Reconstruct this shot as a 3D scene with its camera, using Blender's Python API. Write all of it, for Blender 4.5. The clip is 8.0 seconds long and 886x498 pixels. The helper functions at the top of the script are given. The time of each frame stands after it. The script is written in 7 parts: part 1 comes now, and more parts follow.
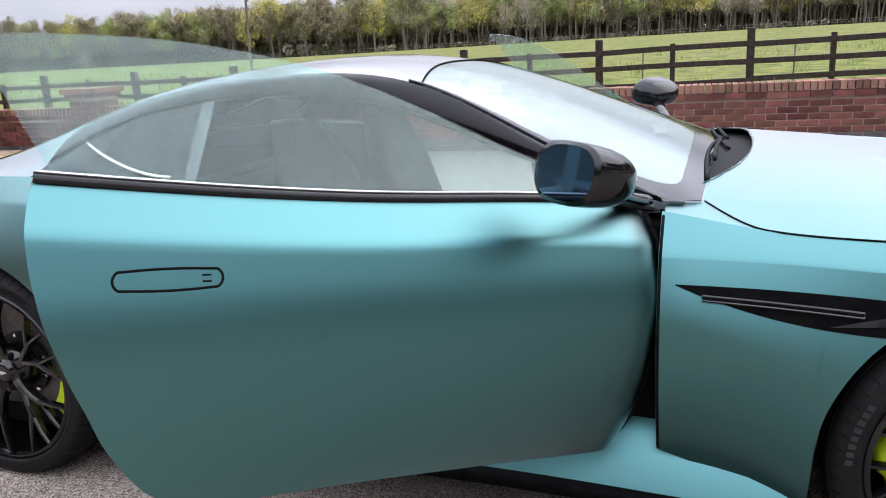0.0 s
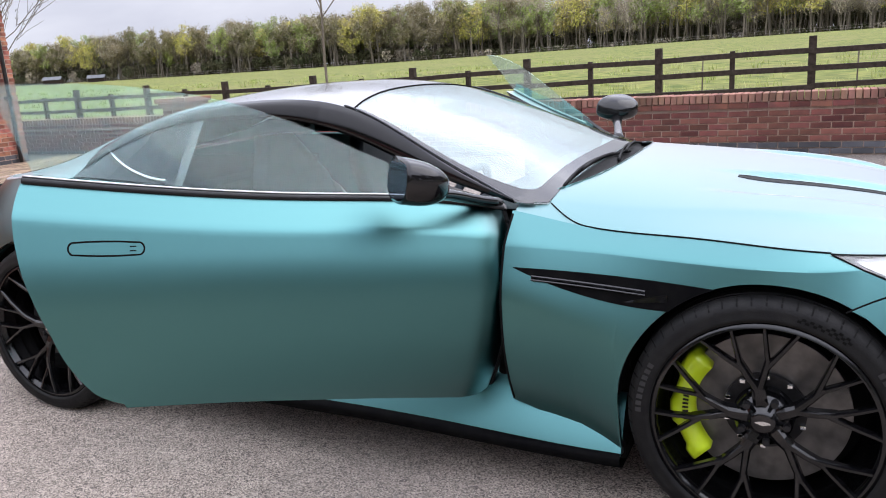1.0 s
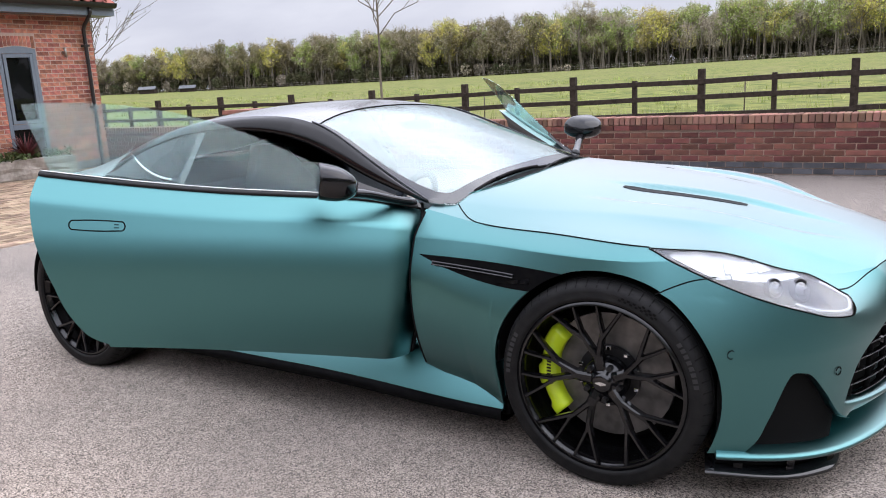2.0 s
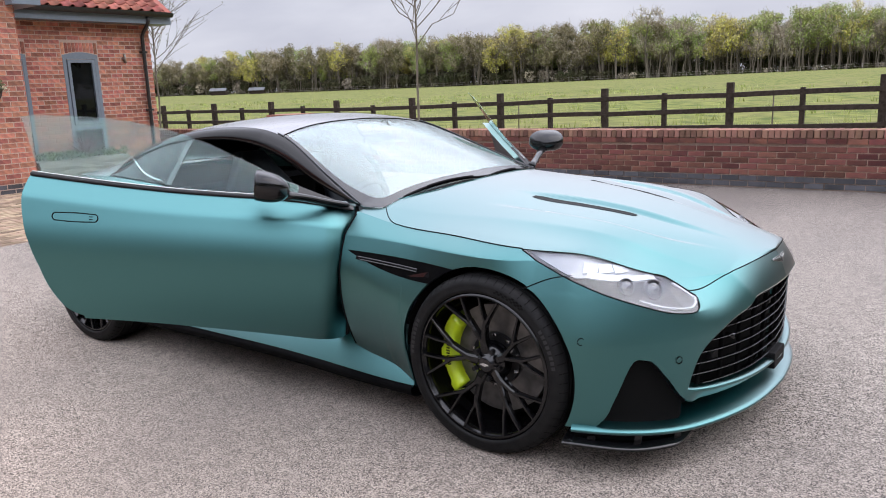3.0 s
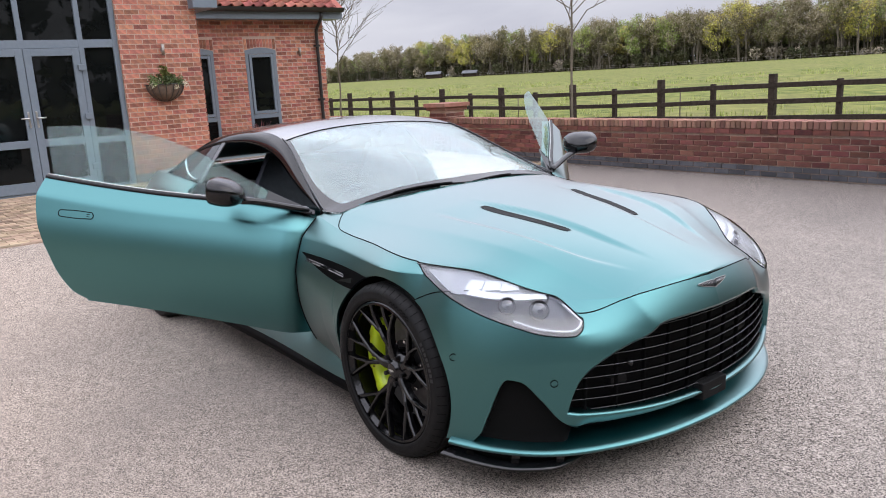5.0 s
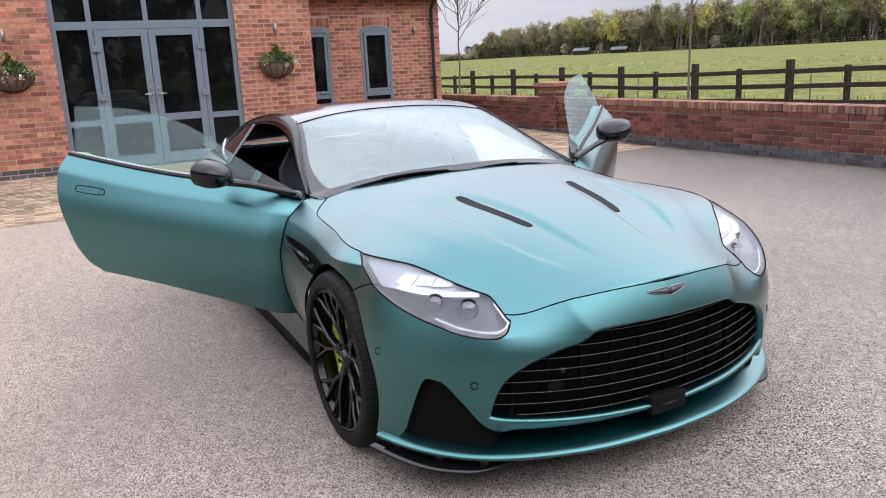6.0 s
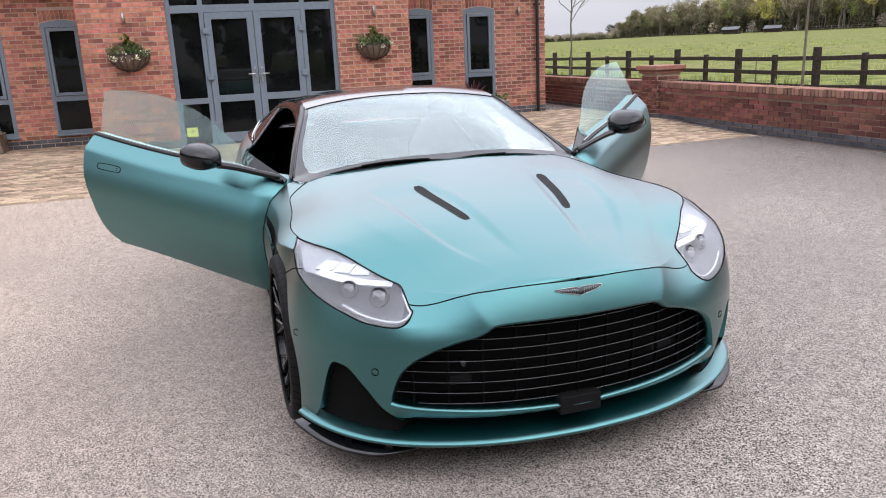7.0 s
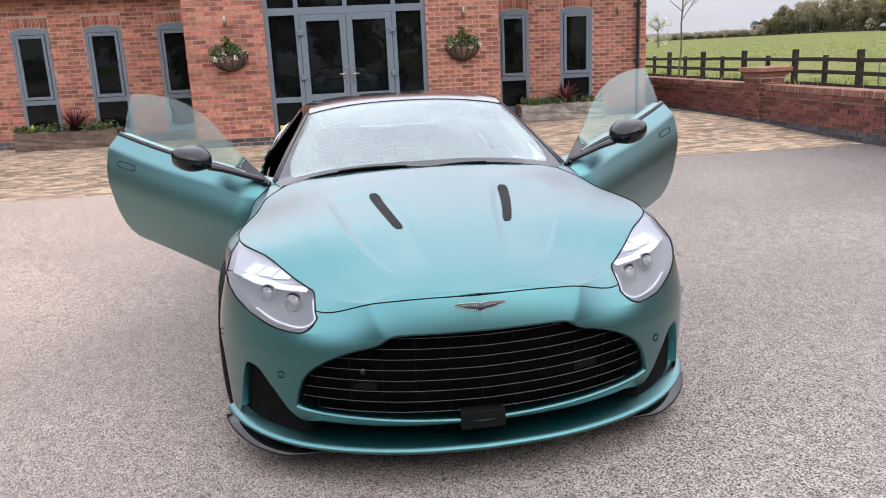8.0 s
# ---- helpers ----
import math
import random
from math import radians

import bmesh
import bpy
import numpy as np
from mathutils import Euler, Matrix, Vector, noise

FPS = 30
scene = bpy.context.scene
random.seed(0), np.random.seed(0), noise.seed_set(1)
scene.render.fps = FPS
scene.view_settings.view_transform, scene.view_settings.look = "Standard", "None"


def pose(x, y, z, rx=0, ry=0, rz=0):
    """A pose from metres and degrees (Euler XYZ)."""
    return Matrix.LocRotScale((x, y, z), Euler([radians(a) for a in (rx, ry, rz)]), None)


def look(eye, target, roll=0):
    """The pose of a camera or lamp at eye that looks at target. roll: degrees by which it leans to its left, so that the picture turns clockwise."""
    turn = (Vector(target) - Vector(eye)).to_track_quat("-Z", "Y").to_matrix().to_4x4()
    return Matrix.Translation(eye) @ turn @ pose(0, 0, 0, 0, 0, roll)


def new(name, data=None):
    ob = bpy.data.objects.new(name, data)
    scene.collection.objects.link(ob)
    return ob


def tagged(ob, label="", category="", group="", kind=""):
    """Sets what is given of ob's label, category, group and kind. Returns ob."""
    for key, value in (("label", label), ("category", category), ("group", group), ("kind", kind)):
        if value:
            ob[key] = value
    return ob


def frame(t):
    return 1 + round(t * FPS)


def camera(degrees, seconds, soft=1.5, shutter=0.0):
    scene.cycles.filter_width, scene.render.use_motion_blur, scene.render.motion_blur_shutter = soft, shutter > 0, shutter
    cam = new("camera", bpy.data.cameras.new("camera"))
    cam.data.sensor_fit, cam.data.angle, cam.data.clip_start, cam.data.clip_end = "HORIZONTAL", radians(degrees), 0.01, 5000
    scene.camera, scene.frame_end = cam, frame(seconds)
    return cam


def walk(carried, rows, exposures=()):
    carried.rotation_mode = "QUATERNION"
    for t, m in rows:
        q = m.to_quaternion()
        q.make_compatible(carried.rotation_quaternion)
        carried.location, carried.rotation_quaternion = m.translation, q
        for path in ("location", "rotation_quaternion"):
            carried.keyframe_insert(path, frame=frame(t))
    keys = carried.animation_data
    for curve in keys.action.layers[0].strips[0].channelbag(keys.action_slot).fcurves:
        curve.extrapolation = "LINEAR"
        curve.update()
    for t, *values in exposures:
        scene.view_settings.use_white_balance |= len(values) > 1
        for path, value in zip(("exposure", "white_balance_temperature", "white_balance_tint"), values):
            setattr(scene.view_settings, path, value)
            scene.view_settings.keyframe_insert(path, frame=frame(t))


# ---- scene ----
cam = camera(59.6, 8.0, 1.0)
METRES, EYE = 5.964, 1.30
START = pose(0.7525, -2.706, EYE, 0, 0, 19.0)
ROWS = [
    (0.0, 0.0, 0.0, 0.0, -0.79, -14.46, 3.08),
    (0.5, 0.0471, -0.0437, 0.0062, 2.96, -14.2, 3.44),
    (1.0, 0.1015, -0.0886, 0.0099, 6.29, -13.76, 3.65),
    (1.5, 0.1524, -0.1359, 0.0095, 9.33, -13.09, 3.46),
    (2.0, 0.2071, -0.1699, 0.013, 12.11, -12.43, 3.01),
    (3.5, 0.3693, -0.2383, 0.0241, 19.55, -11.84, 2.15),
    (4.0, 0.4207, -0.2223, 0.0291, 23.0, -11.96, 2.47),
    (4.5, 0.4617, -0.1875, 0.0324, 27.35, -12.13, 2.87),
    (6.0, 0.594, -0.0635, 0.0341, 43.01, -13.59, 2.83),
    (6.5, 0.6424, -0.0161, 0.0356, 48.15, -14.24, 2.63),
    (7.0, 0.6881, 0.027, 0.0371, 53.06, -14.6, 2.59),
    (7.5, 0.7212, 0.0827, 0.0375, 58.15, -14.59, 2.61),
    (8.0, 0.7591, 0.1364, 0.04, 62.62, -14.33, 2.58),
]
walk(cam, [(t, START @ pose(METRES * x, METRES * y, METRES * z, 90 + pitch, roll, yaw)) for t, x, y, z, yaw, pitch, roll in ROWS],
     [(0.0, 0.0, 6340, 12.5), (1.0, 0.05, 6340, 12.5), (2.2, -0.05, 6360, 12.5), (3.5, -0.18, 6420, 12.5), (8.0, -0.19, 6500, 12.5)])

# ---- sky and sun: bright overcast spring day ----
SUN_EL, SUN_ROT = 50.0, 62.0
world = bpy.data.worlds.new("overcast_sky")
scene.world = world
world.use_nodes = True
wn, wl = world.node_tree.nodes, world.node_tree.links
wn.clear()
w_out = wn.new("ShaderNodeOutputWorld")
w_bg = wn.new("ShaderNodeBackground")
w_sky = wn.new("ShaderNodeTexSky")
w_sky.sky_type, w_sky.sun_disc = "NISHITA", False
w_sky.sun_elevation, w_sky.sun_rotation = radians(SUN_EL), radians(SUN_ROT)
w_sky.air_density, w_sky.dust_density = 1.0, 3.0
w_tc, w_map = wn.new("ShaderNodeTexCoord"), wn.new("ShaderNodeMapping")
w_map.inputs["Scale"].default_value = (1.0, 1.0, 3.2)
w_noise, w_ramp = wn.new("ShaderNodeTexNoise"), wn.new("ShaderNodeValToRGB")
w_noise.inputs["Scale"].default_value, w_noise.inputs["Detail"].default_value = 1.7, 6.0
w_noise.inputs["Distortion"].default_value = 0.4
w_ramp.color_ramp.elements[0].position, w_ramp.color_ramp.elements[1].position = 0.32, 0.68
w_ramp.color_ramp.elements[0].color, w_ramp.color_ramp.elements[1].color = (5.3, 5.5, 6.6, 1), (8.8, 8.95, 9.7, 1)
w_mix = wn.new("ShaderNodeMix")
w_mix.data_type = "RGBA"
w_mix.inputs[0].default_value = 0.88
wl.new(w_tc.outputs["Generated"], w_map.inputs["Vector"])
wl.new(w_map.outputs["Vector"], w_noise.inputs["Vector"])
wl.new(w_noise.outputs["Fac"], w_ramp.inputs["Fac"])
wl.new(w_sky.outputs["Color"], w_mix.inputs[6])
# an overcast sky is about two and a half times brighter overhead than at the horizon
w_sep, w_rise, w_mul = wn.new("ShaderNodeSeparateXYZ"), wn.new("ShaderNodeMapRange"), wn.new("ShaderNodeVectorMath")
w_mul.operation = "MULTIPLY"
w_rise.interpolation_type = "SMOOTHSTEP"
w_rise.inputs[1].default_value, w_rise.inputs[2].default_value = 0.16, 0.55
w_rise.inputs[3].default_value, w_rise.inputs[4].default_value = 1.12, 4.2
wl.new(w_tc.outputs["Generated"], w_sep.inputs[0])
wl.new(w_sep.outputs["Z"], w_rise.inputs[0])
wl.new(w_ramp.outputs["Color"], w_mul.inputs[0])
# and brighter round the veiled sun
w_dot, w_glow, w_both = wn.new("ShaderNodeVectorMath"), wn.new("ShaderNodeMapRange"), wn.new("ShaderNodeMath")
w_dot.operation, w_both.operation = "DOT_PRODUCT", "MULTIPLY"
w_dot.inputs[1].default_value = (math.cos(radians(90 - SUN_ROT)) * math.cos(radians(SUN_EL)), math.sin(radians(90 - SUN_ROT)) * math.cos(radians(SUN_EL)), math.sin(radians(SUN_EL)))
w_glow.interpolation_type = "SMOOTHSTEP"
w_glow.inputs[1].default_value, w_glow.inputs[2].default_value = 0.1, 1.0
w_glow.inputs[3].default_value, w_glow.inputs[4].default_value = 1.0, 1.15
wl.new(w_tc.outputs["Generated"], w_dot.inputs[0])
wl.new(w_dot.outputs["Value"], w_glow.inputs[0])
wl.new(w_rise.outputs[0], w_both.inputs[0])
wl.new(w_glow.outputs[0], w_both.inputs[1])
wl.new(w_both.outputs[0], w_mul.inputs[1])
wl.new(w_mul.outputs[0], w_mix.inputs[7])
wl.new(w_mix.outputs[2], w_bg.inputs["Color"])
wl.new(w_bg.outputs["Background"], w_out.inputs["Surface"])
w_bg.inputs["Strength"].default_value = 0.098
sun = new("sun", bpy.data.lights.new("sun", "SUN"))
sun.data.energy, sun.data.angle, sun.data.color = 1.1, radians(60), (1.0, 0.95, 0.88)
sun_az = radians(90 - SUN_ROT)
sun.matrix_world = look((0, 0, 30), (-math.cos(sun_az) * 30, -math.sin(sun_az) * 30, 30 - 30 * math.tan(radians(SUN_EL))))


# ---- materials ----
def material(name, base, rough=0.5, metal=0.0, second=None, scale=8.0, detail=4.0, bump=0.0, bump_scale=60.0, rough2=None,
             coat=0.0, coat_rough=0.1, spec=0.5, stain=None, stain_scale=0.7, stain_amount=0.5, island="", stretch=(1, 1, 1), crisp=0.15, coat_ior=1.5, cells=0.0, pale_zone=None):
    """A procedural surface: base colour varied by a fine grain and a coarse stain, with bump and uneven gloss."""
    m = bpy.data.materials.new(name)
    m.use_nodes = True
    n, l = m.node_tree.nodes, m.node_tree.links
    b = n["Principled BSDF"]
    b.inputs["Roughness"].default_value, b.inputs["Metallic"].default_value = rough, metal
    b.inputs["Coat Weight"].default_value, b.inputs["Coat Roughness"].default_value = coat, coat_rough
    b.inputs["Specular IOR Level"].default_value = spec
    b.inputs["Coat IOR"].default_value = coat_ior
    tc, mp = n.new("ShaderNodeTexCoord"), n.new("ShaderNodeMapping")
    mp.inputs["Scale"].default_value = stretch
    l.new(tc.outputs["Object"], mp.inputs["Vector"])
    colour = n.new("ShaderNodeRGB").outputs[0]
    colour.default_value = (*base, 1)

    def noise_tex(s, d):
        t = n.new("ShaderNodeTexNoise")
        t.inputs["Scale"].default_value, t.inputs["Detail"].default_value = s, d
        l.new(mp.outputs["Vector"], t.inputs["Vector"])
        return t.outputs["Fac"]

    def mixed(fac, a, c):
        x = n.new("ShaderNodeMix")
        x.data_type = "RGBA"
        l.new(fac, x.inputs[0])
        l.new(a, x.inputs[6])
        x.inputs[7].default_value = (*c, 1)
        return x.outputs[2]

    def contrast(fac, lo, hi, top=1.0):
        x = n.new("ShaderNodeMapRange")
        l.new(fac, x.inputs[0])
        x.inputs[1].default_value, x.inputs[2].default_value, x.inputs[4].default_value = lo, hi, top
        return x.outputs[0]

    if second:
        colour = mixed(contrast(noise_tex(scale, detail), 0.5 - crisp, 0.5 + crisp), colour, second)
    if cells:
        # stone chippings: a random shade for each small cell
        vo, sp = n.new("ShaderNodeTexVoronoi"), n.new("ShaderNodeSeparateColor")
        vo.inputs["Scale"].default_value = cells
        l.new(mp.outputs["Vector"], vo.inputs["Vector"])
        l.new(vo.outputs["Color"], sp.inputs[0])
        hs = n.new("ShaderNodeHueSaturation")
        vr = n.new("ShaderNodeMapRange")
        l.new(sp.outputs[0], vr.inputs[0])
        vr.inputs[3].default_value, vr.inputs[4].default_value = 0.0, 2.0
        l.new(vr.outputs[0], hs.inputs["Value"])
        l.new(colour, hs.inputs["Color"])
        colour = hs.outputs["Color"]
    if stain:
        colour = mixed(contrast(noise_tex(stain_scale, 3.0), 0.45, 0.7, stain_amount), colour, stain)
    if pale_zone:
        # a paler, warmer stretch of the surface with a ragged edge: (colour, x from, x to, y from, y to)
        sep = n.new("ShaderNodeSeparateXYZ")
        l.new(tc.outputs["Object"], sep.inputs[0])
        rag = noise_tex(0.35, 4.0)
        fades = []
        for axis, v0, v1 in (("X", pale_zone[1], pale_zone[2]), ("Y", pale_zone[3], pale_zone[4])):
            add = n.new("ShaderNodeMath")
            add.operation = "MULTIPLY_ADD"
            l.new(rag, add.inputs[0])
            add.inputs[1].default_value = 1.6
            l.new(sep.outputs[axis], add.inputs[2])
            fades.append(contrast(add.outputs[0], v0 + 0.8, v1 + 0.8))
        mul = n.new("ShaderNodeMath")
        mul.operation = "MULTIPLY"
        l.new(fades[0], mul.inputs[0])
        l.new(fades[1], mul.inputs[1])
        tone = n.new("ShaderNodeMix")
        tone.data_type, tone.blend_type = "RGBA", "MULTIPLY"
        l.new(mul.outputs[0], tone.inputs[0])
        l.new(colour, tone.inputs[6])
        tone.inputs[7].default_value = (*pale_zone[0], 1)
        colour = tone.outputs[2]
        # the boundary wall's shade, put into the colour as a ragged darker band
        shade_reach = n.new("ShaderNodeMath")
        shade_reach.operation = "MULTIPLY_ADD"
        l.new(noise_tex(0.5, 5.0), shade_reach.inputs[0])
        shade_reach.inputs[1].default_value = 2.4
        l.new(sep.outputs["Y"], shade_reach.inputs[2])
        shade_mix = n.new("ShaderNodeMix")
        shade_mix.data_type, shade_mix.blend_type = "RGBA", "MULTIPLY"
        l.new(contrast(shade_reach.outputs[0], 4.9, 7.2), shade_mix.inputs[0])
        l.new(colour, shade_mix.inputs[6])
        shade_mix.inputs[7].default_value = (0.62, 0.61, 0.62, 1)
        colour = shade_mix.outputs[2]
    if island:
        src = n.new("ShaderNodeObjectInfo").outputs["Random"] if island == "object" else n.new("ShaderNodeNewGeometry").outputs["Random Per Island"]
        hsv = n.new("ShaderNodeHueSaturation")
        l.new(contrast(src, 0.0, 1.0, 1.0), hsv.inputs["Fac"])
        ramp = n.new("ShaderNodeMapRange")
        l.new(src, ramp.inputs[0])
        ramp.inputs[3].default_value, ramp.inputs[4].default_value = 0.52, 1.30
        l.new(ramp.outputs[0], hsv.inputs["Value"])
        wave = n.new("ShaderNodeMath")
        wave.operation = "PINGPONG"
        l.new(src, wave.inputs[0])
        wave.inputs[1].default_value = 0.13
        hue = n.new("ShaderNodeMapRange")
        l.new(wave.outputs[0], hue.inputs[0])
        hue.inputs[2].default_value, hue.inputs[3].default_value, hue.inputs[4].default_value = 0.13, 0.488, 0.514
        l.new(hue.outputs[0], hsv.inputs["Hue"])
        hsv.inputs["Fac"].default_value = 1.0
        for link in list(hsv.inputs["Fac"].links):
            l.remove(link)
        l.new(colour, hsv.inputs["Color"])
        colour = hsv.outputs["Color"]
    l.new(colour, b.inputs["Base Color"])
    if rough2 is not None:
        l.new(contrast(noise_tex(scale * 0.6, 3.0), 0.3, 0.7, 1.0), (mr := n.new("ShaderNodeMapRange")).inputs[0])
        mr.inputs[3].default_value, mr.inputs[4].default_value = rough, rough2
        l.new(mr.outputs[0], b.inputs["Roughness"])
    if bump:
        bp = n.new("ShaderNodeBump")
        bp.inputs["Strength"].default_value, bp.inputs["Distance"].default_value = bump, 0.01
        l.new(noise_tex(bump_scale, 5.0), bp.inputs["Height"])
        l.new(bp.outputs["Normal"], b.inputs["Normal"])
    return m


def glass_material(name, tint, f0=0.045, sheen=(1, 1, 1), film_mix=0.0):
    """Clear pane: tinted straight through, a sharp reflection that grows towards grazing views; tint and f0 for each of its two faces."""
    m = bpy.data.materials.new(name)
    m.use_nodes = True
    n, l = m.node_tree.nodes, m.node_tree.links
    n.remove(n["Principled BSDF"])
    clear, gloss, both = n.new("ShaderNodeBsdfTransparent"), n.new("ShaderNodeBsdfAnisotropic"), n.new("ShaderNodeMixShader")
    clear.inputs["Color"].default_value = (*tint, 1)
    gloss.inputs["Color"].default_value, gloss.inputs["Roughness"].default_value = (*sheen, 1), 0.02
    # a thin pale matt film, mixed over the clear pane by a fixed share
    film, filmed = n.new("ShaderNodeBsdfDiffuse"), n.new("ShaderNodeMixShader")
    film.inputs["Color"].default_value = (0.62, 0.68, 0.66, 1)
    filmed.inputs[0].default_value = film_mix
    l.new(clear.outputs[0], filmed.inputs[1])
    l.new(film.outputs[0], filmed.inputs[2])
    edge, rise, fac = n.new("ShaderNodeLayerWeight"), n.new("ShaderNodeMath"), n.new("ShaderNodeMapRange")
    edge.inputs["Blend"].default_value = 0.5
    rise.operation, rise.inputs[1].default_value = "POWER", 5.0
    fac.inputs[3].default_value, fac.inputs[4].default_value = f0, 1.0
    l.new(edge.outputs["Facing"], rise.inputs[0])
    l.new(rise.outputs[0], fac.inputs[0])
    l.new(fac.outputs[0], both.inputs[0])
    l.new((filmed if film_mix else clear).outputs[0], both.inputs[1])
    l.new(gloss.outputs[0], both.inputs[2])
    l.new(both.outputs[0], n["Material Output"].inputs["Surface"])
    return m


def satin_paint(name, flake, second, rough, ior):
    """Satin metallic car paint: a coloured flake layer under a colourless satin lacquer, both with soft, short-tailed gloss."""
    m = bpy.data.materials.new(name)
    m.use_nodes = True
    n, l = m.node_tree.nodes, m.node_tree.links
    n.remove(n["Principled BSDF"])
    tc, grain, mix = n.new("ShaderNodeTexCoord"), n.new("ShaderNodeTexNoise"), n.new("ShaderNodeMix")
    grain.inputs["Scale"].default_value, grain.inputs["Detail"].default_value = 900.0, 2.0
    mix.data_type = "RGBA"
    mix.inputs[6].default_value, mix.inputs[7].default_value = (*flake, 1), (*second, 1)
    l.new(tc.outputs["Object"], grain.inputs["Vector"])
    l.new(grain.outputs["Fac"], mix.inputs[0])
    under, lacquer = n.new("ShaderNodeBsdfAnisotropic"), n.new("ShaderNodeBsdfAnisotropic")
    body_colour, both, top = n.new("ShaderNodeBsdfDiffuse"), n.new("ShaderNodeMixShader"), n.new("ShaderNodeMixShader")
    for b in (under, lacquer):
        b.distribution = "BECKMANN"
        b.inputs["Roughness"].default_value = rough
    haze = n.new("ShaderNodeTexNoise")
    haze.inputs["Scale"].default_value = 2.5
    vary = n.new("ShaderNodeMapRange")
    vary.inputs[3].default_value, vary.inputs[4].default_value = rough * 0.93, rough * 1.07
    l.new(tc.outputs["Object"], haze.inputs["Vector"])
    l.new(haze.outputs["Fac"], vary.inputs[0])
    l.new(vary.outputs[0], under.inputs["Roughness"])
    l.new(mix.outputs[2], under.inputs["Color"])
    body_colour.inputs["Color"].default_value = (0.01, 0.09, 0.095, 1)
    both.inputs[0].default_value = 0.06
    l.new(under.outputs[0], both.inputs[1])
    l.new(body_colour.outputs[0], both.inputs[2])
    edge, rise, sheen = n.new("ShaderNodeLayerWeight"), n.new("ShaderNodeMath"), n.new("ShaderNodeMapRange")
    edge.inputs["Blend"].default_value = 0.5
    rise.operation = "POWER"
    rise.inputs[1].default_value = 3.15
    sheen.inputs[3].default_value, sheen.inputs[4].default_value = ((ior - 1) / (ior + 1)) ** 2, 1.0
    l.new(edge.outputs["Facing"], rise.inputs[0])
    l.new(rise.outputs[0], sheen.inputs[0])
    l.new(sheen.outputs[0], top.inputs[0])
    l.new(both.outputs[0], top.inputs[1])
    l.new(lacquer.outputs[0], top.inputs[2])
    l.new(top.outputs[0], n["Material Output"].inputs["Surface"])
    return m


PAINT = satin_paint("satin_teal_paint", (0.032, 0.160, 0.164), (0.039, 0.176, 0.180), 0.42, 1.68)
ROOF_BLACK = material("roof_gloss_black", (0.012, 0.012, 0.014), 0.16, spec=0.6, coat=1.0, coat_rough=0.1, coat_ior=1.55, second=(0.02, 0.02, 0.022), scale=40)
GLOSS_BLACK = material("gloss_black", (0.003, 0.003, 0.0035), 0.04, 0.0, spec=0.5, second=(0.007, 0.007, 0.008), scale=40)
MIRROR_CAP = material("mirror_cap_black", (0.003, 0.003, 0.0035), 0.05, spec=0.42, second=(0.007, 0.007, 0.008), scale=40)
RAIL_BLACK = material("rail_gloss_black", (0.003, 0.003, 0.0035), 0.10, spec=0.20, second=(0.005, 0.005, 0.0055), scale=40)
PILLAR_BLACK = material("pillar_gloss_black", (0.003, 0.003, 0.0035), 0.10, spec=0.24, second=(0.005, 0.005, 0.0055), scale=40)
GRILLE_BLACK = material("grille_bar_black", (0.004, 0.004, 0.0045), 0.2, spec=0.75, second=(0.007, 0.007, 0.0075), scale=60)
SATIN_BLACK = material("satin_black", (0.006, 0.006, 0.0065), 0.42, 0.0, spec=0.25, second=(0.010, 0.010, 0.011), scale=60)
MATT_BLACK = material("matt_black_plastic", (0.005, 0.005, 0.0053), 0.6, 0.0, spec=0.10, second=(0.008, 0.008, 0.008), scale=120, bump=0.1, bump_scale=400)
VENT_MESH = material("black_vent_mesh", (0.003, 0.003, 0.003), 0.5, spec=0.08, second=(0.014, 0.014, 0.014), scale=260, detail=1)
VOID_BLACK = material("black_underside", (0.004, 0.004, 0.004), 0.9, spec=0.1)
RUBBER = material("tyre_rubber", (0.007, 0.007, 0.0074), 0.55, spec=0.12, second=(0.011, 0.0108, 0.0106), scale=30, bump=0.15, bump_scale=200)
RIM = material("black_alloy", (0.0025, 0.0025, 0.003), 0.16, 0.0, spec=0.45, second=(0.005, 0.005, 0.0055), scale=50)
DISC = material("carbon_disc", (0.13, 0.125, 0.122), 0.36, 0.75, second=(0.085, 0.082, 0.08), scale=25)
LIME = material("lime_caliper", (0.56, 0.72, 0.02), 0.3, coat=0.4, second=(0.5, 0.66, 0.015), scale=20)
CHROME = material("chrome", (0.75, 0.76, 0.78), 0.12, 1.0, second=(0.68, 0.69, 0.7), scale=30)
LAMP_SILVER = material("lamp_reflector", (0.26, 0.265, 0.275), 0.32, 0.8, second=(0.20, 0.205, 0.215), scale=50)
LAMP_DARK = material("lamp_housing", (0.055, 0.055, 0.06), 0.32, 0.6, second=(0.04, 0.04, 0.045), scale=40, bump=0.05, bump_scale=300)
LEATHER = material("dark_leather", (0.008, 0.010, 0.015), 0.5, spec=0.3, second=(0.014, 0.017, 0.024), scale=30, bump=0.2, bump_scale=250)
SCREEN_GLASS = glass_material("windscreen_glass", (0.86, 0.94, 0.94), 0.09, (0.93, 1.0, 0.985), 0.06)
DOOR_GLASS = glass_material("door_glass", (0.81, 0.94, 0.915), 0.03, (0.94, 1.0, 0.99))
LENS = glass_material("lamp_lens", (0.98, 0.99, 1.0), 0.04)
MIRROR = material("mirror_glass", (0.10, 0.17, 0.25), 0.02, 1.0)
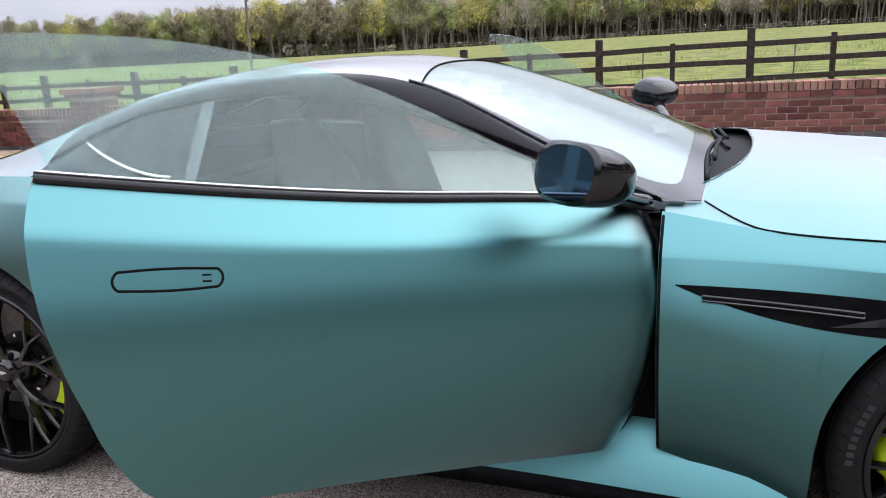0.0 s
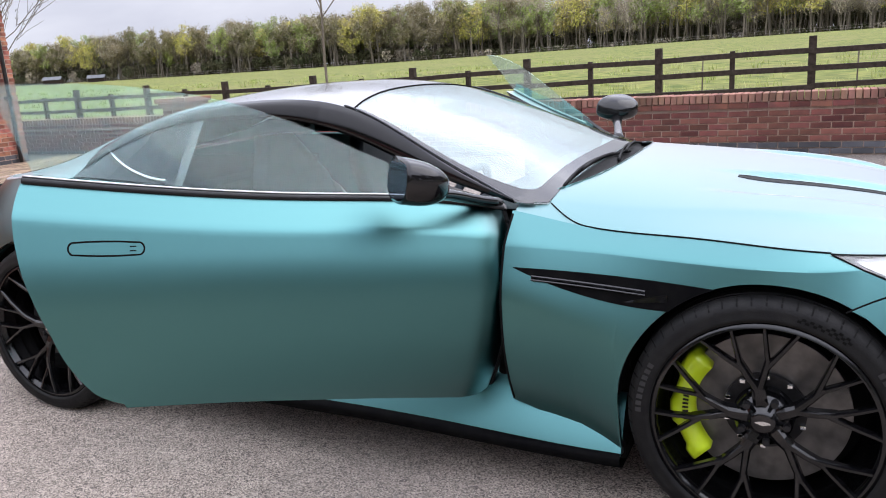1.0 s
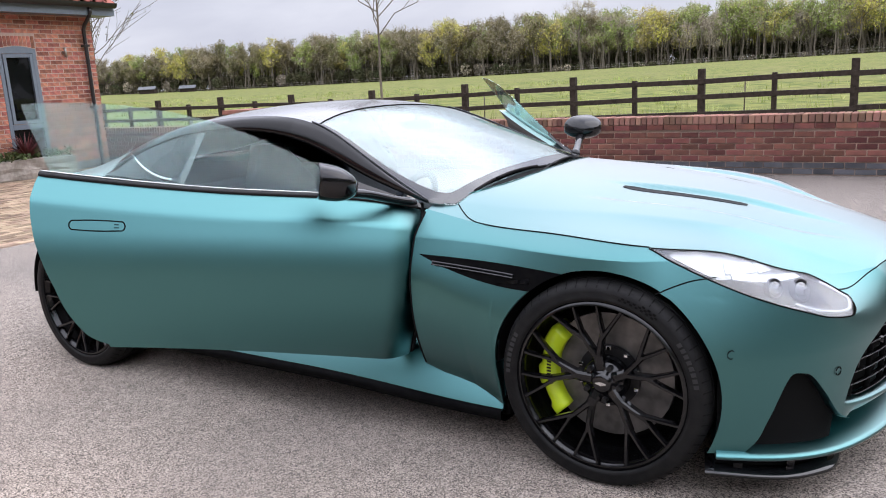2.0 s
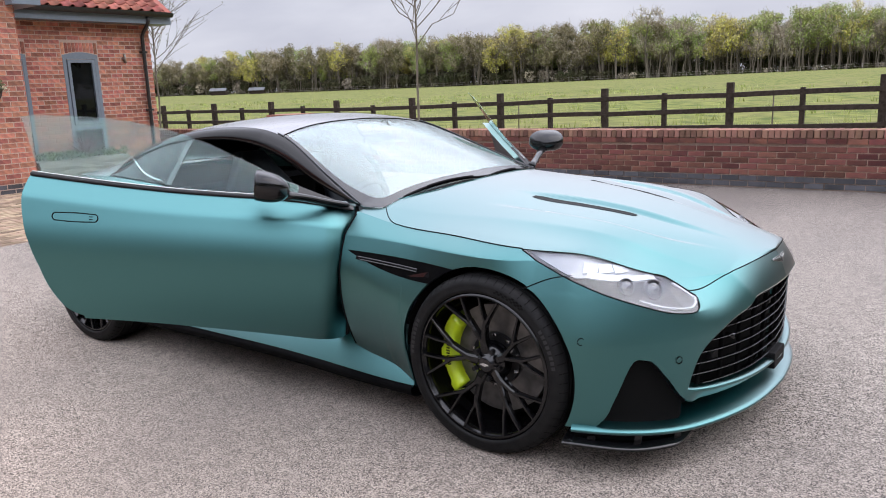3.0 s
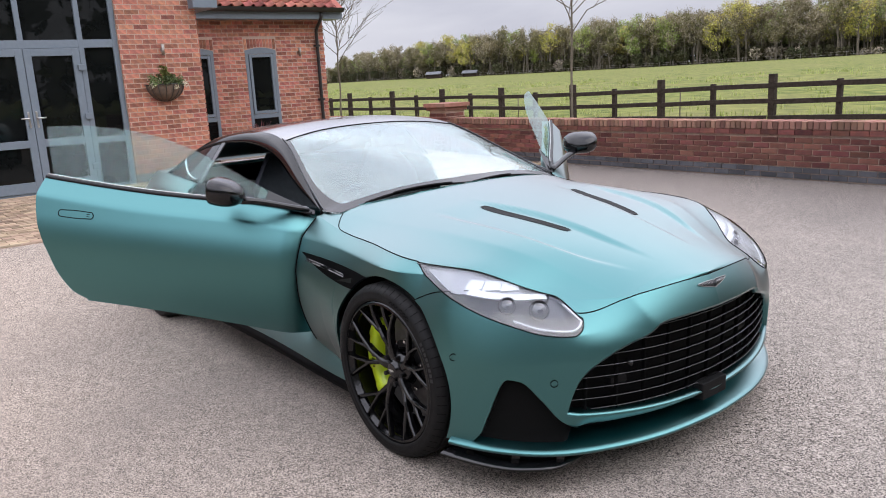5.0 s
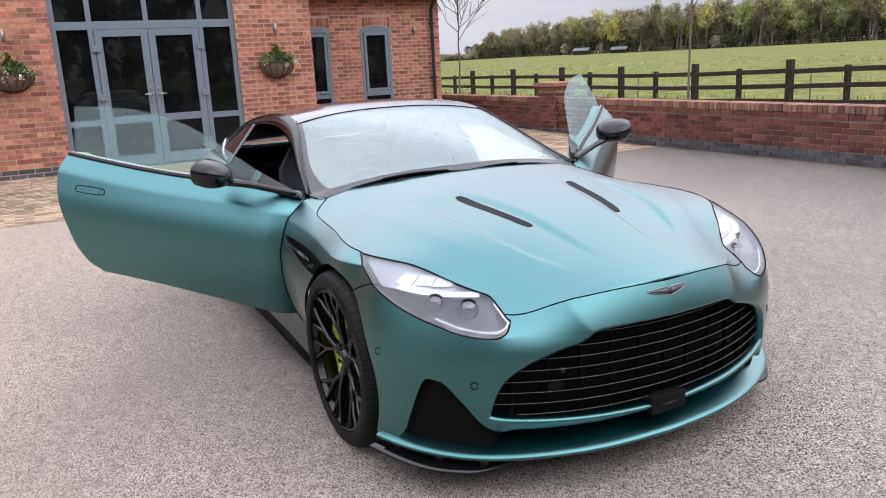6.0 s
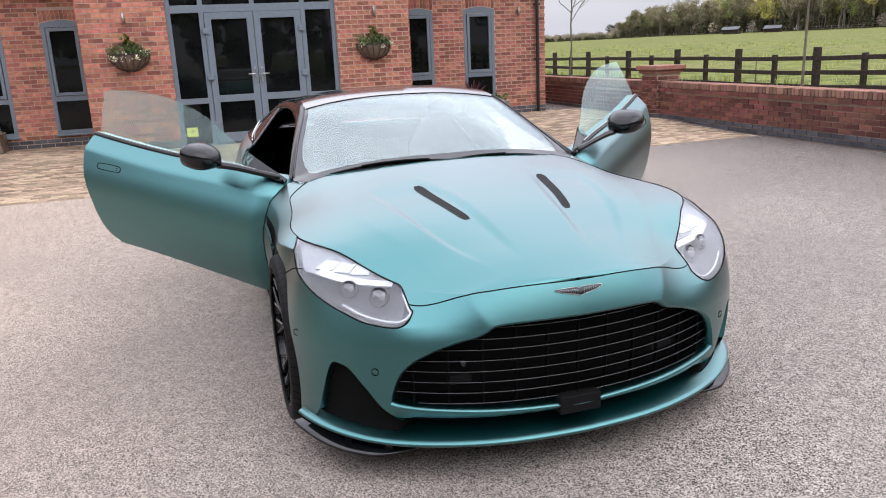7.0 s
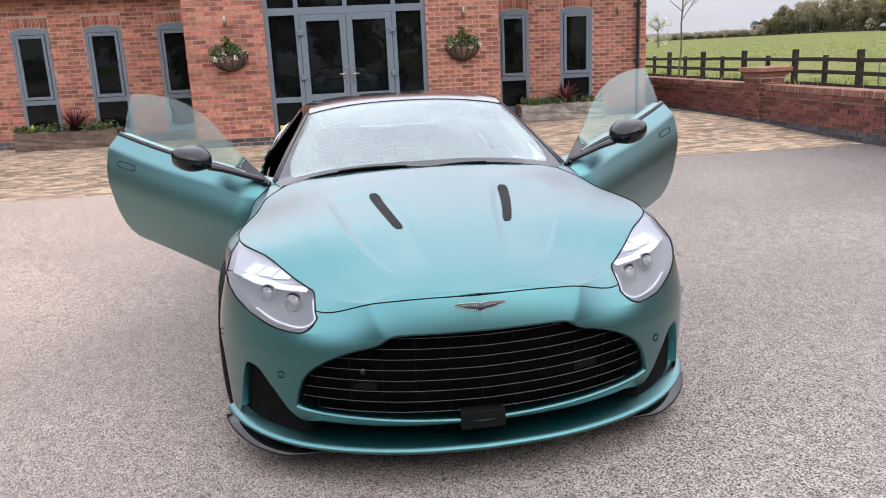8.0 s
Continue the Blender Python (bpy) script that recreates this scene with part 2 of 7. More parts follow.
ASPHALT = material("asphalt", (0.216, 0.189, 0.165), 0.9, second=(0.270, 0.237, 0.207), scale=14, detail=6, cells=230, bump=0.6, bump_scale=200, stain=(0.138, 0.124, 0.114), stain_scale=0.3, stain_amount=0.55, spec=0.2, pale_zone=((1.42, 1.31, 1.22), 5.2, 0.6, 0.2, -3.0))
GRASS = material("meadow_grass", (0.064, 0.088, 0.022), 0.95, second=(0.190, 0.198, 0.054), scale=2.0, detail=10, crisp=0.12, bump=0.6, bump_scale=3, stain=(0.185, 0.165, 0.068), stain_scale=0.22, stain_amount=0.65, spec=0.1)
BLADE = material("grass_blades", (0.26, 0.33, 0.085), 0.85, second=(0.40, 0.41, 0.17), scale=0.9, spec=0.1)
BRICK = material("red_brick", (0.48, 0.187, 0.125), 0.88, second=(0.275, 0.115, 0.088), scale=13, detail=6, bump=0.4, bump_scale=70, island="object", spec=0.25)
BRICK_RUN = material("red_brick_run", (0.48, 0.187, 0.125), 0.88, second=(0.275, 0.115, 0.088), scale=13, detail=6, bump=0.4, bump_scale=70, island="island", spec=0.25)
WALL_BRICK = material("brown_red_brick", (0.195, 0.070, 0.054), 0.88, second=(0.120, 0.050, 0.043), scale=9, bump=0.4, bump_scale=70, island="object", spec=0.25)
WALL_BRICK_RUN = material("brown_red_brick_run", (0.195, 0.070, 0.054), 0.88, second=(0.120, 0.050, 0.043), scale=9, bump=0.4, bump_scale=70, island="island", spec=0.25)
BLUE_BRICK = material("blue_engineering_brick", (0.055, 0.057, 0.065), 0.6, second=(0.085, 0.085, 0.095), scale=9, bump=0.25, bump_scale=70, island="island")
MORTAR = material("mortar", (0.46, 0.335, 0.265), 0.95, second=(0.36, 0.265, 0.21), scale=20, bump=0.4, bump_scale=120, stain=(0.36, 0.30, 0.26), stain_amount=0.5)
COPING = material("coping_brick", (0.29, 0.135, 0.098), 0.88, second=(0.22, 0.105, 0.078), scale=8, bump=0.4, bump_scale=70, island="object", stain=(0.20, 0.15, 0.11), stain_scale=3.0, spec=0.25)
PAVER = material("paving_block", (0.38, 0.285, 0.20), 0.9, second=(0.29, 0.21, 0.145), scale=7, bump=0.4, bump_scale=90, island="object", spec=0.2)
PAVER_RUN = material("paving_block_run", (0.38, 0.285, 0.20), 0.9, second=(0.29, 0.21, 0.145), scale=7, bump=0.4, bump_scale=90, island="island", spec=0.2)
WOOD = material("dark_fence_wood", (0.024, 0.017, 0.014), 0.85, second=(0.05, 0.036, 0.03), scale=14, bump=0.5, bump_scale=60, spec=0.2)
FRAME = material("grey_window_frame", (0.135, 0.168, 0.20), 0.38, second=(0.15, 0.182, 0.215), scale=20)
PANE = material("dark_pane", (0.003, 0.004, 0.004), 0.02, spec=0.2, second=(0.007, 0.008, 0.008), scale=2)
PIPE = material("black_pipe", (0.012, 0.012, 0.013), 0.35, second=(0.02, 0.02, 0.02), scale=20)
STEEL = material("brushed_steel", (0.55, 0.54, 0.52), 0.3, 1.0, second=(0.45, 0.44, 0.43), scale=60)
LIGHT_STEEL = material("weathered_steel", (0.36, 0.33, 0.30), 0.5, 1.0, second=(0.28, 0.26, 0.24), scale=60)
TILE = material("clay_pantile", (0.36, 0.120, 0.088), 0.85, second=(0.31, 0.100, 0.074), scale=10, bump=0.4, bump_scale=60, island="object", stain=(0.22, 0.13, 0.10), stain_scale=6, spec=0.25)
STONE = material("weathered_stone", (0.34, 0.31, 0.27), 0.95, second=(0.24, 0.21, 0.18), scale=12, bump=0.9, bump_scale=25, stain=(0.13, 0.11, 0.09), stain_scale=4, stain_amount=0.8)
SLEEPER = material("weathered_sleeper", (0.16, 0.11, 0.08), 0.9, second=(0.09, 0.065, 0.05), scale=12, bump=0.8, bump_scale=30, stain=(0.2, 0.17, 0.13), stain_scale=3)
BARK = material("tree_bark", (0.12, 0.102, 0.080), 0.95, second=(0.18, 0.155, 0.12), scale=4, bump=0.6, bump_scale=20, spec=0.15)
LEAF = material("spring_leaves", (0.085, 0.088, 0.034), 0.75, second=(0.185, 0.195, 0.048), scale=0.12, detail=2, island="island", spec=0.15)
LIME_LEAF = material("fresh_yellow_leaves", (0.56, 0.54, 0.11), 0.75, second=(0.50, 0.43, 0.14), scale=0.2, detail=2, island="island", spec=0.15)
GREEN_LEAF = material("fresh_green_leaves", (0.25, 0.33, 0.095), 0.75, second=(0.35, 0.40, 0.11), scale=0.2, detail=2, island="island", spec=0.15)
OLIVE_LEAF = material("budding_leaves", (0.155, 0.160, 0.062), 0.8, second=(0.215, 0.180, 0.095), scale=0.12, detail=2, island="island", spec=0.15)
DARK_LEAF = material("undergrowth_and_wood_shade", (0.058, 0.068, 0.030), 0.8, second=(0.095, 0.082, 0.046), scale=0.2, detail=2, island="island", spec=0.15)
TWIG = material("bare_twigs", (0.33, 0.285, 0.23), 0.9, second=(0.40, 0.35, 0.25), scale=0.12, island="island", spec=0.1)
SHRUB = material("shrub_leaves", (0.06, 0.095, 0.03), 0.7, second=(0.11, 0.14, 0.05), scale=6, island="island", spec=0.3)
RED_LEAF = material("red_cordyline_leaves", (0.13, 0.025, 0.03), 0.55, second=(0.085, 0.02, 0.025), scale=9, island="island")
PETAL = material("cream_petals", (0.72, 0.68, 0.55), 0.7, second=(0.62, 0.6, 0.4), scale=40, island="island", spec=0.2)


# ---- small building kit ----
def cubic(xs, ys):
    """A smooth curve through a few control values (natural cubic spline)."""
    xs, ys = np.asarray(xs, float), np.asarray(ys, float)
    if xs[0] > xs[-1]:
        xs, ys = xs[::-1], ys[::-1]
    n, h = len(xs), np.diff(xs)
    a, r = np.eye(n), np.zeros(n)
    for i in range(1, n - 1):
        a[i, i - 1], a[i, i], a[i, i + 1] = h[i - 1], 2 * (h[i - 1] + h[i]), h[i]
        r[i] = 6 * ((ys[i + 1] - ys[i]) / h[i] - (ys[i] - ys[i - 1]) / h[i - 1])
    m = np.linalg.solve(a, r)

    def f(x):
        x = np.asarray(x, float)
        k = np.clip(np.searchsorted(xs, x) - 1, 0, n - 2)
        t0, t1, hk = x - xs[k], xs[k + 1] - x, h[k]
        return (m[k] * t1 ** 3 + m[k + 1] * t0 ** 3) / (6 * hk) + (ys[k] / hk - m[k] * hk / 6) * t1 + (ys[k + 1] / hk - m[k + 1] * hk / 6) * t0
    return f


def steady(xs, ys):
    """A curve that never overshoots its control values (monotone cubic)."""
    xs, ys = np.asarray(xs, float), np.asarray(ys, float)
    if xs[0] > xs[-1]:
        xs, ys = xs[::-1], ys[::-1]
    h, s = np.diff(xs), np.diff(ys) / np.diff(xs)
    g = np.zeros(len(xs))
    g[0], g[-1] = s[0], s[-1]
    for i in range(1, len(xs) - 1):
        if s[i - 1] * s[i] > 0:
            w1, w2 = 2 * h[i] + h[i - 1], h[i] + 2 * h[i - 1]
            g[i] = (w1 + w2) / (w1 / s[i - 1] + w2 / s[i])

    def f(x):
        x = np.clip(np.asarray(x, float), xs[0], xs[-1])
        k = np.clip(np.searchsorted(xs, x) - 1, 0, len(xs) - 2)
        t = (x - xs[k]) / h[k]
        return ((1 + 2 * t) * (1 - t) ** 2) * ys[k] + t * (1 - t) ** 2 * h[k] * g[k] + t * t * (3 - 2 * t) * ys[k + 1] + t * t * (t - 1) * h[k] * g[k + 1]
    return f


def smooth01(x):
    x = np.clip(x, 0, 1)
    return x * x * (3 - 2 * x)


def mesh_of(name, verts, faces, mat, smooth=True):
    me = bpy.data.meshes.new(name)
    me.from_pydata([tuple(v) for v in verts], [], [tuple(f) for f in faces])
    for mt in (mat if isinstance(mat, (list, tuple)) else [mat]):
        me.materials.append(mt)
    if smooth:
        me.polygons.foreach_set("use_smooth", [True] * len(me.polygons))
    me.update()
    return me


def child(name, me, parent=None, label=""):
    ob = new(name, me)
    if parent is not None:
        ob.parent = parent
    if label:
        ob["label"] = label
    return ob


def part(name, bm, mat, parent=None, label="", smooth=False):
    """Links a bmesh as one mesh object under a thing or a part."""
    me = bpy.data.meshes.new(name)
    bm.to_mesh(me)
    bm.free()
    for mt in (mat if isinstance(mat, (list, tuple)) else [mat]):
        me.materials.append(mt)
    if smooth:
        me.polygons.foreach_set("use_smooth", [True] * len(me.polygons))
    return child(name, me, parent, label)


def grid_faces(n, m, flip=False, close=False):
    f = []
    for i in range(n - 1):
        for j in range(m if close else m - 1):
            k = (j + 1) % m
            q = (i * m + j, i * m + k, (i + 1) * m + k, (i + 1) * m + j)
            f.append(q[::-1] if flip else q)
    return f


def sheet(name, p, mat, parent=None, label="", flip=False, thick=0.0, close=False, away=None):
    """A surface from an n x m grid of places, with thickness on its back; away: it faces away from this place."""
    n, m = p.shape[:2]
    if away is not None:
        u, w = p[1:, :-1] - p[:-1, :-1], p[:-1, 1:] - p[:-1, :-1]
        flip = float((np.cross(w, u) * (p[:-1, :-1] - np.asarray(away, float))).sum()) < 0
    ob = child(name, mesh_of(name, p.reshape(-1, 3), grid_faces(n, m, flip, close), mat), parent, label)
    if thick:
        s = ob.modifiers.new("thickness", "SOLIDIFY")
        s.thickness, s.offset = thick, -1.0
        e = ob.modifiers.new("crisp_rim", "EDGE_SPLIT")
        e.split_angle = radians(40)
    return ob


def tube(name, pts, r, mat, parent=None, label="", sides=8, closed=False):
    """A round bar along a line of places; r may vary along it."""
    pts = np.asarray(pts, float)
    n = len(pts)
    rs = np.full(n, r) if np.isscalar(r) else np.asarray(r, float)
    tan = np.gradient(pts, axis=0)
    if closed:
        tan = np.roll(pts, -1, 0) - np.roll(pts, 1, 0)
    tan /= np.linalg.norm(tan, axis=1)[:, None] + 1e-12
    up = np.array([0, 0, 1.0]) if abs(tan[:, 2]).mean() < 0.8 else np.array([1.0, 0, 0])
    s = np.cross(tan, up)
    s /= np.linalg.norm(s, axis=1)[:, None] + 1e-12
    u = np.cross(s, tan)
    a = np.linspace(0, 2 * np.pi, sides, endpoint=False)
    v = (pts[:, None] + rs[:, None, None] * (np.cos(a)[None, :, None] * s[:, None] + np.sin(a)[None, :, None] * u[:, None])).reshape(-1, 3)
    f = grid_faces(n, sides, close=True)
    if closed:
        f += [((n - 1) * sides + j, (n - 1) * sides + (j + 1) % sides, (j + 1) % sides, j) for j in range(sides)]
    else:
        f += [tuple(range(sides))[::-1], tuple((n - 1) * sides + j for j in range(sides))]
    return child(name, mesh_of(name, v, f, mat), parent, label)


def box_bm(bm, lo, hi, bevel=0.0):
    r = bmesh.ops.create_cube(bm, size=1.0)
    vs = r["verts"]
    c, s = (Vector(lo) + Vector(hi)) / 2, Vector(hi) - Vector(lo)
    for v in vs:
        v.co = Vector((v.co.x * s.x, v.co.y * s.y, v.co.z * s.z)) + c
    if bevel:
        bmesh.ops.bevel(bm, geom=list({e for v in vs for e in v.link_edges}), offset=bevel, segments=2, affect="EDGES", profile=0.6)
    return vs


def block(name, lo, hi, mat, parent=None, label="", bevel=0.004):
    bm = bmesh.new()
    box_bm(bm, lo, hi, bevel)
    return part(name, bm, mat, parent, label)


def loft(name, rings, mat, parent=None, label="", cap=True):
    """A closed body through rings of places."""
    rings = np.asarray(rings, float)
    n, m = rings.shape[:2]
    f = grid_faces(n, m, close=True)
    if cap:
        f += [tuple(range(m))[::-1], tuple((n - 1) * m + j for j in range(m))]
    return child(name, mesh_of(name, rings.reshape(-1, 3), f, mat), parent, label)


def boxes_mesh(name, items, mat):
    """Many plain blocks (lo, hi) joined into one mesh."""
    v, f = [], []
    for lo, hi in items:
        k = len(v)
        v += [(x, y, z) for x in (lo[0], hi[0]) for y in (lo[1], hi[1]) for z in (lo[2], hi[2])]
        f += [(k, k + 1, k + 3, k + 2), (k + 4, k + 6, k + 7, k + 5), (k, k + 4, k + 5, k + 1), (k + 2, k + 3, k + 7, k + 6), (k + 1, k + 5, k + 7, k + 3), (k, k + 2, k + 6, k + 4)]
    return mesh_of(name, v, f, mat, smooth=False)


# ---- ground: one sheet from the forecourt over the bank to the far field ----
def ground_z(x, y):
    yard = 0.10 * smooth01((-5.2 - x) / 3.6)
    bank = 0.42 * smooth01((y - 7.15) / 1.2) + 0.012 * np.clip(y - 8.0, 0, 400) ** 0.9
    back = 0.006 * np.clip(-y - 25, 0, 400)
    roll = 0.25 * np.sin(x * 0.021 + 1.0) * smooth01((y - 25) / 80)
    return np.where(y > 7.1, bank + roll + yard * (y < 7.4), yard) + back


def ground():
    gx = np.unique(np.concatenate([np.linspace(-1500, -60, 40), np.linspace(-60, -12, 40), np.linspace(-12, 8, 41), np.linspace(8, 60, 30), np.linspace(60, 1500, 40)]))
    gy = np.unique(np.concatenate([np.linspace(-1500, -40, 30), np.linspace(-40, 6, 30), np.linspace(6, 12, 40), np.linspace(12, 80, 60), np.linspace(80, 300, 40), np.linspace(300, 1500, 20), [7.1]]))
    X, Y = np.meshgrid(gx, gy)
    pts = np.stack([X, Y, ground_z(X, Y)], -1)
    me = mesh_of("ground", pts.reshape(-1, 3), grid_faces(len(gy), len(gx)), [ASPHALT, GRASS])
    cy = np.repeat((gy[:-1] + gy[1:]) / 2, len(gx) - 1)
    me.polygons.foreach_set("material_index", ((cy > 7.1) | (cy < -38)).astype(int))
    tagged(new("ground", me), "grey asphalt forecourt and green meadow rising to woods", "ground", kind="structure")


ground()


# ---- brickwork ----
def slab_with_openings(x0, x1, ya, yb, za, zb, holes):
    """Blocks of a wall between x0 and x1 that leave rectangular holes (y0, y1, z0, z1)."""
    items, y = [], ya
    for h0, h1, z0, z1 in sorted(holes):
        items.append(((x0, y, za), (x1, h0, zb)))
        if z0 > za:
            items.append(((x0, h0, za), (x1, h1, z0)))
        items.append(((x0, h0, z1), (x1, h1, zb)))
        y = h1
    items.append(((x0, y, za), (x1, yb, zb)))
    return items


def brick_courses(ya, yb, za, zb, holes, blue_to):
    """Half-bond bricks 215 x 65 with 10 mm joints over a face, cut round the holes: (y0, y1, z0, z1, blue)."""
    out = []
    for c in range(int((zb - za) / 0.075)):
        z0 = za + c * 0.075 + 0.006
        z1 = z0 + 0.0615
        y = ya - (0.1125 if c % 2 else 0.0)
        while y < yb:
            spans = [(max(y + 0.006, ya), min(y + 0.2185, yb))]
            for h0, h1, k0, k1 in holes:
                if k0 < z1 - 0.01 and k1 > z0 + 0.01:
                    cut = []
                    for a, b in spans:
                        if b <= h0 or a >= h1:
                            cut.append((a, b))
                        else:
                            cut += [q for q in ((a, h0), (h1, b)) if q[1] - q[0] > 0.02]
                    spans = cut
            out += [(a, b, z0, z1, z0 < blue_to) for a, b in spans if b - a > 0.02]
            y += 0.225
    return out


BRICK_BM = {}


def brick_data(length, mat, axis):
    """Shared brick meshes, one a length and material, centred on their face."""
    key = (round(length, 2), mat.name, axis)
    if key not in BRICK_BM:
        bm = bmesh.new()
        s = (0.02, key[0], 0.0615) if axis == "x" else (key[0], 0.02, 0.0615)
        box_bm(bm, [-v / 2 for v in s], [v / 2 for v in s])
        bmesh.ops.bevel(bm, geom=bm.edges[:], offset=0.003, segments=1, affect="EDGES")
        me = bpy.data.meshes.new("brick")
        bm.to_mesh(me)
        bm.free()
        me.materials.append(mat)
        BRICK_BM[key] = me
    return BRICK_BM[key]


def lay(parent, courses, face, axis, mat, run_mat, near, limit=290):
    """Bricks of a face: those within near = (u0, u1, z0, z1) as pieces of their own, the rest joined."""
    rest, blue, n = [], [], 0
    rng = random.Random(7)
    for a, b, z0, z1, is_blue in courses:
        j = rng.uniform(-0.0015, 0.0025)
        c = (a + b) / 2
        if not is_blue and n < limit and near[0] < c < near[1] and near[2] < z0 < near[3]:
            ob = child("brick", brick_data(b - a, mat, axis), parent)
            ob.location = (face - 0.006 + j, c, (z0 + z1) / 2) if axis == "x" else (c, face + 0.006 - j, (z0 + z1) / 2)
            n += 1
        elif axis == "x":
            (blue if is_blue else rest).append(((face - 0.012, a, z0), (face + 0.004 + j, b, z1)))
        else:
            (blue if is_blue else rest).append(((a, face - 0.004 - j, z0), (b, face + 0.012, z1)))
    if rest:
        tagged(child("brickwork", boxes_mesh("brickwork", rest, run_mat), parent), kind="stuff")
    if blue:
        tagged(child("plinth_bricks", boxes_mesh("plinth_bricks", blue, BLUE_BRICK), parent), kind="stuff")


HOUSE_X, PORCH_X = -10.85, -8.95
WINDOWS = [(-8.70, -8.05), (-7.40, -6.75), (-6.12, -5.46), (-4.84, -4.18), (-3.55, -2.89), (2.95, 3.58), (4.23, 4.90)]


def house():
    holes = [(a, b, 0.32, 2.24) for a, b in WINDOWS]
    hw = tagged(new("wall_house", boxes_mesh("wall_house", slab_with_openings(HOUSE_X - 0.3, HOUSE_X, -16, -2.75, 0.0, 2.95, [h for h in holes if h[0] < 0]) + slab_with_openings(HOUSE_X - 0.3, HOUSE_X, 2.56, 6.03, 0.0, 2.95, [h for h in holes if h[0] > 0]) + [((-19, 5.75, 0), (HOUSE_X - 0.3, 6.03, 2.95))], MORTAR)), "long red brick house wall with narrow arched windows", "wall", kind="structure")
    head = [(a - 0.02, b + 0.02, 2.24, 2.46) for a, b in WINDOWS]
    allh = holes + head
    lay(hw, brick_courses(2.56, 6.03, 0.10, 2.95, allh, 0.24) + brick_courses(-16, -2.75, 0.10, 2.95, allh, 0.24), HOUSE_X, "x", BRICK, BRICK_RUN, (2.5, 6.1, 0.6, 2.9))
    # soldier-course arches over the windows
    for a, b in WINDOWS:
        n = 10
        for k in range(n):
            t = (k + 0.5) / n
            foot = 2.247 + 0.052 * math.sin(math.pi * t)
            ob = child("arch_brick", brick_data(2.455 - foot, BRICK, "x"), hw)
            ob.location = (HOUSE_X - 0.006, a - 0.01 + (b - a + 0.02) * t, (2.455 + foot) / 2)
            ob.rotation_euler = (radians(90), 0, 0)
    # east gable return of the long wing
    lay(hw, [(a, b, z0, z1, bl) for a, b, z0, z1, bl in brick_courses(-13.0, HOUSE_X, 0.1, 2.95, [], 0.24)], 6.033, "y", BRICK, BRICK_RUN, (0, 0, 0, 0))
    pw = tagged(new("wall_entrance", boxes_mesh("wall_entrance", slab_with_openings(PORCH_X - 0.3, PORCH_X, -2.74, 2.55, 0.0, 4.6, [(-1.44, 1.28, 0.06, 3.6)]) + [((HOUSE_X, 2.27, 0), (PORCH_X - 0.3, 2.55, 4.2)), ((HOUSE_X, -2.74, 0), (PORCH_X - 0.3, -2.46, 4.2))], MORTAR)), "red brick entrance wall round tall glazed doors", "wall", kind="structure")
    lay(pw, brick_courses(-2.74, 2.55, 0.10, 4.6, [(-1.44, 1.28, 0.0, 3.6)], 0.24), PORCH_X, "x", BRICK, BRICK_RUN, (1.27, 2.6, 0.3, 3.4))
    lay(pw, brick_courses(HOUSE_X, PORCH_X, 0.10, 3.4, [], 0.24), 2.556, "y", BRICK, BRICK_RUN, (0, 0, 0, 0))
    lay(pw, brick_courses(HOUSE_X, PORCH_X, 0.10, 3.4, [], 0.24), -2.746, "y", BRICK, BRICK_RUN, (0, 0, 0, 0))
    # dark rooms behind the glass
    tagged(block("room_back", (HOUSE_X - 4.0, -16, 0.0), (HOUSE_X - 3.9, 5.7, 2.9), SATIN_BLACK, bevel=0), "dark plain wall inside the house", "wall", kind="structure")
    for k, (a, b) in enumerate(WINDOWS):
        window(k + 1, a, b)
    entrance()
    roof(2.56, 6.36, True)
    roof(-16.3, -2.75, False)
    # eaves
    for ya, yb in ((2.60, 6.34), (-16.3, -2.8)):
        f = tagged(block("fascia", (HOUSE_X, ya, 2.815), (HOUSE_X + 0.30, yb, 3.025), FRAME), "grey fascia and soffit under the tiles", "trim", kind="structure")
        t = np.linspace(math.pi, 2 * math.pi, 9)
        g = np.array([[(HOUSE_X + 0.372 + 0.066 * math.cos(q), y, 3.03 + 0.085 * math.sin(q)) for q in t] for y in (ya, yb)])
        o = sheet("gutter", g, PIPE, None, thick=0.004)
        tagged(o, "black half-round gutter along the eaves", "gutter")
    block("fascia_end", (HOUSE_X - 0.2, 6.19, 2.82), (HOUSE_X + 0.298, 6.36, 3.02), FRAME, f)
    b = tagged(block("verge_box", (PORCH_X - 1.9, 2.45, 2.82), (PORCH_X + 0.22, 2.86, 3.16), FRAME), "grey boxed eaves beside the entrance gable", "trim", kind="structure")
    t = np.linspace(0, 1, 20)
    for y, xx in ((5.84, HOUSE_X), (-2.86, HOUSE_X), (2.64, HOUSE_X + 0.0)):
        pts = [(xx + 0.33, y, 2.95), (xx + 0.33, y, 2.86), (xx + 0.26, y, 2.78), (xx + 0.12, y, 2.66), (xx + 0.07, y, 2.58)] + [(xx + 0.07, y, z) for z in np.linspace(2.4, 0.1, 12)]
        dp = tagged(tube("downpipe", pts, 0.034, PIPE, None, "", 12), "black round downpipe against the brick wall", "downpipe", "downpipes")
        for z in (2.3, 1.2):
            block("pipe_clip", (xx, y - 0.055, z - 0.02), (xx + 0.11, y + 0.055, z + 0.02), PIPE, dp)


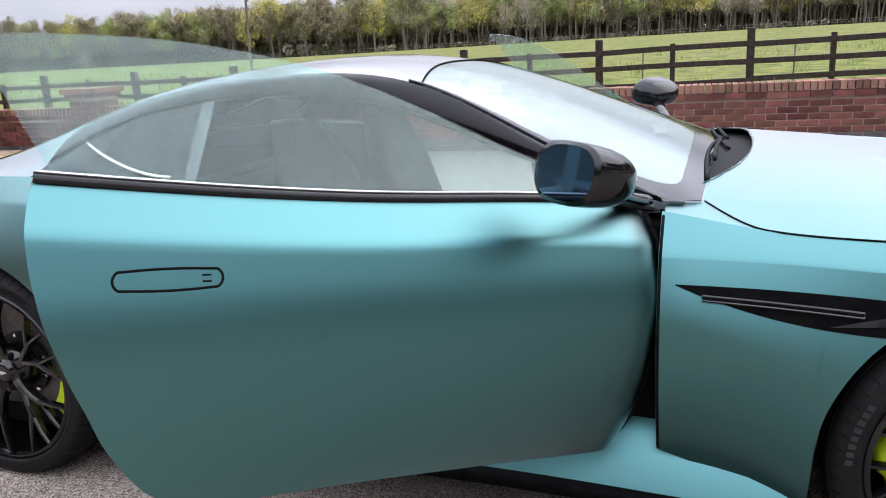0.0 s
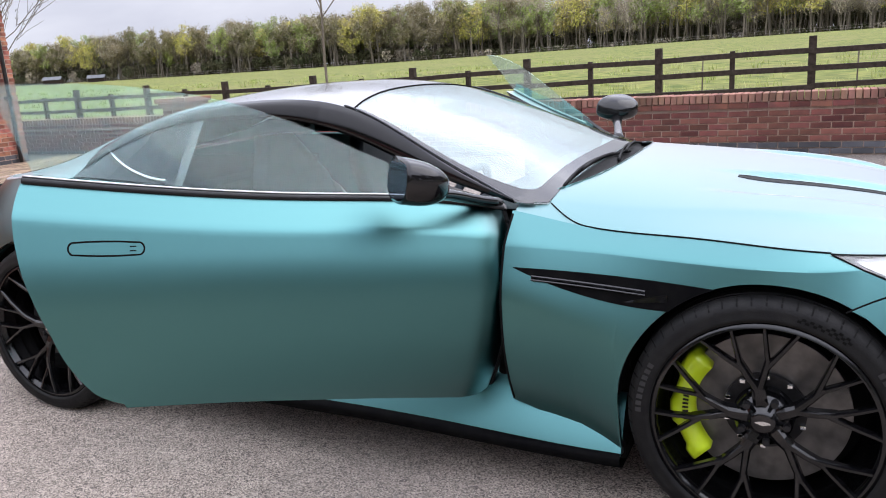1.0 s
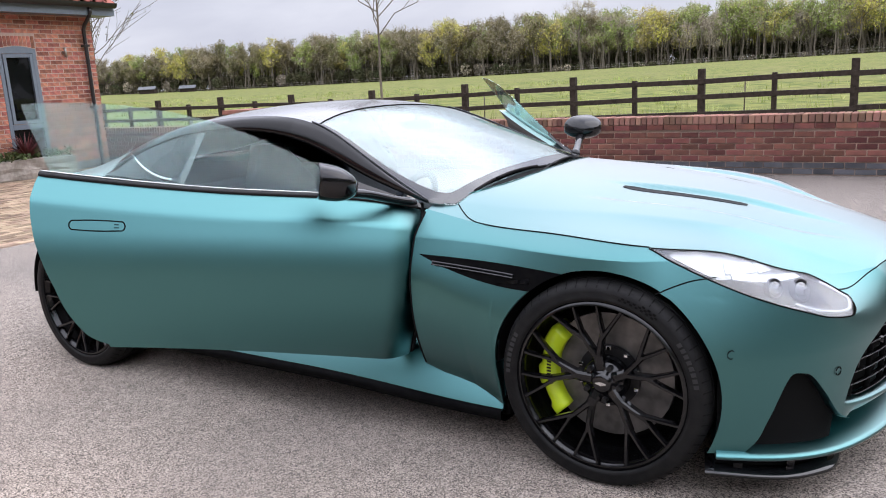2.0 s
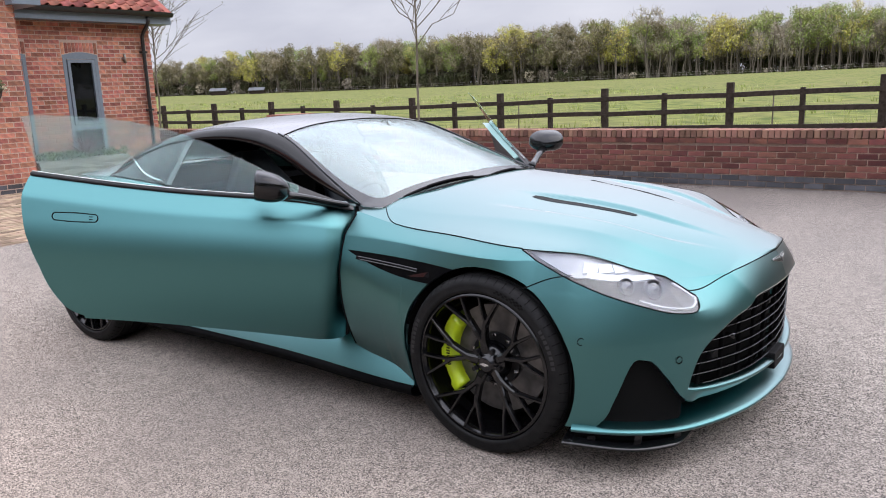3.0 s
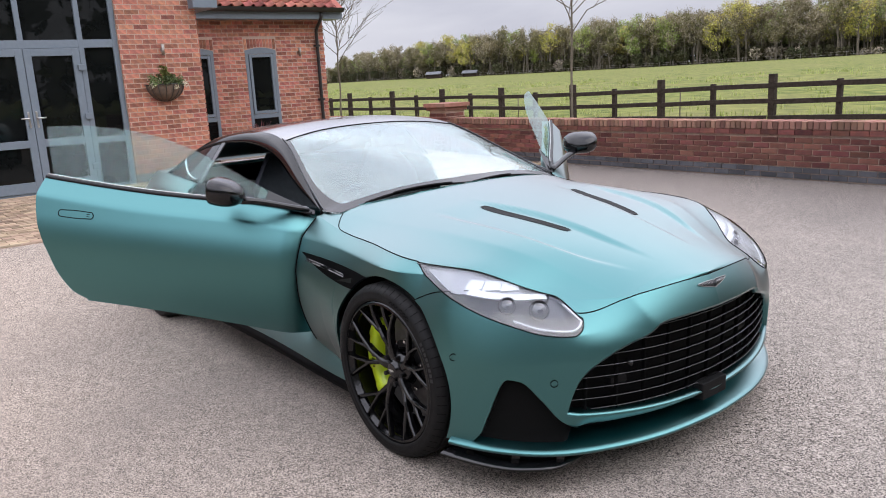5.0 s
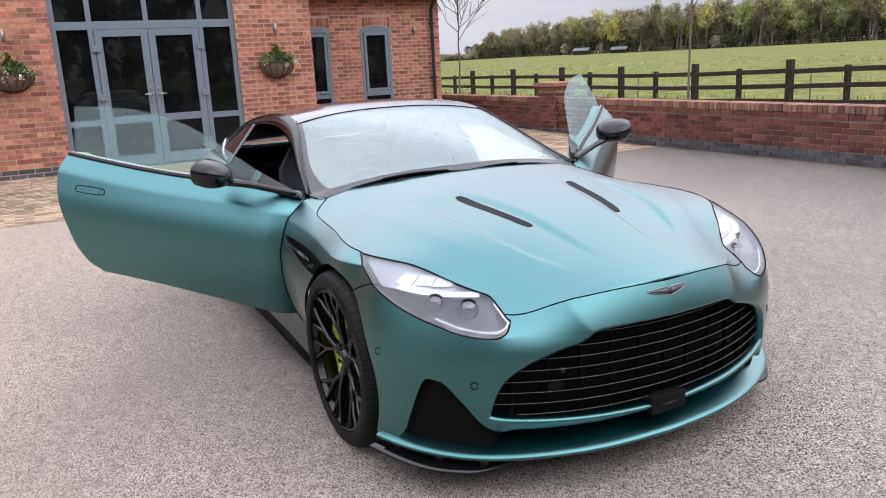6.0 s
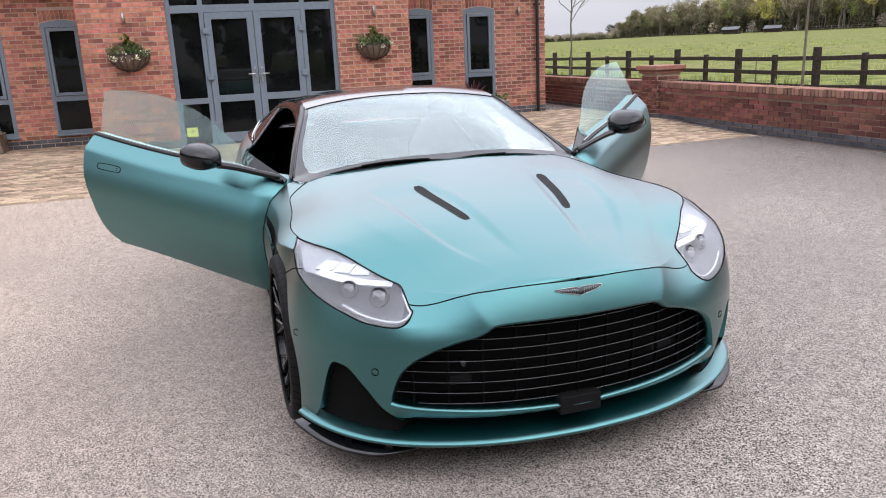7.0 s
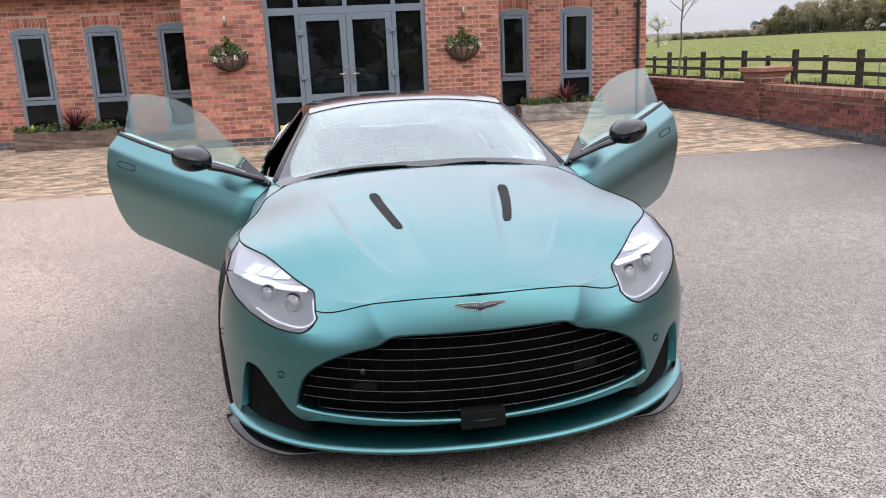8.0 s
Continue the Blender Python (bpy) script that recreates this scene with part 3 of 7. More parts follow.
def window(number, a, b):
    """A narrow window with an arched head, a fixed lower light and a slim opening light."""
    x = HOUSE_X - 0.06
    w = tagged(new("window_%d" % number), "narrow grey-framed arched window with dark panes", "window", kind="structure")
    m = (a + b) / 2
    t = np.linspace(0, 1, 15)
    arch = [(a + (b - a) * q, 2.235 + 0.052 * math.sin(math.pi * q)) for q in t]
    rings = []
    for dx in (0.0, 0.07):
        rings.append([(x + dx, y, z) for y, z in arch] + [(x + dx, b - 0.0 - 0.0, 2.17), (x + dx, a, 2.17)])
    v = [p for r in rings for p in r]
    n = len(rings[0])
    f = [tuple(range(n))[::-1], tuple(range(n, 2 * n))] + [(i, (i + 1) % n, n + (i + 1) % n, n + i) for i in range(n)]
    child("arched_head", mesh_of("arched_head", v, f, FRAME, False), w)
    block("jamb", (x, a, 0.32), (x + 0.07, a + 0.065, 2.17), FRAME, w)
    block("jamb", (x, b - 0.065, 0.32), (x + 0.07, b, 2.17), FRAME, w)
    block("transom", (x, a + 0.065, 0.90), (x + 0.07, b - 0.065, 0.985), FRAME, w)
    block("bottom_rail", (x, a + 0.065, 0.32), (x + 0.07, b - 0.065, 0.39), FRAME, w)
    s = block("sash", (x + 0.01, a + 0.075, 0.995), (x + 0.084, a + 0.13, 2.16), FRAME, w)
    block("sash", (x + 0.01, b - 0.13, 0.995), (x + 0.084, b - 0.075, 2.16), FRAME, w)
    block("sash", (x + 0.01, a + 0.13, 0.995), (x + 0.084, b - 0.13, 1.05), FRAME, w)
    block("sash", (x + 0.01, a + 0.13, 2.10), (x + 0.084, b - 0.13, 2.16), FRAME, w)
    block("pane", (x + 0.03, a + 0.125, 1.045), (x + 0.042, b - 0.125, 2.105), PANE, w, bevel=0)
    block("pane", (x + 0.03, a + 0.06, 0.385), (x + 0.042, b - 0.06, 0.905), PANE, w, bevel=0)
    block("sill", (x, a - 0.02, 0.29), (x + 0.11, b + 0.02, 0.322), FRAME, w)


def entrance():
    x = PORCH_X - 0.14
    d = tagged(new("door_1"), "tall grey glazed double entrance door with side lights", "door", kind="structure")
    ya, yb, da, db, mid = -1.44, 1.28, -0.86, 0.70, -0.08
    for y0, y1 in ((ya, ya + 0.075), (yb - 0.075, yb), (da - 0.075, da), (db, db + 0.075)):
        block("mullion", (x, y0, 0.06), (x + 0.09, y1, 3.6), FRAME, d)
    for z0, z1 in ((0.06, 0.14), (2.24, 2.36), (3.05, 3.13), (3.52, 3.6)):
        block("rail", (x, ya + 0.075, z0), (x + 0.087, yb - 0.075, z1), FRAME, d)
    for y0, y1 in ((ya + 0.075, da - 0.075), (db + 0.075, yb - 0.075)):
        block("side_rail", (x, y0, 0.80), (x + 0.087, y1, 0.89), FRAME, d)
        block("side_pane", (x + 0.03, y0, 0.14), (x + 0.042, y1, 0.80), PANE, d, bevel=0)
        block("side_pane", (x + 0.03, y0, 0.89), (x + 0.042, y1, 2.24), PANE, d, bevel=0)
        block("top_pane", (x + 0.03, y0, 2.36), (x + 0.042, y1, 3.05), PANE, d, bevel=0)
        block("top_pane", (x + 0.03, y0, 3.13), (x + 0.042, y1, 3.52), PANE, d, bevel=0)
    for y0, y1 in ((da, mid), (mid, db)):
        block("top_pane", (x + 0.03, y0, 2.36), (x + 0.042, y1, 3.05), PANE, d, bevel=0)
        block("top_pane", (x + 0.03, y0, 3.13), (x + 0.042, y1, 3.52), PANE, d, bevel=0)
    block("top_mullion", (x, mid - 0.037, 2.36), (x + 0.085, mid + 0.037, 3.05), FRAME, d)
    for y0, y1, hs in ((da + 0.006, mid - 0.004, -1), (mid + 0.004, db - 0.006, 1)):
        lf = block("door_leaf", (x + 0.01, y0, 0.145), (x + 0.105, y0 + 0.105, 2.235), FRAME, d, "grey glazed door leaf")
        block("leaf_stile", (x + 0.01, y1 - 0.105, 0.145), (x + 0.105, y1, 2.235), FRAME, lf)
        for z0, z1 in ((0.145, 0.30), (0.81, 0.92), (2.13, 2.235)):
            block("leaf_rail", (x + 0.01, y0 + 0.105, z0), (x + 0.105, y1 - 0.105, z1), FRAME, lf)
        block("leaf_pane", (x + 0.05, y0 + 0.1, 0.30), (x + 0.06, y1 - 0.1, 0.81), PANE, lf, bevel=0)
        block("leaf_pane", (x + 0.05, y0 + 0.1, 0.92), (x + 0.06, y1 - 0.1, 2.13), PANE, lf, bevel=0)
        yh = mid + hs * 0.055
        block("handle_plate", (x + 0.105, yh - 0.014, 1.10), (x + 0.113, yh + 0.014, 1.34), STEEL, lf, "steel door handle plate")
        tube("door_lever", [(x + 0.11, yh, 1.24), (x + 0.155, yh, 1.24), (x + 0.158, yh + hs * 0.03, 1.24), (x + 0.158, yh + hs * 0.115, 1.24)], 0.010, STEEL, lf, "", 8)
        for z in (0.45, 1.22, 1.95):
            yy = y0 if hs < 0 else y1
            block("hinge", (x + 0.10, yy - 0.05, z - 0.045), (x + 0.135, yy + 0.05, z + 0.045), FRAME, lf, bevel=0.008)
    block("notice", (x + 0.043, -1.335, 0.27), (x + 0.046, -1.16, 0.42), NOTICE_YELLOW, d, "yellow notice with a green mark", bevel=0)
    block("notice_mark", (x + 0.047, -1.26, 0.34), (x + 0.048, -1.205, 0.375), SHRUB, d, bevel=0)
    tagged(block("door_step", (PORCH_X - 0.2, -1.6, 0.0), (PORCH_X + 0.25, 1.45, 0.108), STONE), "low stone threshold before the glazed doors", "step", kind="structure")


NOTICE_YELLOW = material("yellow_notice", (0.72, 0.68, 0.10), 0.5, second=(0.66, 0.62, 0.12), scale=30)


def roof(ya, yb, pieces):
    """A pantiled slope rising from the eaves; each tile a rolled clay piece."""
    ang = radians(34)
    base = tagged(block("roof_deck", (0, ya, -0.03), (3.0, yb, 0.0), TILE, bevel=0), "red clay pantile roof slope over grey eaves", "roof", kind="structure")
    base.matrix_world = Matrix.Translation((HOUSE_X + 0.36, 0, 3.035)) @ Matrix.Rotation(math.pi + ang, 4, "Y") @ Matrix.Diagonal((1, 1, -1, 1))
    if not pieces:
        return
    w, l = 0.224, 0.215
    u = np.linspace(0, 1, 13)
    prof = 0.033 * np.where(u < 0.62, -0.8 * np.sin(np.pi * u / 0.62) * 0.55, np.sin(np.pi * (u - 0.62) / 0.38) * 1.15)
    v = []
    for z in (0.0, -0.014):
        for d in (0.0, l):
            v += [(d, y * (w + 0.02), q + 0.035 - 0.018 * d / l + z) for y, q in zip(u, prof)]
    f = grid_faces(2, 13) + [tuple(26 + i for i in q[::-1]) for q in grid_faces(2, 13)] + [(i, 26 + i, 27 + i, i + 1) for i in range(12)]
    me = mesh_of("pantile", v, f, TILE)
    for r in range(16):
        for c in range(int((yb - ya) / w)):
            ob = child("pantile", me, base)
            ob.location = (r * 0.187 - 0.03, ya + c * w, 0.004 + 0.002 * ((r * 7 + c * 3) % 3))


house()


# ---- paving before the house ----
def paving():
    pv = tagged(new("paving_bed", boxes_mesh("paving_bed", [((-5.32, -16, -0.05), (-5.22, 6.95, 0.008))], MORTAR)), "buff and brown block paving before the house", "paving", kind="structure")
    rest, n = [], 0
    bm = bmesh.new()
    box_bm(bm, (-0.048, -0.098, -0.03), (0.048, 0.098, 0.0))
    bmesh.ops.bevel(bm, geom=bm.edges[:], offset=0.004, segments=1, affect="EDGES")
    me = bpy.data.meshes.new("paver")
    bm.to_mesh(me)
    bm.free()
    me.materials.append(PAVER)
    rng = random.Random(3)
    for r in range(55):
        x = -5.27 - r * 0.1015
        k = 0
        y = -12.0 - (0.1 if r % 2 else 0)
        while y < 6.9:
            z = float(ground_z(np.array(x), np.array(y))) + 0.012 + rng.uniform(-0.002, 0.002)
            if not (x < PORCH_X + 0.02 and -2.76 < y < 2.57):
                if n < 295 and r < 9 and -4.6 < y < -1.2:
                    ob = child("paver", me, pv)
                    ob.location = (x, y, z)
                    n += 1
                else:
                    rest.append(((x - 0.048, y - 0.098, z - 0.03), (x + 0.048, y + 0.098, z)))
            y += 0.2035
    tagged(child("pavers", boxes_mesh("pavers", rest, PAVER_RUN), pv), kind="stuff")


paving()


# ---- boundary wall with brick-on-edge coping ----
def boundary_wall():
    xa, xb = -24.0, 13.0
    w = tagged(new("wall_boundary", boxes_mesh("wall_boundary", [((xa, 7.01, -0.1), (xb, 7.30, 0.64))], MORTAR)), "low brown-red brick boundary wall on a blue brick plinth", "wall", kind="structure")
    lay(w, brick_courses(xa, xb, 0.01, 0.56, [], 0.15), 7.0, "y", WALL_BRICK, WALL_BRICK_RUN, (-4.2, 3.2, 0.1, 0.6))
    run = []
    x = xa
    while x < xb:
        run.append(((x + 0.005, 6.972, 0.565), (x + 0.22, 7.33, 0.628)))
        x += 0.225
    tagged(child("projecting_course", boxes_mesh("projecting_course", run, WALL_BRICK_RUN), w), kind="stuff")
    bm = bmesh.new()
    box_bm(bm, (-0.0325, -0.165, 0.0), (0.0325, 0.165, 0.102))
    bmesh.ops.bevel(bm, geom=bm.edges[:], offset=0.005, segments=1, affect="EDGES")
    me = bpy.data.meshes.new("coping_brick")
    bm.to_mesh(me)
    bm.free()
    me.materials.append(COPING)
    rng = random.Random(5)
    for k in range(int((xb - xa) / 0.075)):
        xx = xa + 0.075 * k + 0.0375
        if -8.5 < xx < -7.95:
            continue
        ob = child("coping_brick", me, w)
        ob.location = (xx, 7.15 + rng.uniform(-0.003, 0.003), 0.634 + rng.uniform(-0.002, 0.003))
    # pier
    p = tagged(new("brick_pier", boxes_mesh("brick_pier", [((-8.48, 6.93, -0.1), (-7.97, 7.40, 0.88))], MORTAR)), "square brick pier with a stepped cap in the wall", "pier")
    lay(p, brick_courses(-8.48, -7.97, 0.01, 0.88, [], 0.15), 6.92, "y", WALL_BRICK, WALL_BRICK_RUN, (-9, -7, 0.1, 0.9))
    lay(p, brick_courses(6.93, 7.40, 0.01, 0.88, [], 0.15), -7.965, "x", WALL_BRICK, WALL_BRICK_RUN, (6, 8, 0.1, 0.9))
    block("cap_course", (-8.52, 6.88, 0.88), (-7.93, 7.44, 0.945), COPING, p)
    block("cap_course", (-8.56, 6.84, 0.948), (-7.89, 7.48, 1.02), COPING, p)


boundary_wall()


# ---- post and rail fence ----
def fence():
    y0 = 10.2
    f = tagged(new("fence"), "dark timber post and rail fence round the meadow", "fence")
    top = lambda x: 1.335 + 0.0155 * x if x > -8 else 1.21
    rng = random.Random(11)
    xs = [-0.87 + 2.26 * k for k in range(-13, 7)]
    for x in xs:
        j = rng.uniform(-0.012, 0.012)
        block("post", (x - 0.055, y0 - 0.05, 0.25), (x + 0.055, y0 + 0.06, top(x) + j), WOOD, f, bevel=0.008)
        xm = x + 1.13
        block("intermediate_post", (xm - 0.037, y0 - 0.045, 0.25), (xm + 0.037, y0 + 0.045, top(xm) - 0.13 + j), WOOD, f, bevel=0.006)
        for dz in (0.215, 0.475, 0.745):
            a, b = top(x) - dz + rng.uniform(-0.012, 0.012), top(x + 2.26) - dz + rng.uniform(-0.012, 0.012)
            q = np.linspace(0, 1, 6)
            sag = 0.012 * np.sin(math.pi * q) * rng.uniform(-1, 1)
            rings = [[(x + 2.26 * t, y0 - 0.062, a + (b - a) * t + s - 0.040), (x + 2.26 * t, y0 - 0.020, a + (b - a) * t + s - 0.043), (x + 2.26 * t, y0 - 0.022, a + (b - a) * t + s + 0.042), (x + 2.26 * t, y0 - 0.06, a + (b - a) * t + s + 0.038)] for t, s in zip(q, sag)]
            o = loft("rail", rings, WOOD, f)
            o.data.polygons.foreach_set("use_smooth", [False] * len(o.data.polygons))
    for x in (-0.2, -5.0, -9.4, 2.0):
        tube("wire_stake", [(x, y0 + 0.05, 0.3), (x + 0.01, y0 + 0.05, top(x) - 0.25)], 0.012, BARK, f, "", 6)


fence()


# ---- trees and grass ----
def leaf_cloud(rng, centres, radii, count, size, flat=1.0):
    """Small leaf quads scattered over clumps: vertices and faces."""
    n = len(centres)
    pick = rng.integers(0, n, count)
    d = rng.normal(size=(count, 3))
    d /= np.linalg.norm(d, axis=1)[:, None]
    r = rng.uniform(0.35, 1.0, count) ** 0.6
    c = centres[pick] + d * (radii[pick] * r)[:, None] * [1, 1, flat]
    u = rng.normal(size=(count, 3))
    u /= np.linalg.norm(u, axis=1)[:, None]
    w = np.cross(u, rng.normal(size=(count, 3)))
    w /= np.linalg.norm(w, axis=1)[:, None]
    s = size * rng.uniform(0.5, 1.3, count)[:, None]
    v = np.stack([c - u * s, c + w * s * 0.55, c + u * s, c - w * s * 0.55], 1).reshape(-1, 3)
    return v, np.arange(count * 4).reshape(-1, 4)


def limb(rng, p0, p1, r0, r1, sides=5, bends=3, wob=0.06):
    """A tapered branch."""
    t = np.linspace(0, 1, bends + 1)[:, None]
    p = p0 + (p1 - p0) * t
    p[1:-1] += rng.normal(size=(bends - 1, 3)) * wob * np.linalg.norm(p1 - p0)
    rr = r0 + (r1 - r0) * t[:, 0]
    a = np.linspace(0, 2 * np.pi, sides, endpoint=False)
    d = (p1 - p0) / np.linalg.norm(p1 - p0)
    s = np.cross(d, [0.3, 0.8, 0.5])
    s /= np.linalg.norm(s)
    u = np.cross(s, d)
    v = p[:, None] + rr[:, None, None] * (np.cos(a)[None, :, None] * s + np.sin(a)[None, :, None] * u)
    return v.reshape(-1, 3), np.array(grid_faces(bends + 1, sides, close=True)), p


def join_pieces(chunks):
    v, f, k = [], [], 0
    for a, b in chunks:
        v.append(a)
        f.append(np.asarray(b) + k)
        k += len(a)
    return np.concatenate(v), [tuple(q) for g in f for q in g]


def wood_tree(rng, base, h, spread, leafy, lean=0.0, quads=340, size=0.42):
    """A woodland tree: trunk, limbs and an uneven crown of small leaf clumps."""
    wood, leaf, twig = [], [], []
    top = base + np.array([rng.normal() * 0.04 * h, rng.normal() * 0.04 * h, h * 0.86])
    v, f, path = limb(rng, base, top, 0.016 * h + 0.05, 0.02, 5, 5, 0.02)
    wood.append((v, f))
    cs, rs = [], []
    n = rng.integers(15, 21)
    for k in range(n):
        t = rng.uniform(0.06, 0.98)
        p0 = base + (top - base) * t
        ang = rng.uniform(0, 2 * np.pi)
        ln = spread * (1.0 - 0.55 * abs(t - 0.5) * 2) * rng.uniform(0.6, 1.15)
        p1 = p0 + np.array([math.cos(ang) * ln, math.sin(ang) * ln, ln * rng.uniform(0.35, 0.95)])
        p1[2] = min(p1[2], base[2] + h)
        v, f, _ = limb(rng, p0, p1, 0.045 + 0.004 * h, 0.015, 4, 2)
        wood.append((v, f))
        cs.append(p1)
        rs.append(ln * rng.uniform(0.4, 0.7))
        cs.append((p0 + 2 * p1) / 3)
        rs.append(ln * 0.4)
    cs, rs = np.array(cs), np.array(rs)
    leaf.append(leaf_cloud(rng, cs, rs, int(quads * leafy), size))
    twig.append(leaf_cloud(rng, cs, rs * 1.1, int(quads * 1.2 * (1.25 - leafy)), size * 0.6))
    return wood, leaf, twig


def broad_tree(rng, base, h, spread, stems):
    """A broad woodland tree: bare stems, spreading forked limbs, fine twigs; also the places where leaves sit."""
    wood, tips = [], []
    for k in range(stems):
        a = rng.uniform(0, 2 * np.pi)
        off = np.array([math.cos(a), math.sin(a), 0.0]) * (0.5 * (stems > 1))
        fork = base + off * 2.2 + np.array([rng.normal() * 0.03 * h, rng.normal() * 0.03 * h, h * rng.uniform(0.38, 0.55)])
        top = fork + off * 1.6 + np.array([rng.normal() * 0.05 * h, rng.normal() * 0.05 * h, h * rng.uniform(0.34, 0.46)])
        r = (0.013 * h + 0.05) / (1.0 + 0.25 * (stems - 1))
        v, f, _ = limb(rng, base + off, fork, r, r * 0.72, 5, 3, 0.02)
        wood.append((v, f))
        v, f, _ = limb(rng, fork, top, r * 0.72, 0.04, 4, 3, 0.04)
        wood.append((v, f))
        n = int(11 / stems ** 0.5)
        for j in range(n):
            q = rng.uniform(-0.35, 0.92)
            p0 = fork + (top - fork) * q if q > 0 else fork + (fork - base - off) * q
            ang = rng.uniform(0, 2 * np.pi)
            ln = spread * (1.0 - 0.45 * max(q, 0)) * rng.uniform(0.6, 1.1)
            p1 = p0 + np.array([math.cos(ang) * ln, math.sin(ang) * ln, ln * rng.uniform(0.5, 1.2)])
            p1[2] = min(p1[2], base[2] + h * rng.uniform(0.86, 0.98))
            v, f, path = limb(rng, p0, p1, r * 0.42, 0.03, 4, 3, 0.08)
            wood.append((v, f))
            tips += [p1, path[2], path[1]]
    return wood, np.array(tips)


def twig_spray(rng, tips, count, length):
    """Fine bare twigs fanning up and out from the branch ends."""
    p = tips[rng.integers(0, len(tips), count)] + rng.normal(size=(count, 3)) * 0.35
    d = rng.normal(size=(count, 3)) + [0, 0, 0.8]
    d *= (length * rng.uniform(0.5, 1.2, count) / np.linalg.norm(d, axis=1))[:, None]
    w = np.cross(d, rng.normal(size=(count, 3)))
    w *= (0.045 / np.linalg.norm(w, axis=1))[:, None]
    v = np.stack([p - w, p + w, p + d + w * 0.4, p + d - w * 0.4], 1).reshape(-1, 3)
    return v, np.arange(count * 4).reshape(-1, 4)


def woodland():
    rng = np.random.default_rng(4)
    dist = steady([60, 78, 98, 113, 133, 140, 145, 148.8, 150.4, 156, 165], [190, 196, 205, 212, 245, 270, 320, 390, 500, 520, 620])
    high = steady([60, 78, 98, 113, 125, 133, 140, 145, 147.8, 148.9, 149.7, 156, 165], [15.5, 15, 14.2, 15.2, 14.2, 13.4, 12.8, 12.2, 11.5, 8.0, 3.6, 3.4, 3.2])
    wood, twig = [], []
    crowns = {"lime": [], "green": [], "olive": [], "dark": []}
    az = 62.0
    while az < 164:
        low_hedge = az > 149.5
        deep = float(smooth01((az - 108) / 14))
        for row in range(5):
            a = radians(az + rng.normal() * 0.35)
            d = float(dist(az)) + row * 5.0 + rng.normal() * 1.6
            x, y = 2.5 + d * math.cos(a), -2.5 + d * math.sin(a)
            b = np.array([x, y, float(ground_z(np.array(x), np.array(y))) - 0.2])
            h = float(high(az)) * rng.choice([0.74, 0.88, 0.98, 1.10]) * rng.uniform(0.93, 1.07)
            w, tips = broad_tree(rng, b, h, min(4.6, h * rng.uniform(0.22, 0.34)), int(rng.choice([1, 1, 1, 2])))
            wood += w
            # neighbours leaf out together: stretches of yellow, green and still bare trees
            mood = 0.9 * math.sin(az * 0.9) + 0.6 * math.sin(az * 2.3 + 1) + rng.normal() * 0.7
            kind = "lime" if mood > 0.55 else ("green" if mood > -0.35 else "")
            if kind and rng.uniform() < 0.55 * deep:
                kind = "olive"
            twig.append(twig_spray(rng, tips, 620 if not kind else 300, 1.6))
            up = tips[tips[:, 2] > b[2] + h * (0.10 if low_hedge else 0.40 - 0.28 * deep)]
            up = up if len(up) else tips
            if kind or low_hedge:
                crowns[kind or "green"].append(leaf_cloud(rng, up, np.full(len(up), h * 0.085), int(rng.uniform(1000, 1600) * (1 + 0.5 * deep)), 0.22, 0.85))
            elif rng.uniform() < deep:
                crowns["olive"].append(leaf_cloud(rng, up, np.full(len(up), h * 0.08), 1100, 0.22, 0.85))
            elif rng.uniform() < 0.5:
                crowns["lime"].append(leaf_cloud(rng, up, np.full(len(up), h * 0.07), 160, 0.18))
            # slim understorey stems
            for k in range(2):
                q = b + np.array([rng.normal() * 1.5, rng.normal() * 1.5, 0.0])
                v, f, _ = limb(rng, q, q + np.array([rng.normal() * 0.3, rng.normal() * 0.3, h * rng.uniform(0.45, 0.75)]), 0.10, 0.04, 4, 2, 0.02)
                wood.append((v, f))
        # low brambles at the edge; further in, dark leaf clumps stand in for shade
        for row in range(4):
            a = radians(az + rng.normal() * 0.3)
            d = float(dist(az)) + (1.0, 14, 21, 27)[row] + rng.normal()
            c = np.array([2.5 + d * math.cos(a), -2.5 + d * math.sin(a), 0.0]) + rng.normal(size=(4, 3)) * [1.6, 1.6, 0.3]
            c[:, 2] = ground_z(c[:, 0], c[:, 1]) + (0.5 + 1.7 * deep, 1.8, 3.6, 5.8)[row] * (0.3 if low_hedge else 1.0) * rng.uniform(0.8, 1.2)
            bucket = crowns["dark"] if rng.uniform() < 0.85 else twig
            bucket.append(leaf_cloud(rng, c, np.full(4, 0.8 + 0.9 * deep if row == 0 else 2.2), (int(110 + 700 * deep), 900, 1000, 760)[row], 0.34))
        az += 3.0 / float(dist(az)) * 57.3
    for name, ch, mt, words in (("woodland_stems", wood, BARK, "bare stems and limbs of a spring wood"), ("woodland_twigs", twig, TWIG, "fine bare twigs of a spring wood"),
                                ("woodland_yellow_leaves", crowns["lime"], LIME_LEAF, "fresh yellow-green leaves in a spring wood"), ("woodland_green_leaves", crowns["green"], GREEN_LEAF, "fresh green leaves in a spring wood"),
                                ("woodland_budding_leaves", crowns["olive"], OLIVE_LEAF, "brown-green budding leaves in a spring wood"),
                                ("woodland_undergrowth", crowns["dark"], DARK_LEAF, "dark undergrowth and ivy along the wood, dark clumps for its inner shade")):
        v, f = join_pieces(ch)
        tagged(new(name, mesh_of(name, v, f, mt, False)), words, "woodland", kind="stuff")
    # thin wire fence along the edge of the wood
    ch = []
    prev = None
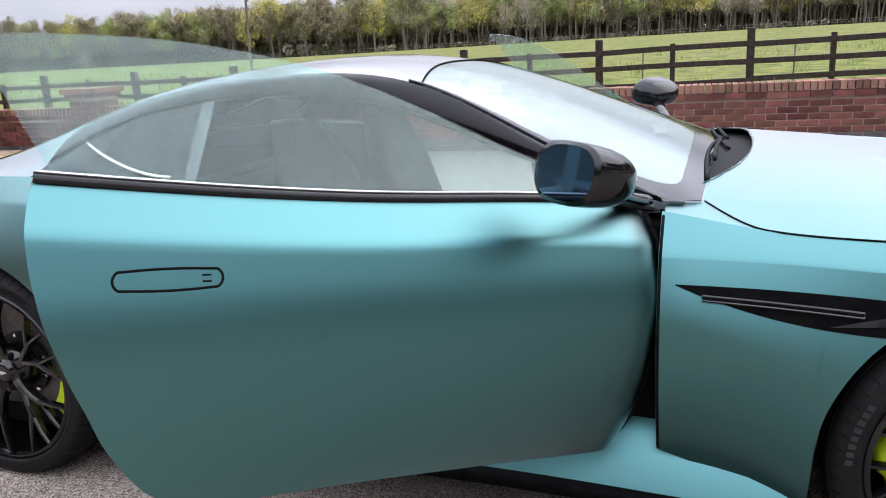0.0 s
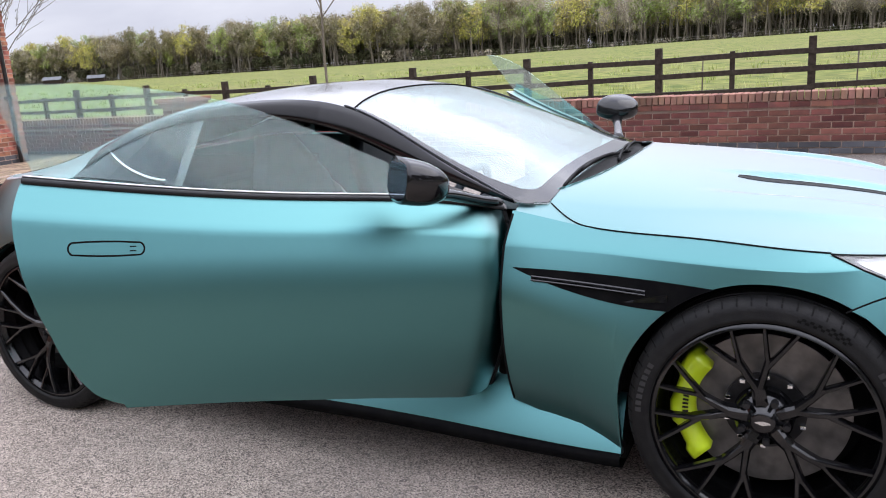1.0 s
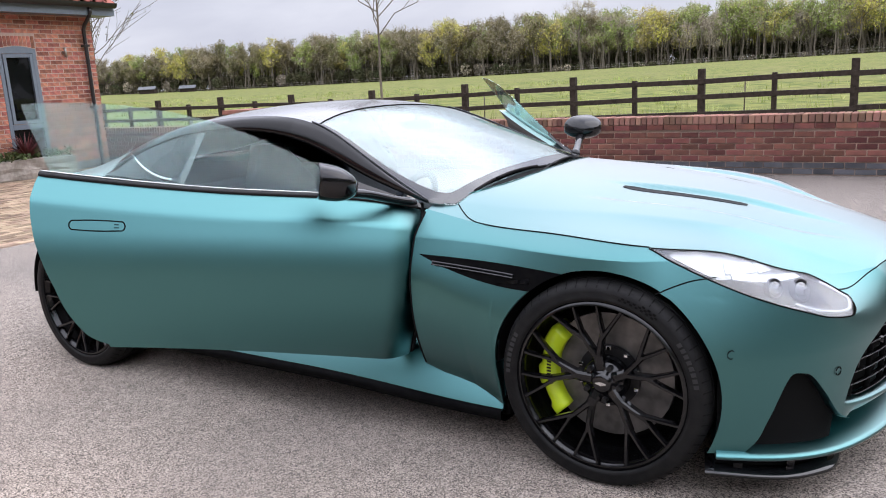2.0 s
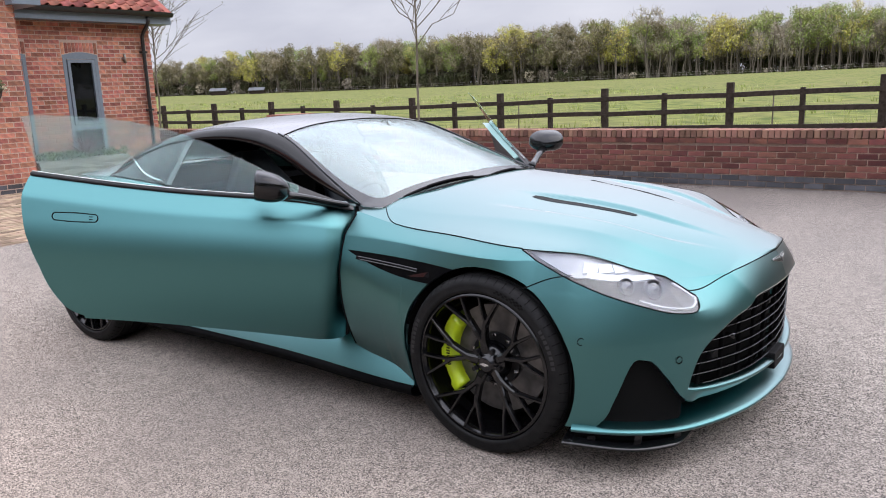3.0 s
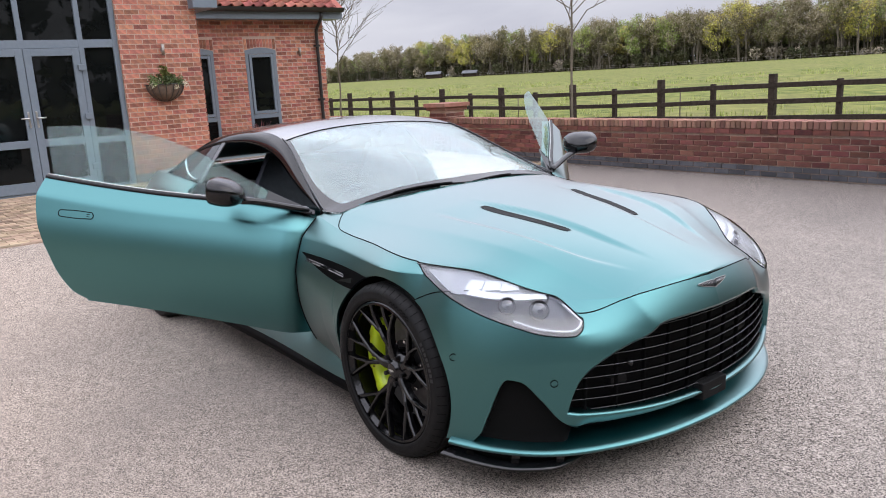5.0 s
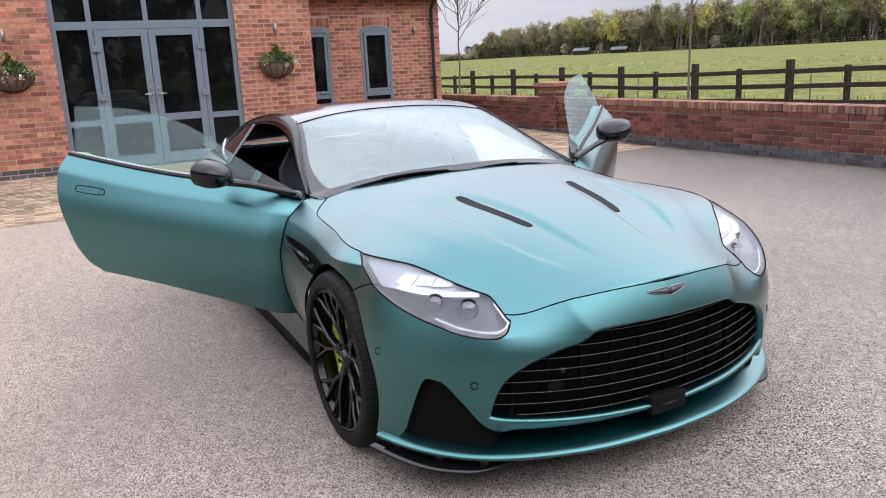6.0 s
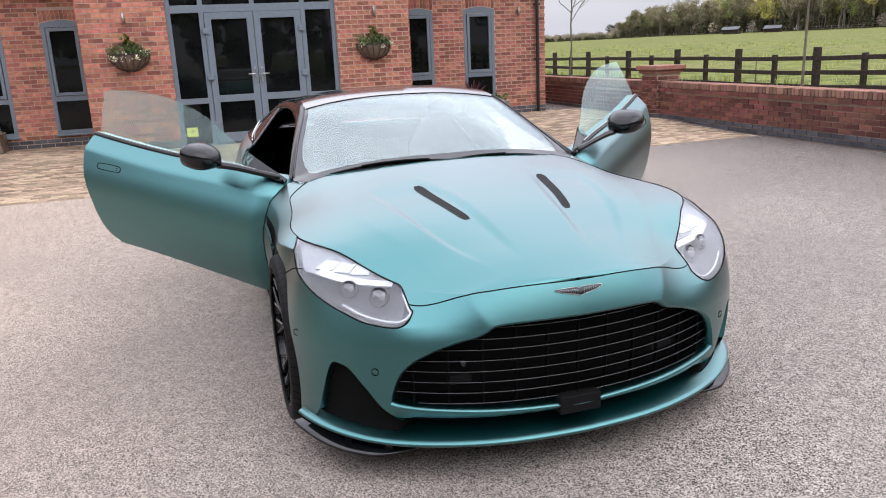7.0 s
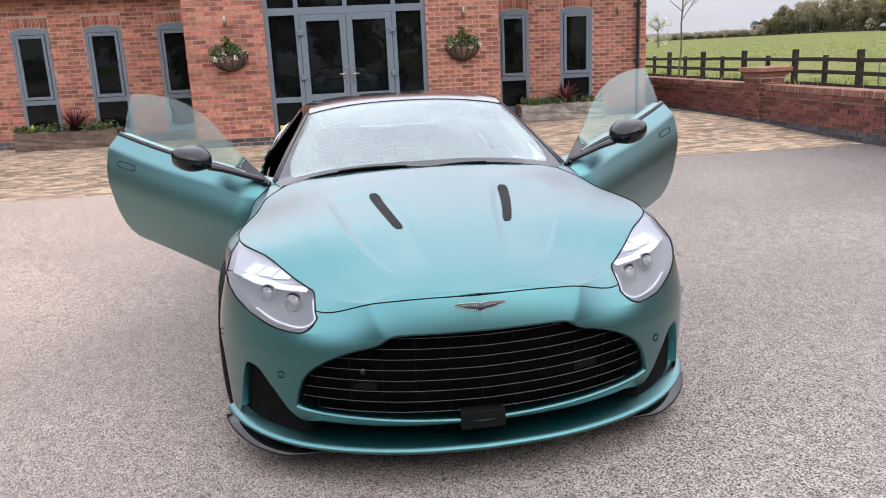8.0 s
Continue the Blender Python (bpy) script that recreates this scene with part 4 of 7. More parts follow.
    for az in np.arange(70, 149, 0.9):
        d = float(dist(az)) - 7
        x, y = 2.5 + d * math.cos(radians(az)), -2.5 + d * math.sin(radians(az))
        q = np.array([x, y, float(ground_z(np.array(x), np.array(y)))])
        v, f, _ = limb(rng, q - [0, 0, 0.1], q + [0, 0, 1.15], 0.06, 0.06, 4, 1, 0)
        ch.append((v, f))
        if prev is not None:
            for hh in (0.45, 1.0):
                v, f, _ = limb(rng, prev + [0, 0, hh], q + [0, 0, hh], 0.022, 0.022, 3, 1, 0)
                ch.append((v, f))
        prev = q
    v, f = join_pieces(ch)
    tagged(new("field_fence", mesh_of("field_fence", v, f, STONE, False)), "thin grey post and wire fence along the wood", "fence", kind="stuff")
    # unseen trees and hedge behind the walk, there to show in reflections
    wood, leaf, twig = [], [], []
    for k in range(34):
        x = -45 + 3.0 * k + rng.normal() * 0.8
        y = -46 + rng.normal() * 2.0
        w, l, t = wood_tree(rng, np.array([x, y, 0.0]), rng.uniform(7, 10), rng.uniform(2.6, 3.6), rng.uniform(0.8, 1.0), quads=1000, size=0.42)
        wood += w
        leaf += l
        twig += t
    # added tall trees, out of view: they darken what the car's flank reflects
    for k in range(18):
        w, l, t = wood_tree(rng, np.array([-27 + 2.4 * (k // 2) + rng.normal() * 0.5, -20.5 - 3.5 * (k % 2) + rng.normal() * 0.6, 0.0]), rng.uniform(10, 13), rng.uniform(2.8, 3.8), 1.0, quads=1300, size=0.42)
        wood += w
        leaf += l
        twig += t
    # unseen belt, set near and tall to darken the nose's reflections
    for k in range(26):
        y = -34 + 3.0 * k + rng.normal() * 0.8
        w, l, t = wood_tree(rng, np.array([27 + rng.normal() * 1.5, y, 0.0]), rng.uniform(13, 17), rng.uniform(2.8, 4.0), rng.uniform(0.8, 1.0), quads=1500, size=0.45)
        wood += w
        leaf += l
        twig += t
    c = np.stack([np.linspace(-40, 66, 120), np.full(120, -31.0), np.full(120, 0.9)], -1)
    leaf.append(leaf_cloud(rng, c, np.full(120, 1.1), 9000, 0.2))
    for name, ch, mt in (("hedge_trunks", wood, BARK), ("hedge_leaves", leaf, LEAF), ("hedge_twigs", twig, TWIG)):
        v, f = join_pieces(ch)
        tagged(new(name, mesh_of(name, v, f, mt, False)), "unseen trees and hedge behind the walk, added for reflections", "trees", kind="stuff")


woodland()


def sapling(base, h, seed, leafy):
    """A slender young tree, nearly bare, with fine upswept branches and a few buds."""
    rng = np.random.default_rng(seed)
    base = np.array(base)
    t = tagged(new("young_tree"), "slender young tree with bare upswept branches", "tree")
    t.location = base
    ch = []
    tips = []
    top = np.array([0.04, 0.03, h])
    v, f, path = limb(rng, np.zeros(3), top, 0.027, 0.007, 8, 8, 0.0025)
    me = child("trunk", mesh_of("trunk", v, [tuple(q) for q in f], BARK), t)
    for k in range(30):
        q = 0.40 + 0.57 * (k / 30) ** 0.9
        p0 = top * q
        ang = k * 2.4 + rng.normal() * 0.3
        ln = h * 0.40 * (1.22 - q)
        out = rng.uniform(0.55, 1.1)
        d = np.array([math.cos(ang) * out, math.sin(ang) * out, 0.84])
        p1 = p0 + ln * d
        v, f, path = limb(rng, p0, p1, 0.011, 0.004, 5, 4, 0.035)
        ch.append((v, f))
        for j in range(8):
            s = p0 + (p1 - p0) * rng.uniform(0.25, 0.95)
            e = s + ln * rng.uniform(0.22, 0.5) * (d + rng.normal(size=3) * [0.42, 0.42, 0.15])
            v, f, pp = limb(rng, s, e, 0.006, 0.0028, 4, 2, 0.04)
            ch.append((v, f))
            tips += [e, pp[1]]
    v, f = join_pieces(ch)
    child("branchwork", mesh_of("branchwork", v, f, BARK, False), t)
    tips = np.array(tips)
    v, f = leaf_cloud(rng, tips, np.full(len(tips), 0.05), int(leafy), 0.022)
    child("buds", mesh_of("buds", v, [tuple(q) for q in f], LEAF, False), t)


sapling((-6.3, 8.67, 0.35), 4.6, 2, 420)
sapling((-14.1, 8.3, 0.3), 4.3, 5, 420)


def blossom_tree():
    rng = np.random.default_rng(9)
    b = np.array([-96.2, 43.3, 0.7])
    t = tagged(new("blossom_tree"), "small blossoming tree beyond the meadow", "tree")
    w, l, tw = wood_tree(rng, b, 4.1, 1.7, 0.9, quads=700, size=0.13)
    v, f = join_pieces(w)
    child("trunk", mesh_of("trunk", v, f, BARK, False), t)
    v, f = join_pieces(l)
    child("crown", mesh_of("crown", v, f, PETAL, False), t)
    v, f = join_pieces(tw)
    child("leaves", mesh_of("leaves", v, f, LEAF, False), t)


blossom_tree()


def shed(x, y, w, d, h, turn):
    z = float(ground_z(np.array(x), np.array(y)))
    s = tagged(new("field_shed"), "small dark field shed with a grey sheet roof", "shed", "sheds by the wood")
    s.matrix_world = pose(x, y, z, 0, 0, turn)
    block("wall", (-w / 2, -d / 2, -0.3), (w / 2, d / 2, h), WOOD, s)
    v = [(-w / 2 - 0.3, -d / 2 - 0.4, h - 0.1), (w / 2 + 0.3, -d / 2 - 0.4, h - 0.1), (w / 2 + 0.3, 0, h + 0.8), (-w / 2 - 0.3, 0, h + 0.8), (-w / 2 - 0.3, d / 2 + 0.4, h - 0.1), (w / 2 + 0.3, d / 2 + 0.4, h - 0.1)]
    o = child("roof", mesh_of("roof", v, [(0, 1, 2, 3), (3, 2, 5, 4)], SHEET_ROOF, False), s)
    m = o.modifiers.new("thickness", "SOLIDIFY")
    m.thickness = 0.1


SHEET_ROOF = material("grey_sheet_roof", (0.13, 0.135, 0.145), 0.7, second=(0.09, 0.095, 0.10), scale=1.5, spec=0.2)
shed(-200, 157, 4.6, 3, 1.4, 35)
shed(-189, 163, 4.4, 2.6, 1.2, 35)



def meadow_grass():
    rng = np.random.default_rng(6)
    n = 15000
    m = 1500
    clump = rng.integers(0, m, n)
    far = rng.uniform(0, 1, m) ** 1.6
    cx, cy = rng.uniform(-45, 30, m) * (1 + 0.8 * far), 10.2 + np.abs(rng.normal(size=m)) * 0.3 + 34 * far * (np.arange(m) > 420)
    x, y = cx[clump] + rng.normal(size=n) * 0.09 * (1 + 2 * far[clump]), cy[clump] + rng.normal(size=n) * 0.09
    z = ground_z(x, y)
    hgt = rng.uniform(0.08, 0.24, n)
    a = rng.uniform(0, 2 * np.pi, n)
    wd = 0.008 + 0.022 * far[clump]
    lean = rng.normal(size=(n, 2)) * 0.05
    p = np.stack([x, y, z - 0.01], -1)
    s = np.stack([np.cos(a), np.sin(a), 0 * a], -1) * wd[:, None]
    tip = p + np.stack([lean[:, 0], lean[:, 1], hgt], -1)
    v = np.stack([p - s, p + s, tip], 1).reshape(-1, 3)
    tagged(new("grass", mesh_of("grass", v, [tuple(q) for q in np.arange(3 * n).reshape(-1, 3)], BLADE, False)), "tufted meadow grass behind the boundary wall", "grass", kind="stuff")


meadow_grass()


# ---- hanging baskets, wall lights, planters ----
def hanging_basket(y, seed):
    x, z = PORCH_X + 0.01, 1.64
    rng = np.random.default_rng(seed)
    b = tagged(new("hanging_basket"), "half-round wire wall basket with ivy and cream flowers", "basket", "baskets by the doors")
    b.location = (x, y, z)
    th = np.linspace(-math.pi / 2, math.pi / 2, 17)
    rim = [(0.29 * math.cos(t) * 0.9, 0.31 * math.sin(t), 0.0) for t in th]
    tube("rim", rim, 0.008, PIPE, b, "", 6)
    for t in th[1:-1:2]:
        q = np.linspace(0, 1, 8)
        ln = [(0.26 * math.cos(t) * math.cos(k * 1.5), 0.31 * math.sin(t) * math.cos(k * 1.5), -0.27 * math.sin(k * 1.5)) for k in q]
        tube("wire", ln, 0.006, PIPE, b, "", 5)
    rows = [[(0.25 * math.cos(t) * math.cos(k), 0.30 * math.sin(t) * math.cos(k), -0.26 * math.sin(k)) for t in th] for k in np.linspace(0, 1.5, 8)]
    sheet("coir_liner", np.array(rows), SLEEPER, b, "brown coir liner")
    c = np.stack([rng.uniform(0.04, 0.24, 26), rng.uniform(-0.27, 0.27, 26), rng.uniform(0.0, 0.10, 26)], -1)
    v, f = leaf_cloud(rng, c, np.full(26, 0.075), 700, 0.026)
    tagged(child("foliage", mesh_of("foliage", v, [tuple(q) for q in f], SHRUB, False), b), kind="stuff")
    c2 = np.array([[0.1, 0.0, 0.16], [0.12, -0.03, 0.23], [0.1, 0.06, 0.12]])
    v, f = leaf_cloud(rng, c2, np.full(3, 0.07), 160, 0.03)
    child("dwarf_conifer", mesh_of("dwarf_conifer", v, [tuple(q) for q in f], LEAF, False), b)
    c = np.stack([rng.uniform(0.1, 0.28, 14), rng.uniform(-0.28, 0.30, 14), rng.uniform(-0.08, 0.06, 14)], -1)
    v, f = leaf_cloud(rng, c, np.full(14, 0.05), 260, 0.016)
    tagged(child("flowers", mesh_of("flowers", v, [tuple(q) for q in f], PETAL, False), b, "cream flowers"), kind="stuff")


hanging_basket(-2.05, 1)
hanging_basket(1.90, 2)


def wall_light(x, y):
    l = tagged(new("wall_light"), "slim brushed steel up-and-down wall light", "wall light", "wall lights")
    l.location = (x, y, 2.18)
    tube("barrel", [(0.060, 0, -0.085), (0.060, 0, 0.085)], 0.024, LIGHT_STEEL, l, "", 16)
    block("bracket", (0.0, -0.022, -0.03), (0.04, 0.022, 0.03), LIGHT_STEEL, l)


for x, y in ((PORCH_X, -2.07), (PORCH_X, 1.93), (HOUSE_X, 5.42), (HOUSE_X, -7.0)):
    wall_light(x + 0.008, y)


def spiky_plant(name, base, mat, n, ln, seed, label, parent=None):
    rng = np.random.default_rng(seed)
    ch = []
    for k in range(n):
        a, up = rng.uniform(0, 2 * np.pi), rng.uniform(0.25, 1.35)
        d = np.array([math.cos(a) * math.cos(up), math.sin(a) * math.cos(up), math.sin(up)])
        s = np.cross(d, [0, 0, 1.0])
        s /= np.linalg.norm(s) + 1e-9
        q = np.linspace(0, 1, 5)
        L = ln * rng.uniform(0.6, 1.0)
        c = d * (q * L)[:, None] - np.array([0, 0, 0.22 * L]) * (q ** 2)[:, None]
        w = 0.016 * (1 - q ** 2) + 0.001
        v = np.stack([c - s * w[:, None], c + s * w[:, None]], 1).reshape(-1, 3)
        ch.append((v, np.array([(2 * i, 2 * i + 1, 2 * i + 3, 2 * i + 2) for i in range(4)])))
    v, f = join_pieces(ch)
    ob = tagged(new(name, mesh_of(name, v, f, mat, False)), label, "plant")
    ob.location = base
    return ob


def trough(ya, yb, mat, seed, label):
    rng = np.random.default_rng(seed)
    x0, x1, z0, z1 = -10.72, -10.22, 0.09, 0.43
    bm = bmesh.new()
    box_bm(bm, (x0, ya, z0), (x1, yb, z1))
    bmesh.ops.subdivide_edges(bm, edges=bm.edges[:], cuts=5, use_grid_fill=True)
    for v in bm.verts:
        v.co += Vector(rng.normal(size=3)) * 0.010
    t = tagged(part("planter", bm, mat), label, "planter")
    n = 60
    c = np.stack([rng.uniform(x0 + 0.06, x1 - 0.02, n), rng.uniform(ya + 0.05, yb - 0.05, n), np.full(n, z1 + 0.02) + rng.uniform(0, 0.06, n)], -1)
    v, f = leaf_cloud(rng, c, np.full(n, 0.08), 900, 0.035)
    tagged(new("low_planting", mesh_of("low_planting", v, [tuple(q) for q in f], SHRUB, False)), "low green planting in the trough", "plants", kind="stuff")
    g = spiky_plant("grass_clump", ((x0 + x1) / 2 + 0.1, ya + 0.3, z1), BLADE, 70, 0.24, seed + 1, "clump of narrow green grass leaves in the trough")
    spiky_plant("cordyline", ((x0 + x1) / 2, (ya + yb) / 2 + 0.12, z1), RED_LEAF, 110, 0.66, seed + 2, "red spiky cordyline growing in the trough")


trough(-6.15, -4.35, SLEEPER, 21, "weathered timber sleeper planter by the house wall")
trough(3.25, 4.95, STONE, 31, "mossy weathered stone trough by the house wall")


# ---- the car: a low two-door coupe, nose towards +x, centred on y = 0 ----
HUB_X, HUB_Z, ARCH_R = 1.4025, 0.355, 0.392
# plan of the body at its widest, from the middle of the nose round to the middle of the tail
PLAN_X = [2.285, 2.262, 2.200, 2.100, 1.960, 1.780, 1.55, 1.20, 0.91, 0.67, 0.0, -0.67, -1.10, -1.40, -1.78, -2.08, -2.27, -2.38, -2.41]
PLAN_Y = [0.0, 0.27, 0.50, 0.70, 0.86, 0.957, 0.985, 0.975, 0.958, 0.948, 0.963, 0.985, 0.992, 0.982, 0.905, 0.735, 0.55, 0.30, 0.0]
CROWN_Z = [0.712, 0.705, 0.684, 0.706, 0.758, 0.796, 0.818, 0.838, 0.852, 0.893, 0.923, 0.957, 0.985, 0.985, 0.965, 0.94, 0.93, 0.92, 0.915]
CROWN_IN = [0.065, 0.078, 0.115, 0.19, 0.215, 0.195, 0.11, 0.12, 0.131, 0.141, 0.133, 0.126, 0.132, 0.152, 0.17, 0.17, 0.16, 0.14, 0.12]
WIDE_Z = [0.46, 0.46, 0.48, 0.50, 0.50, 0.50, 0.50, 0.50, 0.58, 0.645, 0.645, 0.645, 0.64, 0.60, 0.58, 0.58, 0.58, 0.58, 0.58]
TUCK = [0.02, 0.02, 0.02, 0.02, 0.02, 0.02, 0.02, 0.03, 0.085, 0.110, 0.095, 0.06, 0.04, 0.03, 0.05, 0.08, 0.1, 0.1, 0.1]
FACET = [0.0, 0.0, 0.0, 0.0, 0.0, 0.0, 0.0, 0.0, 0.55, 1.0, 1.0, 1.0, 0.7, 0.2, 0.0, 0.0, 0.0, 0.0, 0.0]
ROUND = [2.1, 2.1, 2.3, 2.3, 2.3, 2.1, 2.1, 2.1, 1.6, 1.6, 1.6, 1.6, 1.8, 2.0, 2.1, 2.1, 2.1, 2.1, 2.1]
PLAN_A = np.concatenate([[0], np.cumsum(np.hypot(np.diff(PLAN_X), np.diff(PLAN_Y)))])
plan_x, plan_y = cubic(PLAN_A, PLAN_X), cubic(PLAN_A, PLAN_Y)
crown_z, crown_in, wide_z, tuck, facet, round_off = cubic(PLAN_A, CROWN_Z), cubic(PLAN_A, CROWN_IN), steady(PLAN_A, WIDE_Z), steady(PLAN_A, TUCK), steady(PLAN_A, FACET), steady(PLAN_A, ROUND)
A_FINE = np.linspace(0, PLAN_A[-1], 4000)
AX, AY = plan_x(A_FINE), plan_y(A_FINE)


WING_CREASE = steady([0.6, 0.70, 0.91, 1.2, 1.5, 1.72, 1.9], [0.806, 0.804, 0.797, 0.785, 0.782, 0.792, 0.80])


def wing_fold(a):
    """Height of the wing's crease: the headlamp's lower edge, then a hand's width below the bonnet gap, above the side vent."""
    x, top = plan_x(a), crown_z(a)
    lamp = np.where(a < A_LAMP1, lamp_low(np.clip(a, A_LAMP0 + 0.05, A_LAMP1)), 9.0)
    return np.minimum(lamp, np.minimum(top - 0.007, WING_CREASE(x)))


def body(a, z, sgn=1.0, out=0.0):
    """A place on the belt of the body: a along the plan, z high; out metres proud of it."""
    a, z = np.broadcast_arrays(np.asarray(a, float), np.asarray(z, float))
    tx, ty = (plan_x(a + 0.004) - plan_x(a - 0.004)), (plan_y(a + 0.004) - plan_y(a - 0.004))
    ln = np.hypot(tx, ty)
    nx, ny = ty / ln, -tx / ln
    zt, dt, zm = crown_z(a), crown_in(a), wide_z(a)
    q = np.clip((z - zm) / (zt - zm), 0, 1.3)
    # the flank: upright below, leaning in above a soft turn, steeper above a crease
    qc, q1 = 1 - 0.072 / (zt - zm), 0.15 / (zt - zm)
    lean = np.where(q < q1, q * q / (2 * q1), q - q1 / 2)
    steep = np.clip(q - qc, 0, 1.3)
    k = facet(a)
    lean_part = 0.65 / (1 - q1 / 2)
    flank = lean_part * lean + 0.35 / (1 - qc) * steep
    d = dt * ((1 - k) * q ** round_off(a) + k * flank)
    # bumper corner and front wing: a calm flank that folds over at the lamp, or at the crease above the side vent
    xx = plan_x(a)
    wing = smooth01((a - A_LAMP0 + 0.10) / 0.26) * (xx > 0.657)
    zl = np.maximum(wing_fold(a), zm + 0.06)
    u = np.clip(z - zm, 0, 1)
    back = smooth01((1.80 - xx) / 0.32)
    at_fold = (1 - back) * 0.235 * (zl - zm - 0.03) + back * np.maximum(dt - 0.022 - 0.8 * (zt - zl), 0.012)
    calm = np.where(z < zl, at_fold * (u / (zl - zm)) ** 1.4, at_fold + (dt - at_fold) * np.clip((z - zl) / (zt - zl), 0, 1.3) ** 1.15)
    d = d + wing * (calm - d)
    d = np.where(z < zm, tuck(a) * (np.clip(np.minimum(zm, 0.59) - z, 0, 1) / 0.35) ** 2, d) - out
    # the middle of the nose stands proud between two soft ridges, with a hollow beside each
    yy = plan_y(a)
    nose = smooth01((z - 0.47) / 0.12) * (plan_x(a) > 1.9)
    line = 0.335 + 0.65 * np.clip(z - 0.58, 0, 0.2)
    d = d - nose * 0.019 * np.clip((line + 0.16 - yy) / 0.16, 0, 1) ** 2
    return np.stack([plan_x(a) - nx * d, sgn * (plan_y(a) - ny * d), z], -1)


def a_at_x(x):
    """Where along the plan the side of the body has this x."""
    return np.interp(-np.asarray(x, float), -AX, A_FINE)


def a_at_y(y):
    """Where along the front of the plan the body has this half width."""
    k = np.argmax(AY > 0.975)
    return np.interp(np.asarray(y, float), AY[:k], A_FINE[:k])


car = tagged(new("car"), "satin teal two-door coupe with both doors open, standing on the asphalt", "car")


def seam(line, r=0.0021, parent=None):
    return tube("panel_gap", line, r, VOID_BLACK, parent or car, "", 6)


def arch_z(x, hub, r=ARCH_R):
    d = np.clip(r * r - (np.asarray(x) - hub) ** 2, 0, None)
    return HUB_Z + np.sqrt(d)


# headlamp outline on the belt: its lower edge, from the nose corner back to the tip
def a_near(x, y):
    return A_FINE[np.argmin((AX - x) ** 2 + (AY - y) ** 2)]


LAMP_EDGE = [(2.090, 0.622, 0.588), (2.035, 0.705, 0.601), (1.965, 0.767, 0.631), (1.86, 0.828, 0.676), (1.75, 0.863, 0.728), (1.645, 0.883, 0.774), (1.545, 0.875, 0.816)]
A_LAMP0, A_LAMP1 = a_near(2.110, 0.572), a_at_x(1.545)
lamp_low = steady([A_LAMP0, A_LAMP0 + 0.009, A_LAMP0 + 0.024] + [a_near(x, y) for x, y, z in LAMP_EDGE[:-1]] + [A_LAMP1], [0.640, 0.614, 0.598] + [z for x, y, z in LAMP_EDGE])
LAMP_IN = 0.571
# grille opening in the nose: upper and lower edge by half width
grille_top = steady([0, 0.18, 0.29, 0.325, 0.35, 0.385, 0.43, 0.50, 0.58, 0.63, 0.656, 0.676], [0.601, 0.600, 0.597, 0.590, 0.573, 0.557, 0.546, 0.523, 0.482, 0.435, 0.38, 0.305])
grille_low = steady([0, 0.3, 0.5, 0.62, 0.66, 0.676], [0.254, 0.266, 0.278, 0.289, 0.297, 0.303])
A_GR = a_at_y(0.676)
# lower edge of the bumper: the lip under the grille, the corner intake, the foot by the wheel
A_END = a_at_x(1.77)
INTAKE0, INTAKE1 = a_at_y(0.655), a_at_y(0.905)
bumper_low = steady([0, INTAKE0 - 0.02, INTAKE0 + 0.04, INTAKE0 + 0.12, INTAKE0 + 0.19, INTAKE0 + 0.235, INTAKE1 - 0.03, INTAKE1, INTAKE1 + 0.05, A_END + 0.3],
                    [0.232, 0.245, 0.275, 0.37, 0.44, 0.448, 0.30, 0.232, 0.19, 0.18])


LAMP_COLS = np.linspace(A_LAMP0, A_LAMP1, 300)


def inner_edge():
    """Upper edge of the headlamp: the bonnet edge, cut off by an upright inner side and rounded between the two."""
    top = crown_z(LAMP_COLS)
    t = np.linspace(0, 1, 160)[:, None]
    lo = np.minimum(lamp_low(LAMP_COLS), top - 0.001)
    z = lo + (top - lo) * t
    y = body(np.broadcast_to(LAMP_COLS, z.shape), z)[..., 1]
    high = np.where(y >= LAMP_IN, z, 0.0).max(0)
    high = np.maximum(high, lo - 0.004)
    k = np.hanning(23)
    soft = np.convolve(np.pad(high - top, 11, mode="edge"), k / k.sum(), mode="valid") + top
    return np.minimum(soft, top)


LAMP_HIGH = inner_edge()


def lamp_high(a):
    return np.interp(a, LAMP_COLS, LAMP_HIGH)


def bumper_rear_a(z):
    """The bumper's rear edge: the seam to the wing above, the wheel arch below."""
    seam_a = a_at_x(1.583 + 0.19 * np.arcsin(np.clip((z - 0.685) / 0.058, 0, 1)) * 2 / np.pi)
    arch_a = a_at_x(HUB_X + np.sqrt(np.clip(ARCH_R ** 2 - (z - HUB_Z) ** 2, 0.001, None)))
    return np.where(z > 0.685, seam_a, arch_a)


